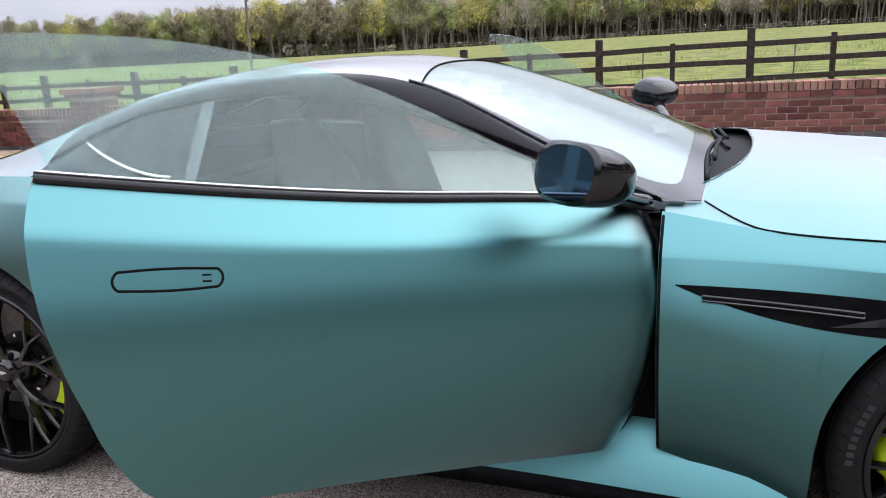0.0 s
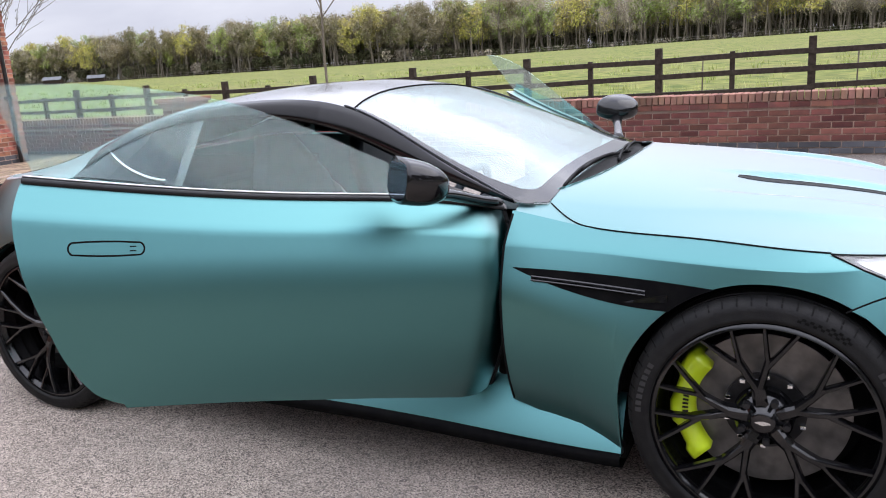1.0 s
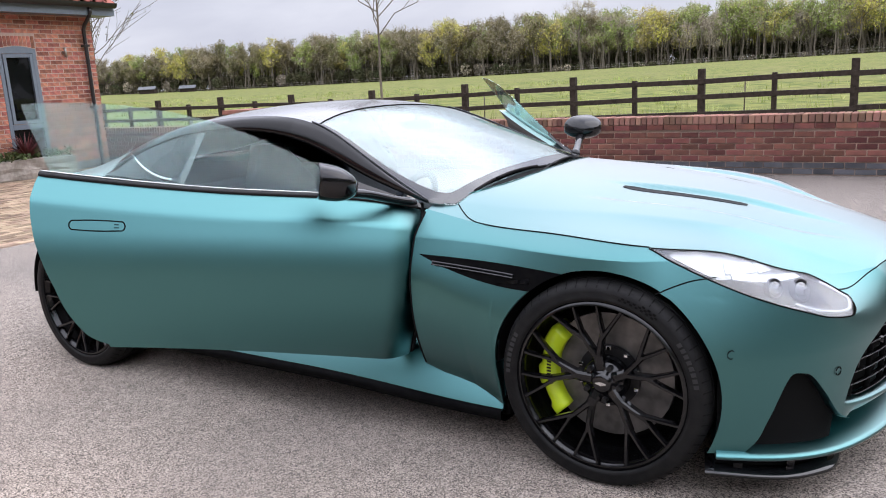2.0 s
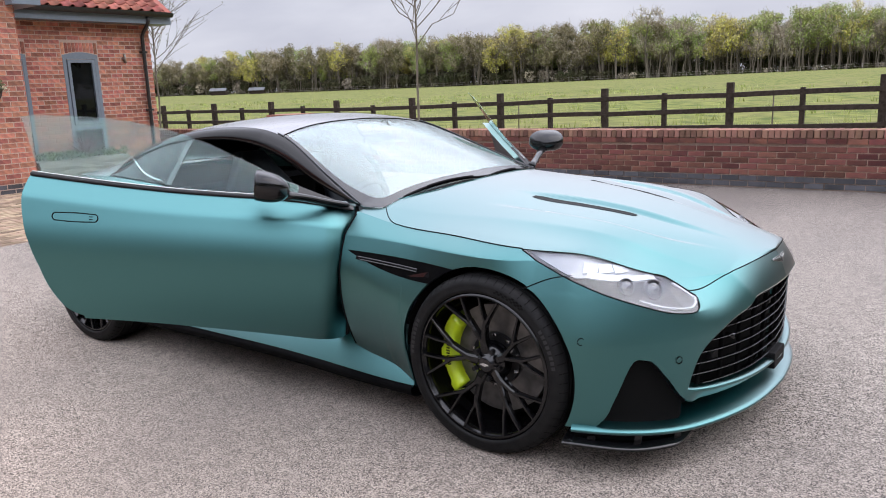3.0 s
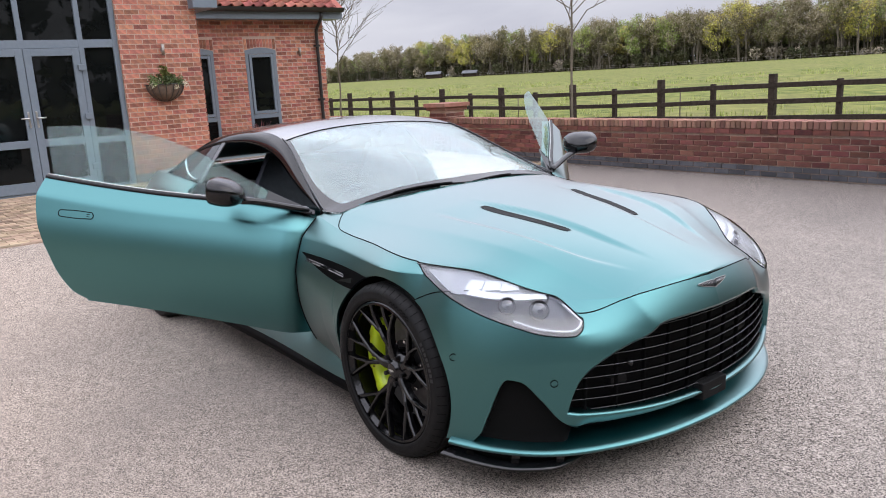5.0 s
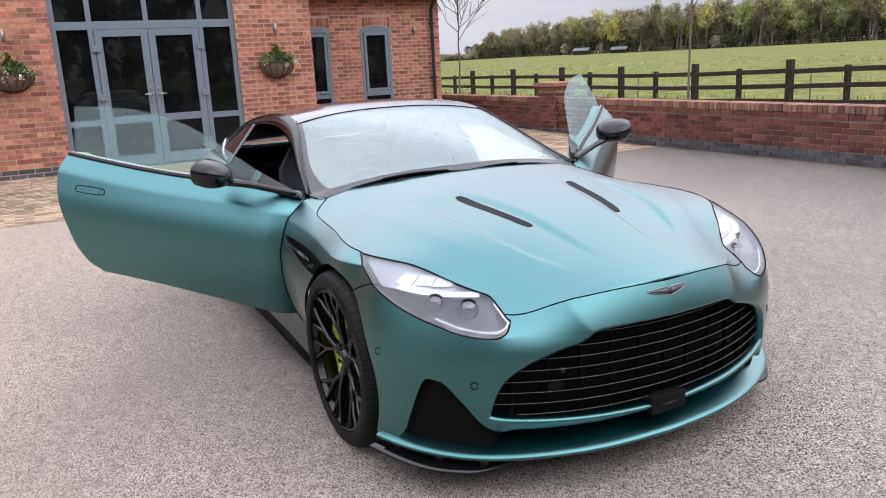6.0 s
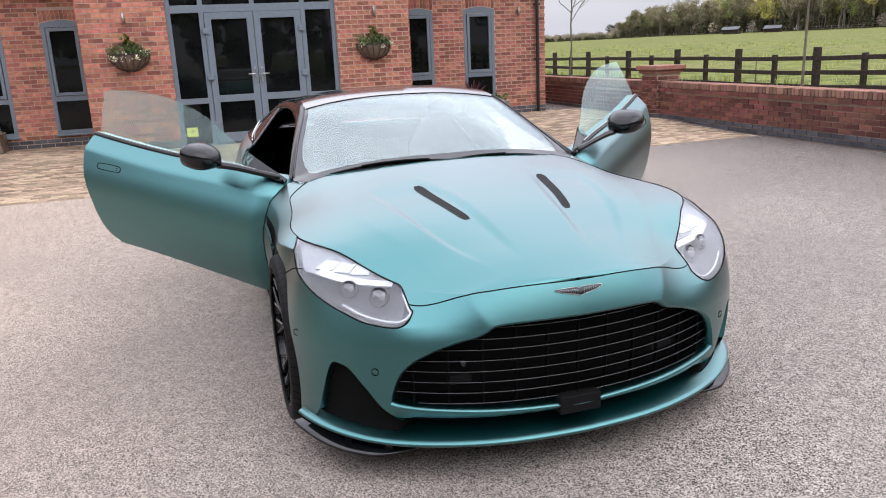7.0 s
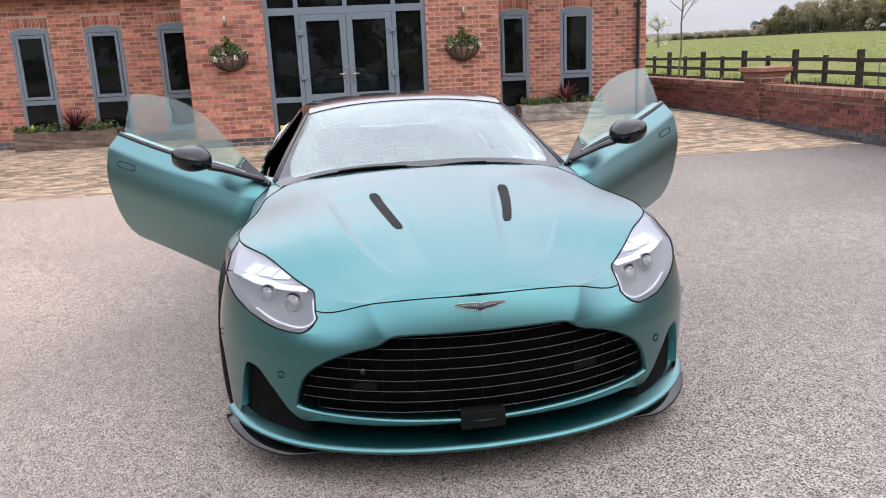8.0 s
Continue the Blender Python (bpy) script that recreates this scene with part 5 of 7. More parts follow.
def front_bumper():
    nose = child("front_bumper", mesh_of("front_bumper", [], [], PAINT), car, "satin teal front bumper")
    verts, faces = [], []
    for s in (1.0, -1.0):
        t = np.linspace(0, 1, 100)[:, None]
        for cols in (np.linspace(0, A_LAMP0, 60), A_LAMP0 + (A_GR - A_LAMP0) * np.linspace(0, 1, 40) ** 1.6):
            low = grille_top(plan_y(cols))
            top = np.minimum(crown_z(cols), lamp_low(cols)) if cols[0] > 0 else crown_z(cols)
            p = body(np.broadcast_to(cols, (100, len(cols))), low + (top - low) * t, s)
            k = len(verts)
            verts += list(p.reshape(-1, 3))
            faces += [tuple(i + k for i in f) for f in grid_faces(100, len(cols), flip=s > 0)]
        cols = np.linspace(0, A_GR, 70)
        y = plan_y(cols)
        # the corner, back to the seam and the wheel arch
        u = np.linspace(0, 1, 90)[None, :]
        a = A_GR + (a_at_x(1.60) - A_GR) * u + 0 * t
        for _ in range(60):
            top = np.minimum(crown_z(a), lamp_low(a))
            z = bumper_low(a) + (top - bumper_low(a)) * t
            a = 0.5 * a + 0.5 * (A_GR + (bumper_rear_a(z) - A_GR) * u)
        p = body(a, z, s)
        k = len(verts)
        verts += list(p.reshape(-1, 3))
        faces += [tuple(i + k for i in f) for f in grid_faces(100, 90, flip=s > 0)]
        # the panel round the inner upper corner of the headlamp
        c1 = np.linspace(A_LAMP0, LAMP_COLS[np.argmax(LAMP_HIGH > crown_z(LAMP_COLS) - 0.0006)], 40)
        lo, hi = np.maximum(lamp_high(c1), np.minimum(lamp_low(c1), crown_z(c1))), crown_z(c1)
        p = body(np.broadcast_to(c1, (24, 40)), lo + (hi - lo) * np.linspace(0, 1, 24)[:, None], s)
        k = len(verts)
        verts += list(p.reshape(-1, 3))
        faces += [tuple(i + k for i in f) for f in grid_faces(24, 40, flip=s > 0)]
        # rounded return into the grille
        c2 = cols[:70]
        for zz, dz, dn in ((grille_top(y[:70]), -0.012, 0.02), (grille_low(y[:70]), 0.010, 0.02)):
            rows = [body(c2, zz, s), body(c2, zz + dz * 0.7, s, -0.006), body(c2, zz + dz, s, -dn), body(c2, zz + dz, s, -0.06)]
            k = len(verts)
            verts += list(np.array(rows).reshape(-1, 3))
            faces += [tuple(i + k for i in f) for f in grid_faces(4, 70, flip=(s > 0) == (dz > 0))]
        # lip below the grille
        t = np.linspace(0, 1, 8)[:, None]
        lo, hi = bumper_low(c2), grille_low(y[:70])
        ease = smooth01((A_GR - c2) / 0.10)
        p = body(np.broadcast_to(c2, (8, 70)), lo + (hi - lo) * t, s, -0.030 * ease * (1 - t) ** 1.2)
        k = len(verts)
        verts += list(p.reshape(-1, 3))
        faces += [tuple(i + k for i in f) for f in grid_faces(8, 70, flip=s > 0)]
        rows = [body(c2, lo, s, -0.030 * ease), body(c2, lo - 0.006, s, -0.015 - 0.030 * ease), body(c2, lo - 0.004, s, -0.10)]
        k = len(verts)
        verts += list(np.array(rows).reshape(-1, 3))
        faces += [tuple(i + k for i in f) for f in grid_faces(3, 70, flip=s < 0)]
        # inner walls of the corner intake
        c3 = np.linspace(INTAKE0 - 0.02, INTAKE1, 40)
        rows = [body(c3, bumper_low(c3), s), body(c3, bumper_low(c3) - 0.004, s, -0.012), body(c3, bumper_low(c3), s, -0.055)]
        k = len(verts)
        verts += list(np.array(rows).reshape(-1, 3))
        faces += [tuple(i + k for i in f) for f in grid_faces(3, 40, flip=s < 0)]
    nose.data.from_pydata([tuple(v) for v in verts], [], faces)
    bm = bmesh.new()
    bm.from_mesh(nose.data)
    bmesh.ops.remove_doubles(bm, verts=bm.verts[:], dist=0.00002)
    bm.to_mesh(nose.data)
    bm.free()
    nose.data.polygons.foreach_set("use_smooth", [True] * len(nose.data.polygons))
    nose.data.materials.append(PAINT) if not nose.data.materials else None
    # black liner behind the openings
    cols = np.linspace(-A_END + 0.015, A_END - 0.015, 121)
    deep = 0.10 - 0.066 * smooth01((np.abs(cols) - INTAKE0 + 0.03) / 0.05)
    p = np.stack([body(np.abs(cols), z, 1.0, -deep) * np.stack([np.ones(121), np.sign(cols) + (cols == 0), np.ones(121)], -1) for z in np.linspace(0.10, 0.56, 8)])
    sheet("front_liner", p, VOID_BLACK, car)
    return nose


def splitter():
    prof = [(-0.16, 0.214), (-0.10, 0.196), (-0.045, 0.180), (0.006, 0.166), (0.022, 0.160), (0.026, 0.154), (0.022, 0.146), (0.004, 0.141), (-0.25, 0.138)]
    cols = np.concatenate([-np.linspace(A_END - 0.012, 0, 80), np.linspace(0, A_END - 0.012, 80)[1:]])
    sg = np.where(cols < 0, -1.0, 1.0)
    rise = 0.03 * smooth01((np.abs(cols) - A_END + 0.5) / 0.5)
    rows = []
    for o, z in prof:
        p = body(np.abs(cols), z + rise, 1.0, o)
        p[:, 1] *= sg
        rows.append(p)
    sheet("front_splitter", np.array(rows), PAINT, car, "satin teal front splitter")
    for s in (1.0, -1.0):
        c = np.linspace(A_END - 0.62, A_END + 0.02, 40)
        blade = []
        for o, z in ((-0.12, 0.114), (0.036, 0.112), (0.042, 0.103), (-0.12, 0.098)):
            blade.append(body(c, z + 0.026 * smooth01((c - A_END + 0.3) / 0.3), s, o - 0.10 * (1 - smooth01((c - c[0]) / 0.25))))
        b = sheet("splitter_blade", np.array(blade), GLOSS_BLACK, car, "gloss black splitter blade", flip=s < 0)
        for aa in (A_END - 0.45, A_END - 0.28, A_END - 0.1):
            q = body(np.array([aa, aa + 0.012, aa + 0.03, aa + 0.018]), 0.105, s, -0.0)
            v = np.concatenate([q + [0, 0, 0.0], q + [0, 0, 0.045]])
            v[:4, :2] += (v[2, :2] - v[0, :2]) * 0.2
            child("fin", mesh_of("fin", v, [(0, 1, 2, 3), (4, 7, 6, 5), (0, 4, 5, 1), (1, 5, 6, 2), (2, 6, 7, 3), (3, 7, 4, 0)], GLOSS_BLACK, False), b)


def grille():
    g = None
    for z in np.linspace(0.288, 0.572, 8):
        ym = max(y for y in np.linspace(0.2, 0.675, 96) if grille_low(y) + 0.004 < z < grille_top(y) + 0.03) if z < 0.57 else 0.3
        yy = np.linspace(-ym, ym, 61)
        p = body(a_at_y(np.abs(yy)), z + 0.016 * (yy / 0.6) ** 2, 1.0, -0.028)
        p[:, 1] = yy
        rings = [p + np.array(o) for o in ((-0.022, 0, 0.0), (-0.003, 0, 0.0022), (0.0, 0, 0.0008), (-0.003, 0, -0.0022))]
        if g is None:
            back = [np.stack([np.full(61, 2.12) - 0.25 * np.linspace(-yw, yw, 61) ** 2, np.linspace(-yw, yw, 61), np.full(61, zz)], -1) for yw, zz in ((0.66, 0.24), (0.66, 0.44), (0.50, 0.60))]
            g = sheet("grille", np.array(back), VOID_BLACK, car, "black front grille with horizontal bars")
        loft("grille_bar", np.array(rings).transpose(1, 0, 2), GRILLE_BLACK, g)
    for y in np.linspace(-0.585, 0.585, 11):
        zz = np.linspace(float(grille_low(abs(y))) - 0.004, float(grille_top(abs(y))) + 0.006, 12)
        yy = np.full(12, y)
        c = body(a_at_y(np.abs(yy)), zz, 1.0, -0.052)
        rings = [[(p[0] + dx, y + dy, p[2]) for dx, dy in ((-0.006, -0.0028), (0.010, -0.0025), (0.012, 0.0), (0.010, 0.0025), (-0.006, 0.0028))] for p in c]
        loft("grille_upright", rings, VOID_BLACK, g)
    # a beam behind the bars
    block("crash_beam", (2.10, -0.46, 0.345), (2.135, 0.46, 0.385), SATIN_BLACK, g, "black beam behind the bars", 0.01)
    ring_at = body(a_at_y(0.42), 0.452, 1.0, -0.03)
    tube("grille_sensor", [(ring_at[0] - 0.03, -0.42, 0.452), (ring_at[0] + 0.002, -0.42, 0.452)], 0.011, GLOSS_BLACK, g, "small round sensor", 14)
    block("sensor_plate", (2.228, -0.088, 0.222), (2.276, 0.075, 0.290), MATT_BLACK, car, "black sensor cover", 0.006)


def crown(a, s=1.0):
    return body(a, crown_z(a), s)


# ---- bonnet ----
mid_z = cubic([2.30, 2.22, 2.10, 1.95, 1.72, 1.45, 1.2, 0.95, 0.70], [0.685, 0.712, 0.755, 0.80, 0.860, 0.909, 0.941, 0.968, 0.988])
ridge_y = cubic([2.24, 2.15, 1.94, 1.70, 1.32, 0.96, 0.75], [0.33, 0.395, 0.47, 0.573, 0.655, 0.69, 0.70])
chan_out, chan_in = cubic([2.05, 1.826, 1.53, 1.25], [0.285, 0.390, 0.468, 0.51]), cubic([2.05, 1.864, 1.529, 1.36], [0.138, 0.161, 0.201, 0.238])


def bonnet_z(x, y, ye, ze):
    v = np.clip(np.abs(y) / np.maximum(ye, 1e-6), 0, 1)
    z = ze + (mid_z(x) - ze) * (1 - v ** 2.3)
    fade = (1 - v ** 3) ** 1.2
    front = smooth01((x - 0.8) / 1.2)
    z = z + fade * (0.007 + 0.021 * front) * (np.clip((ridge_y(x) + 0.17 - np.abs(y)) / 0.17, 0, 1) ** 2 - 0.5)
    inside = smooth01((chan_out(x) - np.abs(y) + 0.012) / 0.030) * smooth01((np.abs(y) - chan_in(x) + 0.012) / 0.030)
    along = smooth01((x - 1.15) / 0.25) * smooth01((2.12 - x) / 0.35)
    return z - 0.015 * inside * along


def bonnet_rear(y):
    return 0.74 + 0.16 * (1 - np.clip(np.abs(y) / 0.64, 0, 1) ** 3) - 0.07 * smooth01((np.abs(y) - 0.64) / 0.13)


def screen_foot(v):
    return 0.785 - 0.03 * np.abs(v) ** 2


def bonnet():
    a0, a1 = 0.0, a_at_x(0.655)
    rows = np.concatenate([np.linspace(0.012, 0.75, 70), np.linspace(0.76, a1, 50)])
    e = crown(rows)
    v = np.linspace(-1, 1, 121)
    x = np.broadcast_to(e[:, 0:1], (120, 121))
    ye, ze = e[:, 1:2], e[:, 2:3]
    y = ye * v
    # the rear edge bows forward under the windscreen
    rear = bonnet_rear(y)
    xx = np.maximum(x, rear)
    ye2 = np.interp(-xx, -e[:, 0], e[:, 1])
    ze2 = np.interp(-xx, -e[:, 0], e[:, 2])
    z = bonnet_z(xx, y, ye2, ze2)
    p = np.stack([xx, y, z], -1)
    b = sheet("bonnet", p, PAINT, car, "satin teal bonnet with two louvred vents", away=(1.4, 0, -3), thick=0.004)
    for s in (1.0, -1.0):
        t = np.linspace(0, 1, 30)
        cx, cy = 1.272 + 0.45 * t, (0.300 - 0.05 * t - 0.028 * t * t) * s
        w = (0.0235 - 0.006 * t) * np.clip(np.minimum(t * 9 + 0.25, (1 - t) * 11 + 0.35), 0, 1) ** 0.5
        rows2 = []
        for k in np.linspace(-1, 1, 7):
            yy = cy + w * k
            ye3, ze3 = np.interp(-cx, -e[:, 0], e[:, 1]), np.interp(-cx, -e[:, 0], e[:, 2])
            rows2.append(np.stack([cx, yy, bonnet_z(cx, yy, ye3, ze3) + 0.0012 - 0.0004 * abs(k)], -1))
        rows2 = np.array(rows2)
        vent = sheet("bonnet_vent", rows2, VENT_MESH, b, "black mesh bonnet vent")
        rim = np.concatenate([rows2[0], rows2[-1][::-1]])
        tube("vent_rim", rim, 0.0016, SATIN_BLACK, vent, "", 6, closed=True)
        # gap between bonnet and wing
        xs = np.concatenate([np.linspace(1.545, 0.93, 40)])
        ln = np.stack([np.interp(-xs, -e[:, 0], c) for c in (e[:, 0], e[:, 1], e[:, 2])], -1)
        ln[:, 0], ln[:, 1] = xs, ln[:, 1] * s
        xk = np.linspace(0.91, 0.76, 12)
        tk = (xk - 0.76) / 0.15
        yk = 0.725 + 0.10 * np.sin(tk * np.pi / 2)
        zk = [float(bonnet_z(np.array(a), np.array(c), np.interp(-a, -e[:, 0], e[:, 1]), np.interp(-a, -e[:, 0], e[:, 2]))) for a, c in zip(xk, yk)]
        seam(np.concatenate([ln + [0, 0, 0.0015], np.stack([xk, yk * s, np.array(zk) + 0.001], -1)]))
    ac = A_LAMP0 + 0.022
    aa = np.linspace(-ac, ac, 121)
    drop = (crown_z(ac) - lamp_high(ac)) * smooth01((np.abs(aa) - ac + 0.27) / 0.26)
    ln = body(np.abs(aa), crown_z(np.abs(aa)) - drop, 1.0, 0.001)
    ln[:, 1] *= np.where(aa < 0, -1, 1)
    seam(ln)
    # black scuttle between the bonnet and the foot of the windscreen
    v = np.linspace(-0.985, 0.985, 61)
    g = top_shell(screen_foot(v), v) - [0, 0, 0.004]
    br = bonnet_rear(g[:, 1])
    bz = bonnet_z(br, g[:, 1], np.interp(-br, -e[:, 0], e[:, 1]), np.interp(-br, -e[:, 0], e[:, 2]))
    far = np.stack([np.maximum(br, g[:, 0] + 0.006) + 0.02, g[:, 1], np.minimum(bz, g[:, 2]) - 0.012], -1)
    mid = (g + far) / 2 - np.array([0, 0, 0.022]) * np.clip((far[:, :1] - g[:, :1]) / 0.1, 0, 1)
    sheet("scuttle", np.array([g, (g + mid) / 2, mid, (mid + far) / 2, far]), MATT_BLACK, car, "black plastic scuttle panel")
    # winged badge: a dark plate with feather ribs and a raised rim
    w = np.linspace(-1, 1, 49)
    up = 0.010 - 0.003 * np.abs(w) ** 3 - 0.0035 * np.clip(1 - np.abs(w) / 0.10, 0, 1) ** 0.5
    dn = -0.015 * np.clip(1 - np.abs(w) ** 1.35, 0, 1) ** 0.8 + 0.004 * np.abs(w) ** 2 - 0.003 * np.clip(1 - np.abs(w) / 0.12, 0, 1) ** 0.3

    def on_nose(wv, off, out):
        q = body(a_at_y(np.abs(wv) * 0.090), 0.681 + off, 1.0, out)
        q[..., 1] = wv * 0.090
        return q
    rows3 = [on_nose(w, dn + (up - dn) * tt, 0.004 + 0.002 * math.sin(tt * 3.14)) for tt in np.linspace(0, 1, 5)]
    bd = sheet("nose_badge", np.array(rows3), CHROME_DARK, car, "dark winged badge", thick=0.003)
    tube("badge_rim", np.concatenate([on_nose(w, up, 0.005), on_nose(w, dn, 0.005)[::-1]]), 0.0009, STEEL, bd, "", 5, closed=True)
    for q in np.concatenate([-np.linspace(0.16, 0.88, 9), np.linspace(0.16, 0.88, 9)]):
        u0, d0 = np.interp(q, w, up), np.interp(q * 0.9, w, dn)
        tube("badge_feather", on_nose(np.array([q, q * 0.95, q * 0.9]), np.array([u0 - 0.004, (u0 + d0) / 2, d0 + 0.001]), 0.0062), 0.0006, STEEL, bd, "", 4)
    return b


CHROME_DARK = material("dark_chrome", (0.035, 0.037, 0.04), 0.3, 0.8, second=(0.05, 0.052, 0.056), scale=60)


# ---- sides ----
def front_wing(s):
    verts, faces = [], []
    n, m = 160, 44
    xs = np.linspace(0.660, 1.775, n)
    a = a_at_x(xs)
    top = np.where(xs > 1.545, np.minimum(crown_z(a), lamp_low(a)), crown_z(a))
    low = np.where(np.abs(xs - HUB_X) < ARCH_R, arch_z(xs, HUB_X), np.interp(xs, [0.66, 0.80, 1.0105], [0.292, 0.235, 0.160]))
    low = np.where(xs > 1.585, np.maximum(low, 0.685 + 0.058 * np.sin(np.clip((xs - 1.585) / 0.19, 0, 1) * np.pi / 2)), low)
    low = np.minimum(low, top - 0.002)
    mid = np.minimum(np.maximum(low, 0.752), top)
    t = np.linspace(0, 1, m // 2)[:, None]
    crease = np.clip(wing_fold(a), mid, top)
    t1, t2 = np.linspace(0, 1, 16)[:, None], np.linspace(0, 1, 8)[:, None]
    z = np.concatenate([low + (mid - low) * t[:-1], mid + (crease - mid) * t1[:-1], crease + (top - crease) * t2])
    m = len(z)
    aa = np.broadcast_to(a, (m, n))
    p = body(aa, z, s)
    w = sheet("front_wing", p, PAINT, car, "satin teal front wing", away=(0.5, 0, 0.3), thick=0.012)
    w.modifiers["crisp_rim"].split_angle = radians(32)
    # arch lip and liner
    th = np.linspace(0.02, np.pi - 0.02, 50)
    ax, az = HUB_X + ARCH_R * np.cos(th), HUB_Z + ARCH_R * np.sin(th)
    # side strake: black vent behind the wheel
    c = np.linspace(0, 1, 40)
    vx = 0.70 + (1.17 - 0.70) * c
    up = 0.747 - 0.012 * c - 0.012 * c * c
    dn = 0.745 - 0.092 * (1 - (1 - c) ** 2.0)
    rows = []
    for k in np.linspace(0, 1, 6):
        zk = dn + (up - dn) * k
        xe = HUB_X - math.sqrt(max(0.0, ARCH_R ** 2 - (float(zk[-1]) - HUB_Z) ** 2)) + 0.004
        rows.append(body(a_at_x(0.70 + (xe - 0.70) * c), zk, s, 0.0035))
    st = sheet("side_vent", np.array(rows), VENT_BLACK, w, "gloss black side vent", away=(0.5, 0, 0.3), thick=0.004)
    rows = [body(a_at_x(0.76 + 0.33 * c), 0.722 - 0.022 * c + k, s, 0.010 + (0.006 if k else 0)) for k in (0.005, 0.0, -0.005)]
    sheet("strake", np.array(rows), GLOSS_BLACK, st, away=(0.5, 0, 0.3), thick=0.004)
    rows = [body(a_at_x(1.02 + 0.13 * c), 0.668 + 0.022 * k * c + 0.010 * c, s, 0.006) for k in (0.0, 1.0)]
    sheet("vent_wedge", np.array(rows), GLOSS_BLACK, st, away=(0.5, 0, 0.3), thick=0.004)
    # bumper seam
    t = np.linspace(0, 1, 16)
    xx = 1.585 + 0.19 * t
    zz = 0.685 + 0.058 * np.sin(t * np.pi / 2)
    seam(body(a_at_x(xx), zz, s, 0.001), 0.0022)
    seam(body(a_at_x(0.664), np.linspace(0.30, 0.885, 24), s, 0.0), 0.004)
    # inner arch
    rows = []
    for d in (0.035, 0.10, 0.34):
        rows.append(np.stack([HUB_X + (ARCH_R + 0.006) * np.cos(th), s * (0.955 - d) * np.ones(50), HUB_Z + (ARCH_R + 0.006) * np.sin(th)], -1))
    sheet("arch_liner", np.array(rows), VOID_BLACK, w, flip=s > 0)
    sens = body(a_at_x(1.815), 0.519, s, 0.001)
    ring("parking_sensor", sens, 0.013, PAINT, s)
    sens = body(a_at_y(0.715), 0.428, s, 0.001)
    ring("parking_sensor", sens, 0.013, PAINT, s)
    return w


def ring(name, c, r, mat, s):
    """A small flush disc with a fine gap round it, facing away from the car's middle."""
    d = np.array([c[0] - 0.9, c[1] * 0.9, 0.0])
    d /= np.linalg.norm(d)
    e = np.cross([0, 0, 1.0], d)
    t = np.linspace(0, 2 * np.pi, 20, endpoint=False)
    p = c + d * 0.001 + r * (np.cos(t)[:, None] * e + np.sin(t)[:, None] * np.array([0, 0, 1.0]))
    return tube(name, p, 0.0016, VOID_BLACK, car, "", 6, closed=True)


def rear_quarter(s):
    n, m = 80, 40
    av = np.linspace(a_at_x(-0.55), PLAN_A[-1], n)
    pt = np.stack([plan_x(av), plan_y(av)], -1)
    xs = pt[:, 0]
    low = np.where(np.abs(xs + HUB_X) < ARCH_R, arch_z(xs, -HUB_X), np.where(xs > -1.2, 0.19, 0.26))
    edge = steady([0.19, 0.42, 0.6, 0.85, 1.0], [-0.50, -0.545, -0.64, -0.70, -0.70])
    top = crown_z(av)
    t = np.linspace(0, 1, m)[:, None]
    z = low + (top - low) * t
    aa = np.maximum(np.broadcast_to(av, (m, n)), a_at_x(edge(z)))
    w = sheet("rear_quarter", body(aa, z, s), PAINT, car, "satin teal rear quarter panel", away=(0.5, 0, 0.3), thick=0.012)
    th = np.linspace(0.02, np.pi - 0.02, 50)
    rows = [np.stack([-HUB_X + (ARCH_R + 0.006) * np.cos(th), s * (0.96 - d) * np.ones(50), HUB_Z + (ARCH_R + 0.006) * np.sin(th)], -1) for d in (0.004, 0.1, 0.36)]
    sheet("arch_liner", np.array(rows), VOID_BLACK, w, flip=s > 0)
    # slim tail lamp
    at = np.linspace(a_at_x(-1.98), PLAN_A[-1] - 0.35, 30)
    rows = [body(at, 0.80 + 0.03 * k, s, 0.003) for k in (0, 0.5, 1)]
    sheet("tail_lamp", np.array(rows), TAIL_RED, w, "slim dark red tail lamp", away=(0.5, 0, 0.3), thick=0.004)
    return w


TAIL_RED = material("tail_lamp_red", (0.10, 0.006, 0.006), 0.12, coat=0.5, second=(0.07, 0.005, 0.005), scale=30)
# ---- sill ----


def sill(s):
    xs = np.linspace(-1.0, 1.010, 60)
    flare = smooth01((xs - 0.40) / 0.5)
    rise = 0.024 * smooth01((0.95 - xs) / 0.9)
    prof = []
    for (ya, za), (yb, zb) in zip(((0.70, 0.385), (0.775, 0.366), (0.828, 0.300), (0.866, 0.235), (0.890, 0.188), (0.896, 0.176)), ((0.70, 0.365), (0.785, 0.350), (0.840, 0.285), (0.878, 0.215), (0.900, 0.180), (0.905, 0.168))):
        prof.append(np.stack([xs, s * (ya + (yb - ya) * flare), za + (zb - za) * flare + rise], -1))
    st = sheet("sill", np.array(prof), PAINT, car, "satin teal sill", flip=s > 0)
    prof = [np.stack([xs, s * np.full(60, yy), zz + rise], -1) for yy, zz in ((0.894, 0.178), (0.914, 0.172), (0.921, 0.160), (0.918, 0.138), (0.88, 0.118), (0.70, 0.115))]
    sheet("side_skirt", np.array(prof), VENT_BLACK, st, "gloss black side skirt", flip=s > 0)


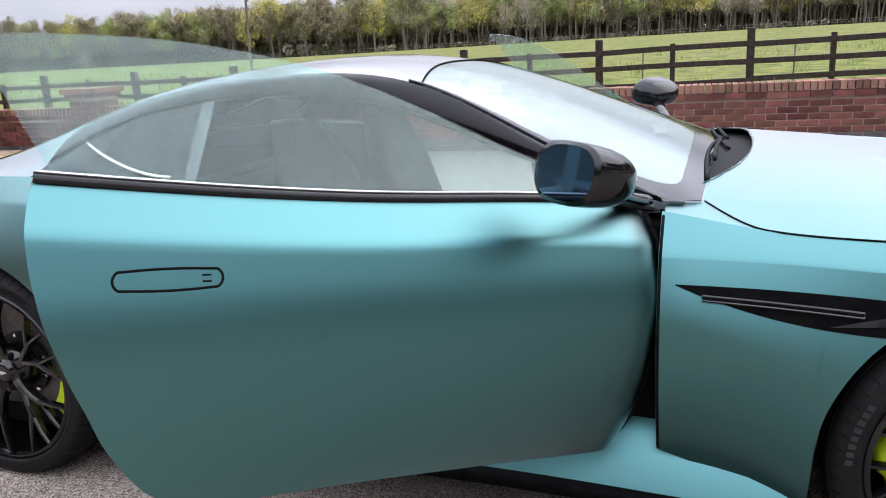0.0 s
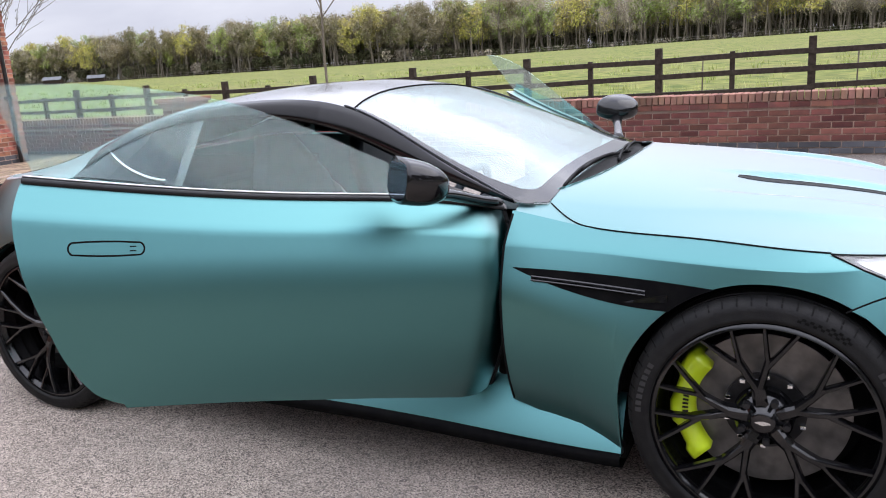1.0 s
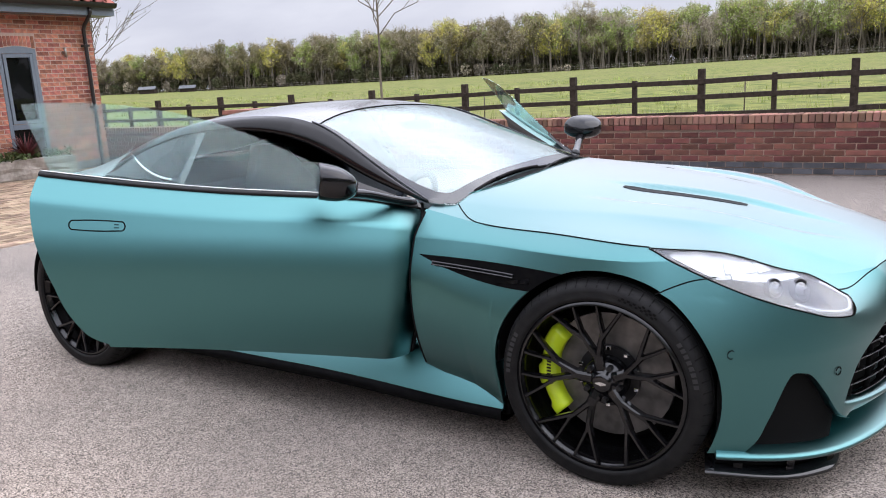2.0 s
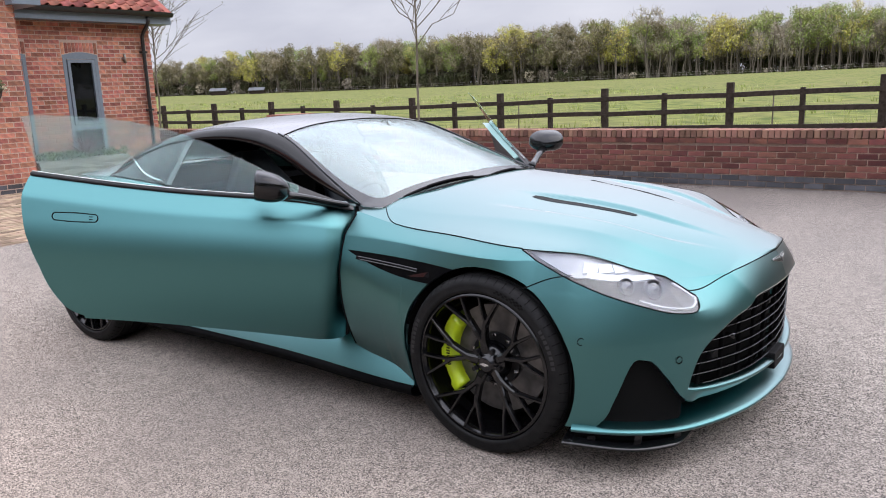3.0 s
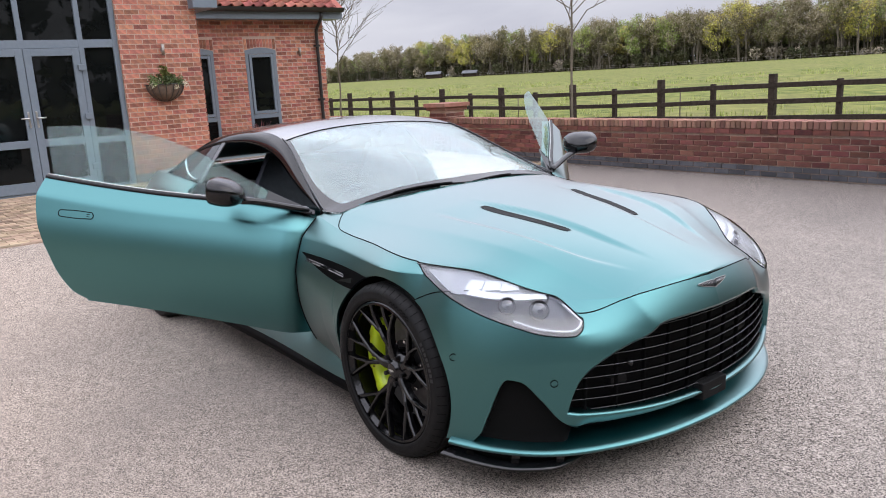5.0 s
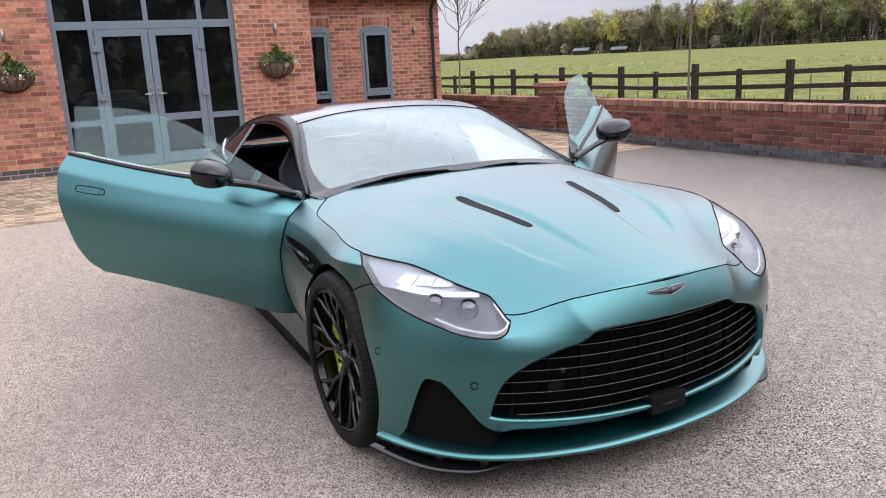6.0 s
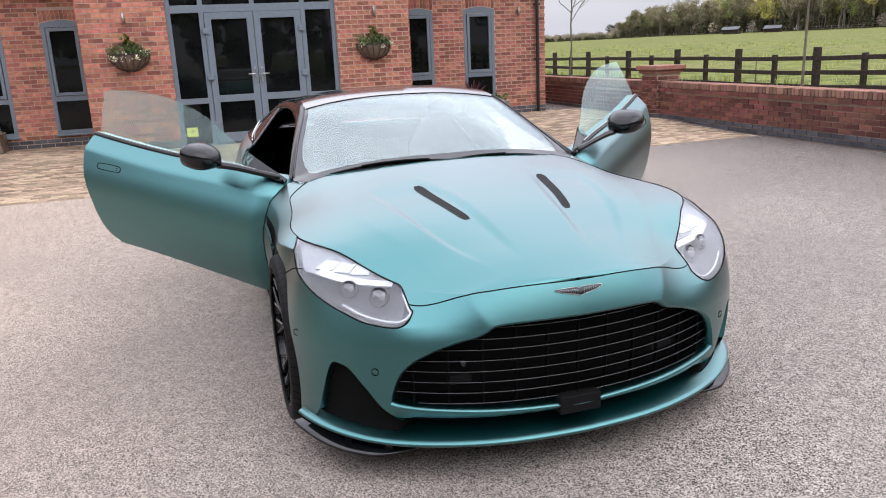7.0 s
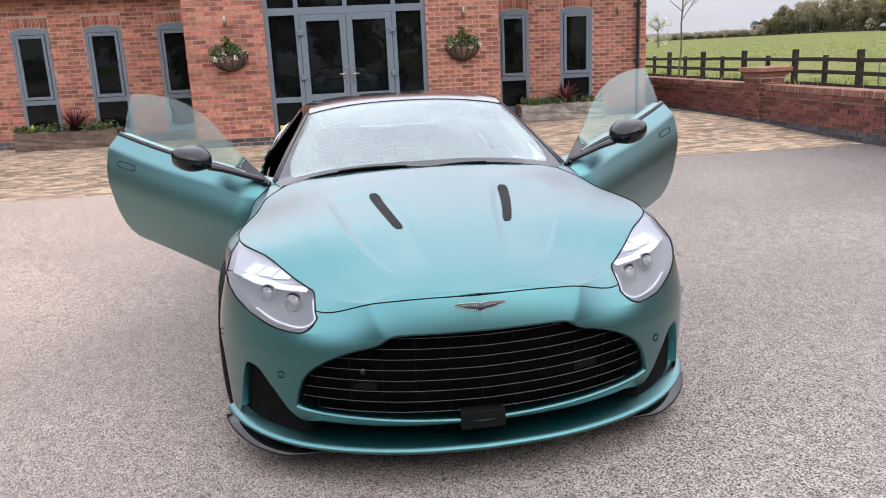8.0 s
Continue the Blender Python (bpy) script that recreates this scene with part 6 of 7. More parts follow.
# ---- roof, screens and pillars ----
rail_y = cubic([0.66, 0.30, -0.015, -0.40, -0.765, -1.09, -1.45, -1.80, -2.12], [0.775, 0.685, 0.600, 0.580, 0.582, 0.575, 0.56, 0.55, 0.54])
rail_z = cubic([0.66, 0.30, -0.015, -0.40, -0.765, -1.09, -1.45, -1.80, -2.12], [0.912, 1.075, 1.207, 1.252, 1.228, 1.165, 1.055, 0.975, 0.94])
top_z = cubic([1.04, 0.80, 0.66, 0.30, -0.05, -0.30, -0.70, -1.10, -1.50, -1.80, -2.12], [0.86, 0.955, 1.012, 1.147, 1.250, 1.288, 1.277, 1.217, 1.105, 1.005, 0.945])
glass_y = cubic([0.62, 0.30, 0.0, -0.26, -0.60, -0.80, -1.0, -1.2], [0.778, 0.722, 0.660, 0.640, 0.658, 0.69, 0.73, 0.80])
glass_z = cubic([0.62, 0.30, 0.0, -0.26, -0.60, -0.80, -1.0, -1.2], [0.922, 1.012, 1.118, 1.176, 1.188, 1.168, 1.115, 1.02])


def header_x(y):
    return -0.085 + 0.075 * (y / 0.6) ** 2


def top_shell(x, v):
    front = np.where(x > 0.66, 0.775 * np.sqrt(np.clip(1 - ((x - 0.66) / 0.37) ** 1.8, 0, 1)), rail_y(np.minimum(x, 0.66)))
    ze = np.where(x > 0.66, 0.912 - 0.10 * np.clip(x - 0.66, 0, 0.37), rail_z(np.minimum(x, 0.66)))
    z = ze + (top_z(x) - ze) * (1 - np.abs(v) ** 2.7)
    return np.stack([x + 0 * v, front * v, z], -1)


def roof_and_screens():
    v = np.linspace(-1, 1, 61)[None, :]

    def band(x0, x1, n, bow0=0.0, bow1=0.0):
        t = np.linspace(0, 1, n)[:, None]
        a0, a1 = x0 + bow0 * np.abs(v) ** 2, x1 + bow1 * np.abs(v) ** 2
        return top_shell(a0 + (a1 - a0) * t, np.broadcast_to(v, (n, 61)))
    ws = sheet("windscreen", band(0.785, -0.085, 50, -0.03, 0.075), SCREEN_GLASS, car, "curved windscreen reflecting the sky", away=(-0.4, 0, 0.3), thick=0.005)
    ws.visible_shadow = False
    rf = sheet("roof", band(-0.088, -1.16, 50, 0.075, 0.0), ROOF_BLACK, car, "gloss black roof panel", away=(-0.4, 0, 0.3), thick=0.01)
    rg = sheet("rear_screen", band(-1.165, -1.95, 30), PRIVACY, car, "dark rear screen", away=(-0.4, 0, 0.3), thick=0.005)
    bt = sheet("boot_lid", np.array([np.concatenate([crown(np.array([a]), -1.0), np.stack([np.full(39, float(plan_x(a)) + 0.2), np.linspace(-0.5, 0.5, 39), np.full(39, float(crown_z(a)) + 0.01)], -1), crown(np.array([a]), 1.0)]) for a in np.linspace(a_at_x(-1.75), PLAN_A[-1] - 0.02, 20)]), PAINT, car, "satin teal boot lid")
    line = top_shell(np.array([header_x(y * 0.6) for y in v[0]]), v[0])
    seam(line + [0, 0, 0.001], 0.003)
    # black band printed round the edge of the windscreen
    def strip(name, xa, va, xb, vb, n=30):
        t = np.linspace(0, 1, n)
        rows = [top_shell(xa(t) + (xb(t) - xa(t)) * k, va(t) + (vb(t) - va(t)) * k) + [0, 0, 0.0012] for k in np.linspace(0, 1, 5)]
        sheet(name, np.array(rows), FRIT, ws)
    for s in (1.0, -1.0):
        strip("frit", lambda t: 0.715 - 0.72 * t, lambda t: s * np.full_like(t, 0.998), lambda t: 0.70 - 0.70 * t, lambda t: s * (0.955 - 0.085 * np.clip(1 - t / 0.45, 0, 1) ** 2.2))
        strip("frit", lambda t: screen_foot(t) - 0.002, lambda t: s * t * 0.985, lambda t: screen_foot(t) - 0.060 - 0.05 * np.clip((t - 0.80) / 0.185, 0, 1) ** 2.5, lambda t: s * t * 0.985)
        # windscreen pillar and cant rail
        def rail(x0, x1, mat, name, label, n=40):
            xs = np.linspace(x0, x1, n)
            r = np.stack([xs, rail_y(xs), rail_z(xs)], -1)
            g = np.stack([xs, glass_y(xs), glass_z(xs)], -1)
            rows = []
            for k in np.linspace(0, 1, 7):
                q = r + (g - r) * k
                q[:, 1] += 0.012 * np.sin(np.pi * k)
                q[:, 2] += 0.012 * np.sin(np.pi * k)
                rows.append(q)
            rows += [g - [0, 0.02, 0.004], g - [0, 0.07, -0.01]]
            rows = np.array(rows) * [1, s, 1]
            return sheet(name, rows, mat, car, label, flip=s < 0)
        rail(0.66, -0.14, PILLAR_BLACK, "windscreen_pillar", "gloss black windscreen pillar")
        rail(-0.14, -1.2, RAIL_BLACK, "cant_rail", "gloss black cant rail", 50)
        # bright pillar edge strip
        r = np.stack([np.linspace(0.65, -0.05, 30), s * (rail_y(np.linspace(0.65, -0.05, 30)) - 0.004), rail_z(np.linspace(0.65, -0.05, 30)) + 0.004], -1)
        tube("pillar_trim", r, 0.004, CHROME_DARK, car, "", 6)
        # rear quarter window
        xs = np.linspace(-0.66, -1.2, 30)
        g = np.stack([xs, glass_y(xs) - 0.006, glass_z(xs)], -1)
        b = crown(a_at_x(xs))
        b[:, 2] = np.minimum(b[:, 2] + 0.01, g[:, 2])
        sheet("quarter_window", np.array([g + (b - g) * k for k in np.linspace(0, 1, 8)]) * [1, s, 1], PRIVACY, car, "dark fixed quarter window", away=(0.5, 0, 0.3), thick=0.004)
        k = np.linspace(0, 1, 16)
        tube("quarter_trim", np.stack([-1.06 + 0.36 * k, s * (0.771 + 0.088 * (1 - (1 - k) ** 2)), 1.078 - 0.093 * (1 - (1 - k) ** 1.6)], -1), 0.006, CHROME, car, "bright trim of the quarter window", 8)
        # grey pillar behind the door opening
        xs = np.linspace(-0.652, -0.690, 5)
        g = np.stack([xs, glass_y(xs) + 0.002, glass_z(xs) + 0.002], -1)
        b = crown(a_at_x(xs + 0.035)) + [0, 0.003, 0.012]
        sheet("door_pillar", np.array([g + (b - g) * q for q in np.linspace(0, 1, 8)]) * [1, s, 1], PILLAR_GREY, car, "grey pillar strip behind the door", away=(0.5, 0, 0.3), thick=0.006)
        # shoulder between rear screen and quarter panel
        xs = np.linspace(-1.12, -2.0, 40)
        r = np.stack([xs, rail_y(xs), rail_z(xs)], -1)
        b = crown(a_at_x(xs))
        k0 = smooth01((-1.12 - xs) / 0.12)[:, None]
        g = np.stack([xs, glass_y(np.maximum(xs, -1.2)), glass_z(np.maximum(xs, -1.2))], -1)
        lowe = g + (b - g) * k0
        rows = [r + (lowe - r) * k - np.array([0, 0, 0.02]) * np.sin(np.pi * k) * k0 for k in np.linspace(0, 1, 10)]
        sheet("rear_shoulder", np.array(rows) * [1, s, 1], PAINT, car, away=(0.5, 0, 0.3), thick=0.004)
    # wipers
    for y0, y1, x0, x1 in ((-0.60, 0.14, 0.765, 0.820), (-0.10, 0.52, 0.830, 0.785)):
        t = np.linspace(0, 1, 20)
        yy = y0 + (y1 - y0) * t
        xx = x0 + (x1 - x0) * t - 0.02 * np.sin(np.pi * t)
        hw = np.array([0.775 * math.sqrt(max(0.02, 1 - (max(0, q - 0.66) / 0.37) ** 1.8)) for q in xx])
        p = top_shell(xx, yy / hw) + [0, 0, 0.006]
        w = tube("wiper", p, 0.006, MATT_BLACK, car, "black wiper", 6)
        tube("wiper_arm", p[4:14] + [0.02, 0, 0.008], 0.006, MATT_BLACK, w, "", 6)


PILLAR_GREY = material("pillar_grey", (0.085, 0.09, 0.095), 0.4, second=(0.07, 0.075, 0.08), scale=30)
FRIT = material("windscreen_border", (0.008, 0.008, 0.009), 0.06, spec=0.6, second=(0.012, 0.012, 0.013), scale=20)
PRIVACY = material("privacy_glass", (0.006, 0.008, 0.010), 0.03, spec=0.18, second=(0.013, 0.016, 0.02), scale=3)


# ---- headlamps ----
def headlamp(s):
    n, m = 90, 20
    a0 = LAMP_COLS[np.argmax(LAMP_HIGH > lamp_low(LAMP_COLS) + 0.003)]
    a = a0 + (A_LAMP1 - 0.002 - a0) * np.linspace(0, 1, n) ** 1.25
    lo = lamp_low(a) + 0.001
    hi = np.maximum(lamp_high(a) - 0.001, lo + 0.001)
    t = np.linspace(0, 1, m)[:, None]
    u = np.linspace(0, 1, n)[None, :]
    shell = lambda out: body(np.broadcast_to(a, (m, n)), lo + (hi - lo) * t, s, out)
    depth = (np.sin(np.pi * t) ** 0.5) * np.clip(np.minimum(u * 9, (1 - u) * 3.0), 0, 1)
    hl = sheet("headlamp", shell(-0.003) - (depth * 0.05)[..., None] * np.array([0.75, 0.45 * s, 0.45]), LAMP_DARK, car, "clear headlamp with three light cells over a white blade", away=(0.5, 0, 0.3))
    lens = sheet("lens", shell(0.002 + 0.004 * np.sin(np.pi * t)), LENS, hl, "clear lamp lens", away=(0.5, 0, 0.3), thick=0.003)
    lens.visible_shadow = False

    def a_on(x, y, z):
        q = body(A_FINE[(A_FINE > a0 - 0.1) & (A_FINE < A_LAMP1 + 0.1)], z)
        return A_FINE[(A_FINE > a0 - 0.1) & (A_FINE < A_LAMP1 + 0.1)][np.argmin((q[:, 0] - x) ** 2 + (q[:, 1] - y) ** 2)]

    def strip(name, ends, za, zb, lift, mat, label="", thick=0.005, nn=20):
        """A piece inside the lamp between two heights over the plan stretch ends; za and zb may vary along it."""
        aa = np.linspace(*ends, nn)
        f = (aa - ends[0]) / (ends[1] - ends[0])
        l2, h2 = lamp_low(aa) + 0.004, lamp_high(aa) - 0.003
        rows = [body(aa, np.clip(za(f) + (zb(f) - za(f)) * k, l2, np.maximum(h2, l2 + 0.001)), s, lift) for k in np.linspace(0, 1, 5)]
        return sheet(name, np.array(rows), mat, hl, label, away=(0.5, 0, 0.3), thick=thick)
    b0, b1 = a_on(1.948, 0.60, 0.70), a_on(1.80, 0.856, 0.735)
    low = lambda f: 0.690 + 0.012 * f + 0.028 * f ** 2
    strip("reflector", (b0, A_LAMP1 - 0.01), lambda f: 0.700 + 0.05 * f, lambda f: 0 * f + 0.9, -0.022, LAMP_SILVER, "silver upper reflector", nn=40)
    strip("light_blade", (b0, b1), low, lambda f: low(f) + 0.013 + 0.003 * f, -0.010, LAMP_WHITE, "white light blade")
    for x0, y0, x1, y1 in ((1.902, 0.668, 1.862, 0.726), (1.856, 0.742, 1.822, 0.794), (1.816, 0.808, 1.772, 0.850)):
        e0, e1 = a_on(x0, y0, 0.735), a_on(x1, y1, 0.745)
        z0 = 0.724 + 0.022 * (0.86 - y0) / 0.2 * -1 + 0.02
        strip("light_cell", (e0, e1), lambda f: z0 + 0.004 * f, lambda f: z0 + 0.022 + 0.006 * f, -0.012, LAMP_WHITE, "bright light cell", nn=8)
    # two projectors in the grey bowl
    for x, y, z, r in ((1.912, 0.772, 0.684, 0.026), (1.985, 0.672, 0.660, 0.030)):
        c = body(a_on(x, y, z), z, s, -0.034)
        face = np.array([0.80, 0.50 * s, 0.33])
        face /= np.linalg.norm(face)
        e1 = np.cross([0, 0, 1.0], face)
        e1 /= np.linalg.norm(e1)
        e2 = np.cross(face, e1)
        q = np.linspace(0, 2 * np.pi, 28, endpoint=False)
        prof = [(1.25, -0.012), (1.25, 0.006), (1.12, 0.008), (1.05, 0.0), (0.98, 0.002), (0.8, 0.010), (0.5, 0.015), (0.05, 0.018)]
        rr = np.array([[c + face * d + r * g * (math.cos(w) * e1 + math.sin(w) * e2) for w in q] for g, d in prof])
        body_ring = child("projector_ring", mesh_of("projector_ring", rr[:4].reshape(-1, 3), grid_faces(4, 28, close=True, flip=s > 0), LAMP_DARK), hl, "grey projector surround")
        child("projector", mesh_of("projector", rr[4:].reshape(-1, 3), grid_faces(4, 28, close=True, flip=s > 0) + [tuple(range(84, 112))[::-1]], PROJECTOR), hl, "round projector lens")
    rim = np.concatenate([body(a, lo, s, 0.002), body(a, hi, s, 0.002)[::-1]])
    tube("lamp_seal", rim, 0.0024, VOID_BLACK, hl, "", 6, closed=True)
    # white guide along the lower edge and up the inner side
    i1 = int(n * 0.45)
    edge = body(a[2:i1], lo[2:i1] + 0.013 * np.clip((hi - lo)[2:i1] / 0.03, 0, 1), s, -0.006)
    up = body(a[1:14], (hi - 0.012)[1:14], s, -0.006)
    up = up[(hi - lo)[1:14] > 0.028][:9]
    tube("light_guide", np.concatenate([up[::-1], edge]) if len(up) > 2 else edge, 0.0046, LAMP_WHITE, hl, "white light guide", 8)


PROJECTOR = material("projector_glass", (0.02, 0.022, 0.026), 0.03, spec=0.8, coat=1.0, coat_rough=0.02)
LAMP_WHITE = material("white_light_guide", (0.5, 0.52, 0.54), 0.25, coat=0.3, second=(0.44, 0.46, 0.48), scale=60)


# ---- wheels ----
def wheel(x, s):
    """A black five-arm wheel, each arm forked twice, with a lime caliper and ventilated disc; built facing -y."""
    prof = [(0.280, -0.135), (0.295, -0.132), (0.297, -0.122), (0.282, -0.112), (0.277, -0.092), (0.281, -0.086), (0.271, -0.062), (0.275, -0.056), (0.263, -0.02), (0.262, 0.12), (0.288, 0.13)]
    a = np.linspace(0, 2 * np.pi, 72, endpoint=False)
    spin = lambda pr: np.array([[(r * math.cos(t), y, r * math.sin(t)) for t in a] for r, y in pr])
    rings = spin(prof)
    wh = child("wheel", mesh_of("wheel", rings.reshape(-1, 3), grid_faces(len(prof), 72, close=True), RIM), car, "black forged alloy wheel with low-profile tyre")
    wh.location = (x, 0.838 * s, HUB_Z)
    wh.rotation_euler = (0, 0, 0 if s < 0 else math.pi)
    R = 0.362
    tp = [(0.293, -0.126), (0.298, -0.136), (0.309, -0.1405), (0.312, -0.1385), (0.326, -0.1405), (0.341, -0.1355), (0.351, -0.124), (0.357, -0.110)]
    for g in (-0.085, -0.03, 0.03, 0.085):
        tp += [(R, g - 0.012), (R, g - 0.005), (R - 0.008, g - 0.004), (R - 0.008, g + 0.004), (R, g + 0.005), (R, g + 0.012)]
    tp += [(0.355, 0.115), (0.33, 0.137), (0.30, 0.137), (0.290, 0.125)]
    ty = spin(tp)
    tyre = child("tyre", mesh_of("tyre", ty.reshape(-1, 3), grid_faces(len(tp), 72, close=True), RUBBER), wh, "black low-profile tyre")
    # tread blocks on the shoulder, joined
    items_v, items_f = [], []
    for k in range(60):
        t = 2 * math.pi * k / 60
        for r0, y0, r1, y1 in ((0.341, -0.1345, 0.3615, -0.106),):
            base = len(items_v)
            for r, y in ((r0, y0), (r1, y1)):
                for dt in (-0.006, 0.006):
                    items_v.append(((r + 0.0012) * math.cos(t + dt), y - 0.0012, (r + 0.0012) * math.sin(t + dt)))
            items_f.append((base, base + 1, base + 3, base + 2))
    tagged(child("shoulder_tread", mesh_of("shoulder_tread", items_v, items_f, VOID_BLACK, False), tyre), kind="stuff")
    # raised bars for the sidewall lettering and the chequer mark
    def arc_bar(t0, t1, r0, r1, mat, name):
        n = max(3, int((t1 - t0) / 0.03))
        tt = np.linspace(t0, t1, n)
        y = -0.1412
        v = [(r * math.cos(t), y, r * math.sin(t)) for r in (r0, r1) for t in tt]
        child(name, mesh_of(name, v, grid_faces(2, n), mat, False), tyre)
    for base in (0.15, 2.65):
        for k in range(8):
            arc_bar(base + 0.062 * k, base + 0.062 * k + 0.042, 0.317, 0.333, SIDEWALL, "sidewall_letter")
    for k in range(15):
        for r in (0.315, 0.329) if k % 2 else (0.322, 0.336):
            if r < 0.336 - 0.001 * k:
                arc_bar(0.92 + 0.03 * k, 0.92 + 0.03 * k + 0.030, r, r + 0.007, VOID_BLACK, "chequer_mark")
    # arms
    def arm_piece(p0, p1, w0, w1, y0, y1, depth):
        d = np.array(p1) - np.array(p0)
        nrm = np.array([-d[1], d[0]]) / np.linalg.norm(d)
        v = []
        for p, w, y in ((p0, w0, y0), ((np.array(p0) + p1) / 2, (w0 + w1) / 2, (y0 + y1) / 2 - 0.004), (p1, w1, y1)):
            p = np.array(p)
            for k, yy in ((-1, y + depth), (-1, y + 0.006), (-0.55, y), (0.55, y), (1, y + 0.006), (1, y + depth)):
                q = p + nrm * w * k
                v.append((q[0], yy, q[1]))
        return v
    def spoke(ang):
        vs, fs = [], []
        def add(v):
            k = len(vs)
            vs.extend(v)
            fs.extend(tuple(i + k for i in f) for f in grid_faces(3, 6, close=True))
            fs.append(tuple(range(k, k + 6))[::-1])
            fs.append(tuple(range(k + 12, k + 18)))
        P = lambda r, t: (r * math.cos(ang + t), r * math.sin(ang + t))
        add(arm_piece(P(0.035, 0), P(0.098, 0), 0.021, 0.016, -0.088, -0.098, 0.035))
        for q in (1, -1):
            add(arm_piece(P(0.092, 0.04 * q), P(0.185, 0.21 * q), 0.011, 0.0085, -0.097, -0.112, 0.03))
            add(arm_piece(P(0.178, 0.20 * q), P(0.289, 0.145 * q), 0.0072, 0.0055, -0.110, -0.131, 0.022))
            add(arm_piece(P(0.155, 0.17 * q), P(0.289, 0.46 * q), 0.0082, 0.0058, -0.108, -0.131, 0.022))
        return vs, fs
    for k in range(5):
        v, f = spoke(math.pi / 2 + 0.16 + k * 2 * math.pi / 5)
        child("spoke", mesh_of("spoke", v, f, RIM, False), wh)
    def disc(name, r0, r1, y0, y1, mat, label=""):
        rr = spin([(r0, y0), (r1, y0), (r1, y1), (r0, y1)])
        v = rr.reshape(-1, 3)
        f = grid_faces(4, 72, close=True)
        return child(name, mesh_of(name, v, f, mat, False), wh, label)
    disc("brake_disc", 0.108, 0.220, -0.005, 0.03, DISC, "grey drilled brake disc")
    disc("disc_bell", 0.03, 0.108, -0.022, 0.02, SATIN_BLACK)
    for k in range(10):
        t = 2 * math.pi * k / 10 + 0.3
        bm = bmesh.new()
        box_bm(bm, (-0.008, -0.032, -0.006), (0.008, -0.02, 0.006), 0.002)
        o = part("disc_bobbin", bm, CHROME, wh)
        o.location = (0.103 * math.cos(t), 0, 0.103 * math.sin(t))
    for k in range(5):
        t = 2 * math.pi * k / 5 + math.pi / 2 + 0.16 + math.pi / 5
        bm = bmesh.new()
        bmesh.ops.create_cone(bm, cap_ends=True, segments=12, radius1=0.011, radius2=0.009, depth=0.03)
        o = part("wheel_bolt", bm, SATIN_BLACK, wh)
        o.location, o.rotation_euler = (0.060 * math.cos(t), -0.085, 0.060 * math.sin(t)), (math.pi / 2, 0, 0)
    rr = spin([(0.001, -0.104), (0.024, -0.104), (0.033, -0.100), (0.035, -0.092), (0.05, -0.085), (0.075, -0.075), (0.08, -0.03)])
    cap = child("centre_cap", mesh_of("centre_cap", rr.reshape(-1, 3), grid_faces(7, 72, close=True), GLOSS_BLACK), wh, "black centre cap with silver wings")
    w = np.linspace(-1, 1, 15)
    v = np.concatenate([np.stack([w * 0.02, np.full(15, -0.1055), 0.006 * (1 - np.abs(w)) ** 0.6 + 0.001], -1), np.stack([w * 0.02, np.full(15, -0.1055), -0.006 * (1 - np.abs(w)) ** 1.4 - 0.001], -1)])
    child("cap_wings", mesh_of("cap_wings", v, grid_faces(2, 15), CHROME, False), cap)
    # caliper behind the spokes, on the side of the disc towards the car's middle
    t = np.linspace(math.radians(138), math.radians(222), 24)
    side = 1 if x > 0 else -1
    side *= 1 if s < 0 else -1
    wob = 0.006 * np.sign(np.sin(np.linspace(0, 14, 24)))
    rings = []
    for tt, q in zip(t, wob):
        ro, ri = 0.247 + q, 0.184
        c, sn = side * math.cos(tt), math.sin(tt)
        rings.append([(r * c, y, r * sn) for r, y in ((ri, -0.05), (ro - 0.012, -0.056), (ro, -0.04), (ro, 0.05), (ri, 0.05))])
    cal = loft("brake_caliper", rings, LIME, wh, "lime yellow brake caliper")
    for k in range(9):
        tt = math.radians(168 + 3.2 * k)
        bm = bmesh.new()
        box_bm(bm, (-0.008, -0.0005, -0.003), (0.008, 0.0005, 0.003))
        o = part("caliper_letter", bm, SATIN_BLACK, wh)
        o.location = (side * 0.208 * math.cos(tt), -0.0560, 0.208 * math.sin(tt))
        o.rotation_euler = (0, -tt * side, 0)
    # added black disc in place of the shade deep inside the wheel
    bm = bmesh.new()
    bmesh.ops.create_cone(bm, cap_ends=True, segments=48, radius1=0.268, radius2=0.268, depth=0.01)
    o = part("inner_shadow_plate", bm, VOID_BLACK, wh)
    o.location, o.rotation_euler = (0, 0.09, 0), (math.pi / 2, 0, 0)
    return wh


VENT_BLACK = material("deep_vent_black", (0.002, 0.002, 0.0025), 0.5, spec=0.03, second=(0.004, 0.004, 0.004), scale=30)
SIDEWALL = material("sidewall_letters", (0.022, 0.022, 0.023), 0.5, spec=0.2, second=(0.028, 0.028, 0.028), scale=80)


# ---- doors, swung out and slightly up on their hinges ----
HINGE = Vector((0.67, -0.806, 0.897))
OPEN = Matrix.Translation(HINGE) @ Matrix.Rotation(radians(43.98), 4, Vector((0.0161, 0.2006, 0.9795))) @ Matrix.Translation(-HINGE)
MIRRORED = Matrix.Diagonal((1, -1, 1, 1))
door_rear = steady([0.375, 0.389, 0.41, 0.437, 0.48, 0.532, 0.59, 0.64, 0.69, 0.742, 0.79, 0.836, 0.88, 0.93, 0.966],
                   [-0.44, -0.475, -0.508, -0.530, -0.558, -0.585, -0.607, -0.628, -0.646, -0.664, -0.675, -0.683, -0.686, -0.680, -0.668])
door_low = steady([-0.5, -0.2, 0.3, 0.67], [0.382, 0.369, 0.328, 0.289])


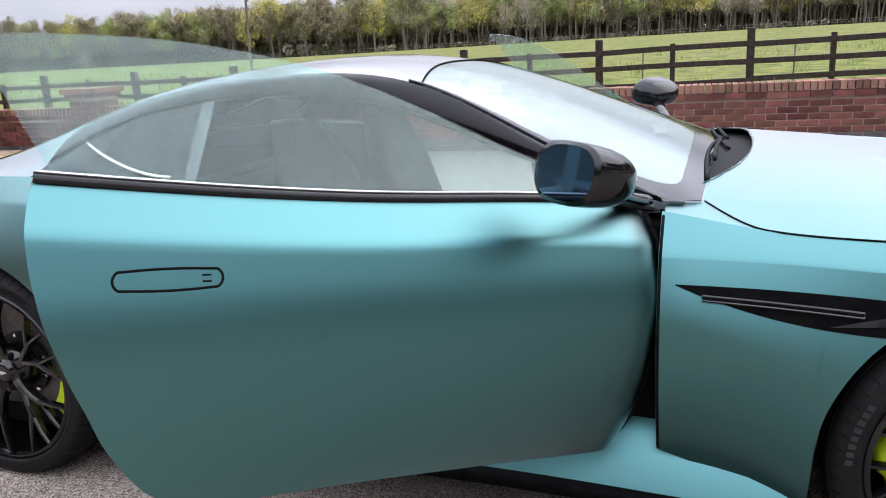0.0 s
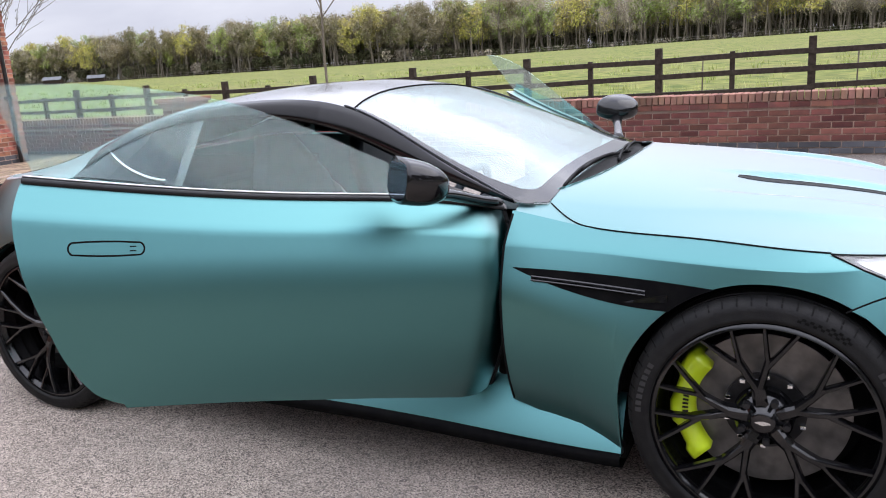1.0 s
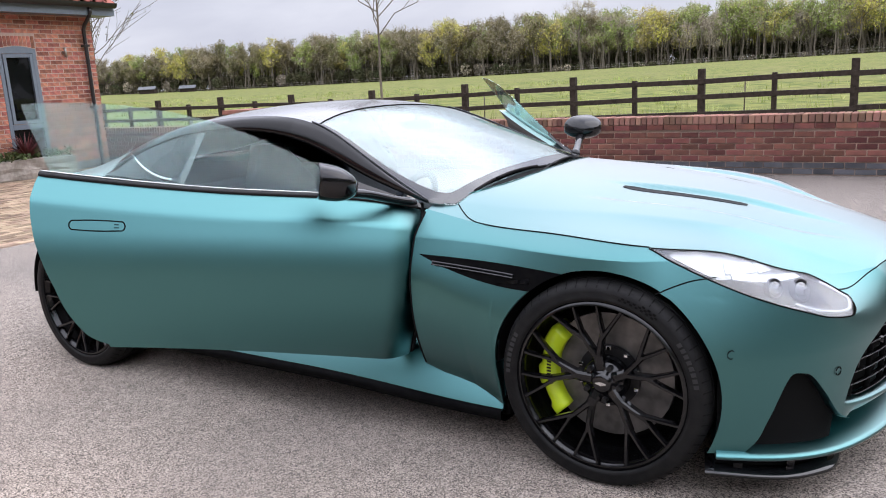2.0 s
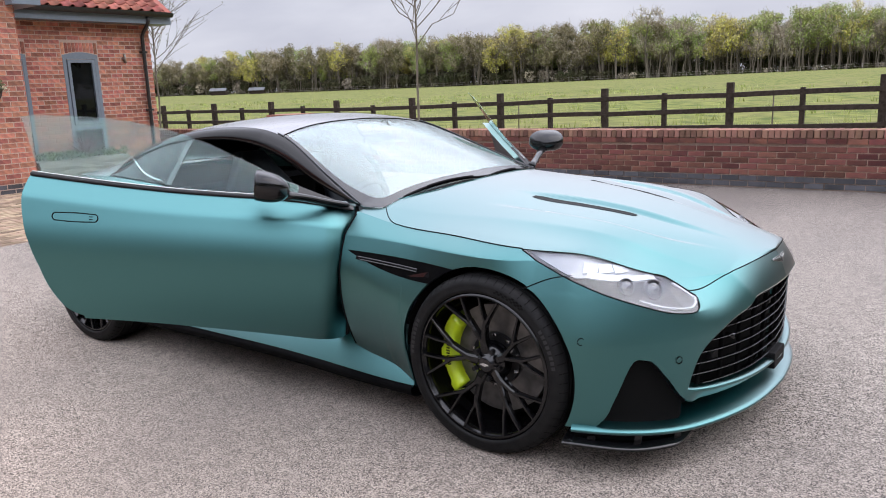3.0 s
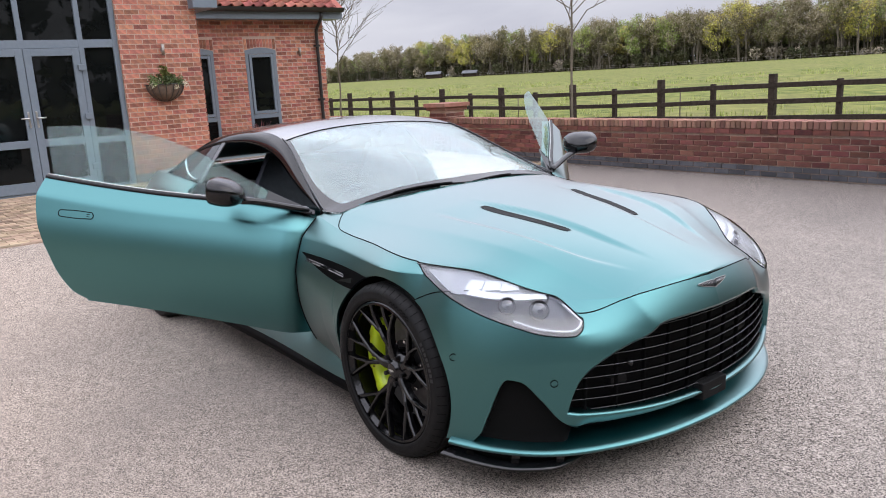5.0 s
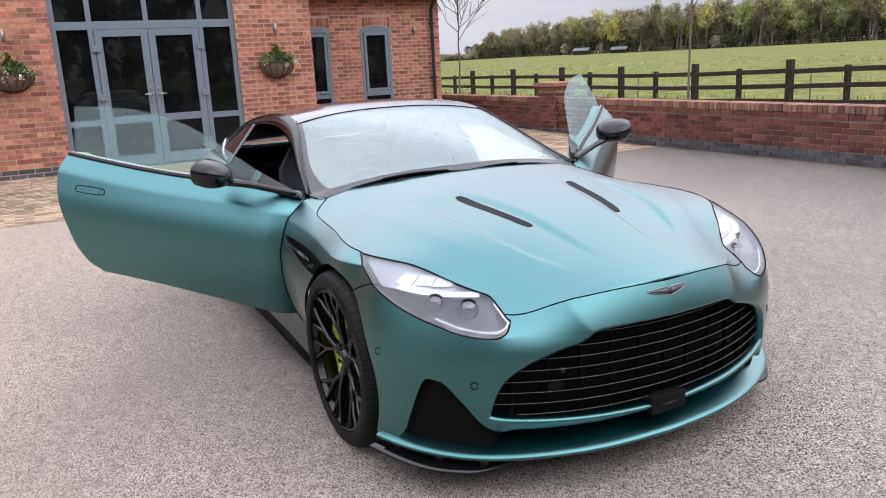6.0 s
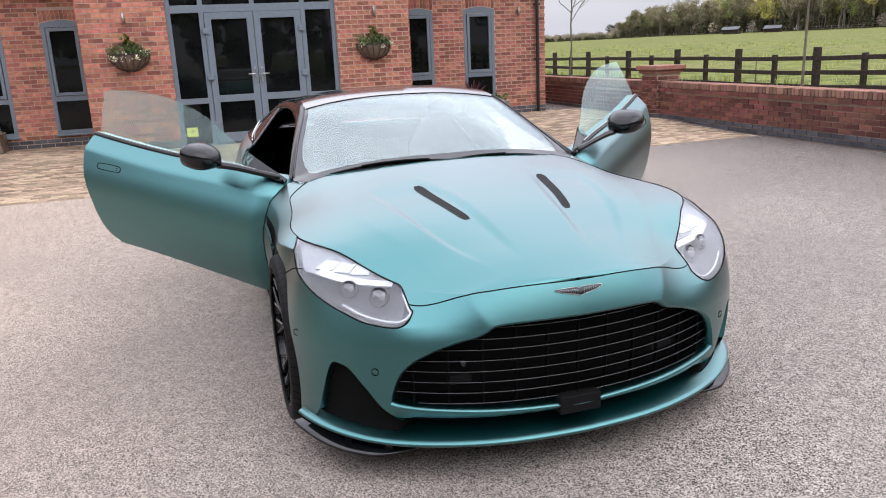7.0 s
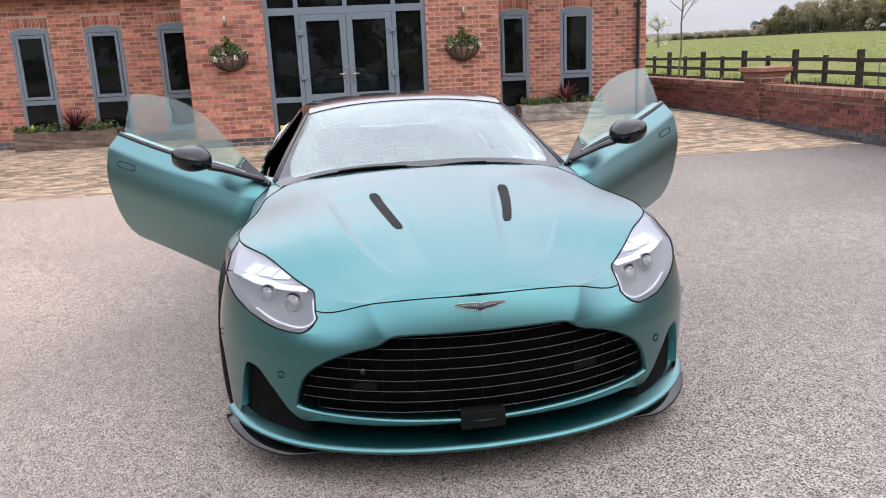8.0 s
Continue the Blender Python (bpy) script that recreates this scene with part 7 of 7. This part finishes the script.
def door(s):
    n, m = 60, 50
    d = None
    u = np.linspace(0, 1, n)[None, :]
    t = np.linspace(0, 1, m)[:, None]
    # rows from belt to bottom; the bottom edge falls towards the front
    zt0, zb0 = 0.955, 0.365
    zr = zt0 + (zb0 - zt0) * t
    xr = door_rear(zr)
    xs = 0.655 + (xr - 0.655) * u ** 1.35
    top, low = crown_z(a_at_x(xs)), door_low(xs)
    z = top + (low - top) * t
    p = body(a_at_x(xs), z, s)
    p[..., 1] -= s * (0.012 * np.clip((xs - 0.40) / 0.255, 0, 1) ** 2 + 0.076 * np.clip((xs - 0.515) / 0.14, 0, 1) ** 2)
    d = sheet("door", p, PAINT, car, "satin teal door swung wide open", away=(0.5, 0, 0.3))
    d.matrix_basis = OPEN if s < 0 else MIRRORED @ OPEN @ MIRRORED
    # inner skin and edge faces
    q = p.copy()
    q[..., 1] -= s * 0.07
    inner = sheet("door_card", q, LEATHER, d, "dark leather door card", flip=s > 0)
    ring_ids = [(0, j) for j in range(n)] + [(i, n - 1) for i in range(1, m)] + [(m - 1, j) for j in range(n - 2, -1, -1)] + [(i, 0) for i in range(m - 2, 0, -1)]
    outer = np.array([p[i] for i in ring_ids])
    innr = np.array([q[i] for i in ring_ids])
    rows = np.array([outer, outer + (innr - outer) * 0.5, innr])
    f = grid_faces(3, len(ring_ids), flip=s > 0, close=True)
    edge = mesh_of("door_edge", rows.reshape(-1, 3), f, [PAINT, SATIN_BLACK], False)
    front = n + m + n - 3
    edge.polygons.foreach_set("material_index", [int(k % len(ring_ids) >= front) for k in range(len(f))])
    child("door_edge", edge, d)
    # black rubber seal down the leading edge
    tube("door_seal", p[:, 0] + np.array([0.006, -s * 0.004, 0]), 0.009, MATT_BLACK, d, "black rubber door seal", 8)
    # black belt strip
    xs = np.linspace(0.63, -0.672, 60)
    c = crown(a_at_x(xs), s)
    rows = [c + np.array([0, s * o, zz]) for o, zz in ((0.006, -0.003), (0.008, 0.002), (0.005, 0.009), (-0.012, 0.010), (-0.02, 0.0))]
    sheet("belt_strip", np.array(rows), SATIN_BLACK, d, "black belt strip", flip=s > 0)
    tube("belt_trim", c[8:] + np.array([0, -s * 0.014, 0.012]), 0.0035, STEEL, d, "thin bright belt trim", 6)
    # glass
    xs = np.linspace(0.40, -0.772, 60)
    gt = np.stack([xs, glass_y(xs), glass_z(xs)], -1)
    base = crown(a_at_x(np.maximum(xs, -0.640)))
    base[:, 1] -= 0.015
    gt[:, 2] = np.maximum(gt[:, 2] - 0.004, base[:, 2] + 0.002)
    k = np.linspace(0, 1, 14)[:, None, None]
    g = base[None] + (gt - base)[None] * k
    g[..., 0] = np.where(xs[None] < -0.64, -0.642 + (xs[None] + 0.642) * k[..., 0] ** 1.0, g[..., 0])
    g[..., 1] += 0.005 * np.sin(np.pi * k[..., 0])
    gl = sheet("window_glass", g * [1, s, 1], DOOR_GLASS, d, "clear frameless door glass, wound up", away=(0, 0, 1.0), thick=0.003)
    gl.visible_shadow = False
    # triangular sail panel at the front of the window
    xs = np.linspace(0.645, 0.36, 14)
    top2 = np.stack([xs, s * (glass_y(xs) - 0.004), glass_z(xs) - 0.006], -1)
    b2 = crown(a_at_x(xs), s) - [0, s * 0.010, 0]
    top2[:, 2] = np.maximum(top2[:, 2], b2[:, 2] + 0.003)
    sheet("sail_panel", np.array([b2 + (top2 - b2) * kk for kk in np.linspace(0, 1, 5)]), GLOSS_BLACK, d, "gloss black mirror sail", away=(0, 0, 1.0), thick=0.012)
    # flush handle: a rounded slot with a marked tab
    t = np.linspace(0, 2 * np.pi, 48, endpoint=False)
    hx = -0.478 + np.clip(0.104 * np.cos(t) * 1.35, -0.088, 0.088)
    hz = 0.812 + 0.017 * np.sign(np.sin(t)) * np.abs(np.sin(t)) ** 0.75
    hx = np.where(np.abs(np.cos(t)) > 0.6, -0.478 + np.sign(np.cos(t)) * (0.068 + 0.019 * np.sqrt(np.clip(1 - ((hz - 0.812) / 0.017) ** 2, 0, 1))), -0.478 + 0.068 * np.cos(t) / 0.6)
    line = body(a_at_x(hx), hz, s, 0.001)
    h = tube("door_handle", line, 0.0022, VOID_BLACK, d, "flush door handle outlined in black", 6, closed=True)
    for dz in (-0.006, 0.004):
        xx = np.linspace(-0.425, -0.410, 5)
        tube("handle_mark", body(a_at_x(xx), 0.813 + dz, s, 0.001), 0.0016, VOID_BLACK, h, "", 5)
    # door mirror on its arm
    c = np.array([0.300, 0.985, 1.012])
    rings = []
    for k in np.linspace(0, 1, 16):
        xk = -0.060 + 0.135 * k
        rr = 1.0 if k == 0 else math.sqrt(max(0.02, 1 - (max(0, k - 0.12) / 0.9) ** 2.4))
        tt = np.linspace(0, 2 * np.pi, 32, endpoint=False)
        yy = 0.106 * rr * np.sign(np.cos(tt)) * np.abs(np.cos(tt)) ** 0.75 + 0.012 * k
        zz = 0.063 * rr * np.sign(np.sin(tt)) * np.abs(np.sin(tt)) ** 0.75 - 0.012 * k + 0.012 * np.cos(tt) * rr
        rings.append(np.stack([c[0] + xk + 0 * tt, s * (c[1] + yy), c[2] + zz], -1))
    mi = loft("door_mirror", rings, MIRROR_CAP, d, "gloss black door mirror on a slim arm")
    tt = np.linspace(0, 2 * np.pi, 32, endpoint=False)
    v = np.stack([np.full(32, c[0] - 0.0615), s * (c[1] + 0.095 * np.sign(np.cos(tt)) * np.abs(np.cos(tt)) ** 0.75), c[2] + 0.055 * np.sign(np.sin(tt)) * np.abs(np.sin(tt)) ** 0.75 + 0.012 * np.cos(tt)], -1)
    child("mirror_glass", mesh_of("mirror_glass", v, [tuple(range(32))] if s > 0 else [tuple(range(32))[::-1]], MIRROR, False), mi, "bluish mirror glass")
    k = np.linspace(0, 1, 12)
    p0, p1 = np.array([0.600, 0.795, 0.918]), np.array([0.335, 0.945, 0.968])
    ln = p0 + (p1 - p0) * k[:, None] + np.array([0, 0, 0.016]) * (np.sin(np.pi * k) * (k - 0.35))[:, None]
    tq = np.linspace(0, 2 * np.pi, 16, endpoint=False)
    wide = 0.034 - 0.012 * np.sin(np.pi * k) + 0.010 * k
    thin = 0.013 + 0.006 * k + 0.004 * (1 - k) ** 3
    side_way = np.array([0.49, 0.87, 0.0])
    rings = [[(q + side_way * (w * math.cos(u) - 0.0) * 0.45 + np.array([1.0, 0, 0]) * w * math.cos(u) * 0.6 + np.array([0, 0, h * math.sin(u)])) * [1, s, 1] for u in tq] for q, w, h in zip(ln, wide, thin)]
    loft("mirror_arm", np.array(rings), MIRROR_CAP, mi)
    return d


# ---- cabin ----
def cabin():
    block("floor_pan", (-1.9, -0.86, 0.13), (1.02, 0.86, 0.2), VOID_BLACK, car, "black underbody", 0.02)
    block("engine_bay", (1.02, -0.52, 0.14), (1.96, 0.52, 0.55), VOID_BLACK, car, "", 0.05)
    block("rear_tub", (-2.2, -0.60, 0.2), (-1.0, 0.60, 0.9), VOID_BLACK, car, "", 0.05)
    for q in (1, -1):
        block("hinge_pillar", (0.585, min(q * 0.66, q * 0.80), 0.28), (0.664, max(q * 0.66, q * 0.80), 0.86), VOID_BLACK, car, "", 0.01)
    block("bulkhead", (0.98, -0.80, 0.2), (1.02, 0.80, 0.80), VOID_BLACK, car)
    xs = np.linspace(0, 1, 14)
    y = np.linspace(-0.74, 0.74, 31)
    rows = []
    for x, z in ((0.96, 0.86), (0.80, 0.905), (0.60, 0.905), (0.45, 0.885), (0.40, 0.83), (0.44, 0.66), (0.60, 0.55)):
        rows.append(np.stack([x - 0.06 * (y / 0.74) ** 2, y, z - 0.02 * (y / 0.74) ** 4 + 0 * y], -1))
    sheet("dashboard", np.array(rows), LEATHER, car, "dark leather dashboard", flip=True)
    for yy in (-0.37, 0.37):
        rings = []
        for z, x0, x1, w in ((0.22, -0.42, 0.12, 0.24), (0.40, -0.45, 0.14, 0.26), (0.46, -0.44, 0.12, 0.25)):
            rings.append([(x0, yy - w, z), (x1, yy - w, z), (x1, yy + w, z), (x0, yy + w, z)])
        seat = loft("seat", rings, LEATHER, car, "dark leather sports seat")
        rings = []
        for k in np.linspace(0, 1, 12):
            z = 0.40 + 0.70 * k
            xc = -0.36 - 0.22 * k
            w = 0.25 * (1 - 0.10 * k - 0.58 * max(0, k - 0.72) / 0.28)
            d = 0.075 - 0.03 * k
            tt = np.linspace(0, 2 * np.pi, 24, endpoint=False)
            px = xc + d * np.sign(np.cos(tt)) * np.abs(np.cos(tt)) ** 0.6 + 0.05 * (np.abs(np.sin(tt)) ** 3)
            py = yy + w * np.sign(np.sin(tt)) * np.abs(np.sin(tt)) ** 0.6
            rings.append(np.stack([px, py, np.full(24, z)], -1))
        loft("backrest", rings, LEATHER, seat)
    t = np.linspace(0, 2 * np.pi, 40, endpoint=False)
    c = np.array([0.30, -0.37, 0.80])
    ln = c + 0.18 * (np.cos(t)[:, None] * np.array([0, 1.0, 0]) + np.sin(t)[:, None] * np.array([0.40, 0, 0.92]))
    sw = tube("steering_wheel", ln, 0.016, LEATHER, car, "dark steering wheel", 10, closed=True)
    for ang in (0, math.pi, -math.pi / 2):
        e = c + 0.17 * (math.cos(ang) * np.array([0, 1.0, 0]) + math.sin(ang) * np.array([0.40, 0, 0.92]))
        tube("steering_spoke", np.array([c + [0.03, 0, 0], e]), 0.014, SATIN_BLACK, sw, "", 8)
    block("centre_console", (-0.5, -0.11, 0.2), (0.5, 0.11, 0.58), LEATHER, car, "", 0.03)
    block("rear_shelf", (-1.9, -0.55, 0.86), (-0.98, 0.55, 0.90), LEATHER, car, "", 0.01)
    block("interior_mirror", (0.10, -0.12, 1.13), (0.12, 0.12, 1.185), SATIN_BLACK, car, "black interior mirror", 0.01)


front_bumper()
splitter()
grille()
bonnet()
for side in (1.0, -1.0):
    front_wing(side)
    rear_quarter(side)
    sill(side)
    headlamp(side)
    door(side)
    for hub in (HUB_X, -HUB_X):
        wheel(hub, side)
roof_and_screens()
cabin()
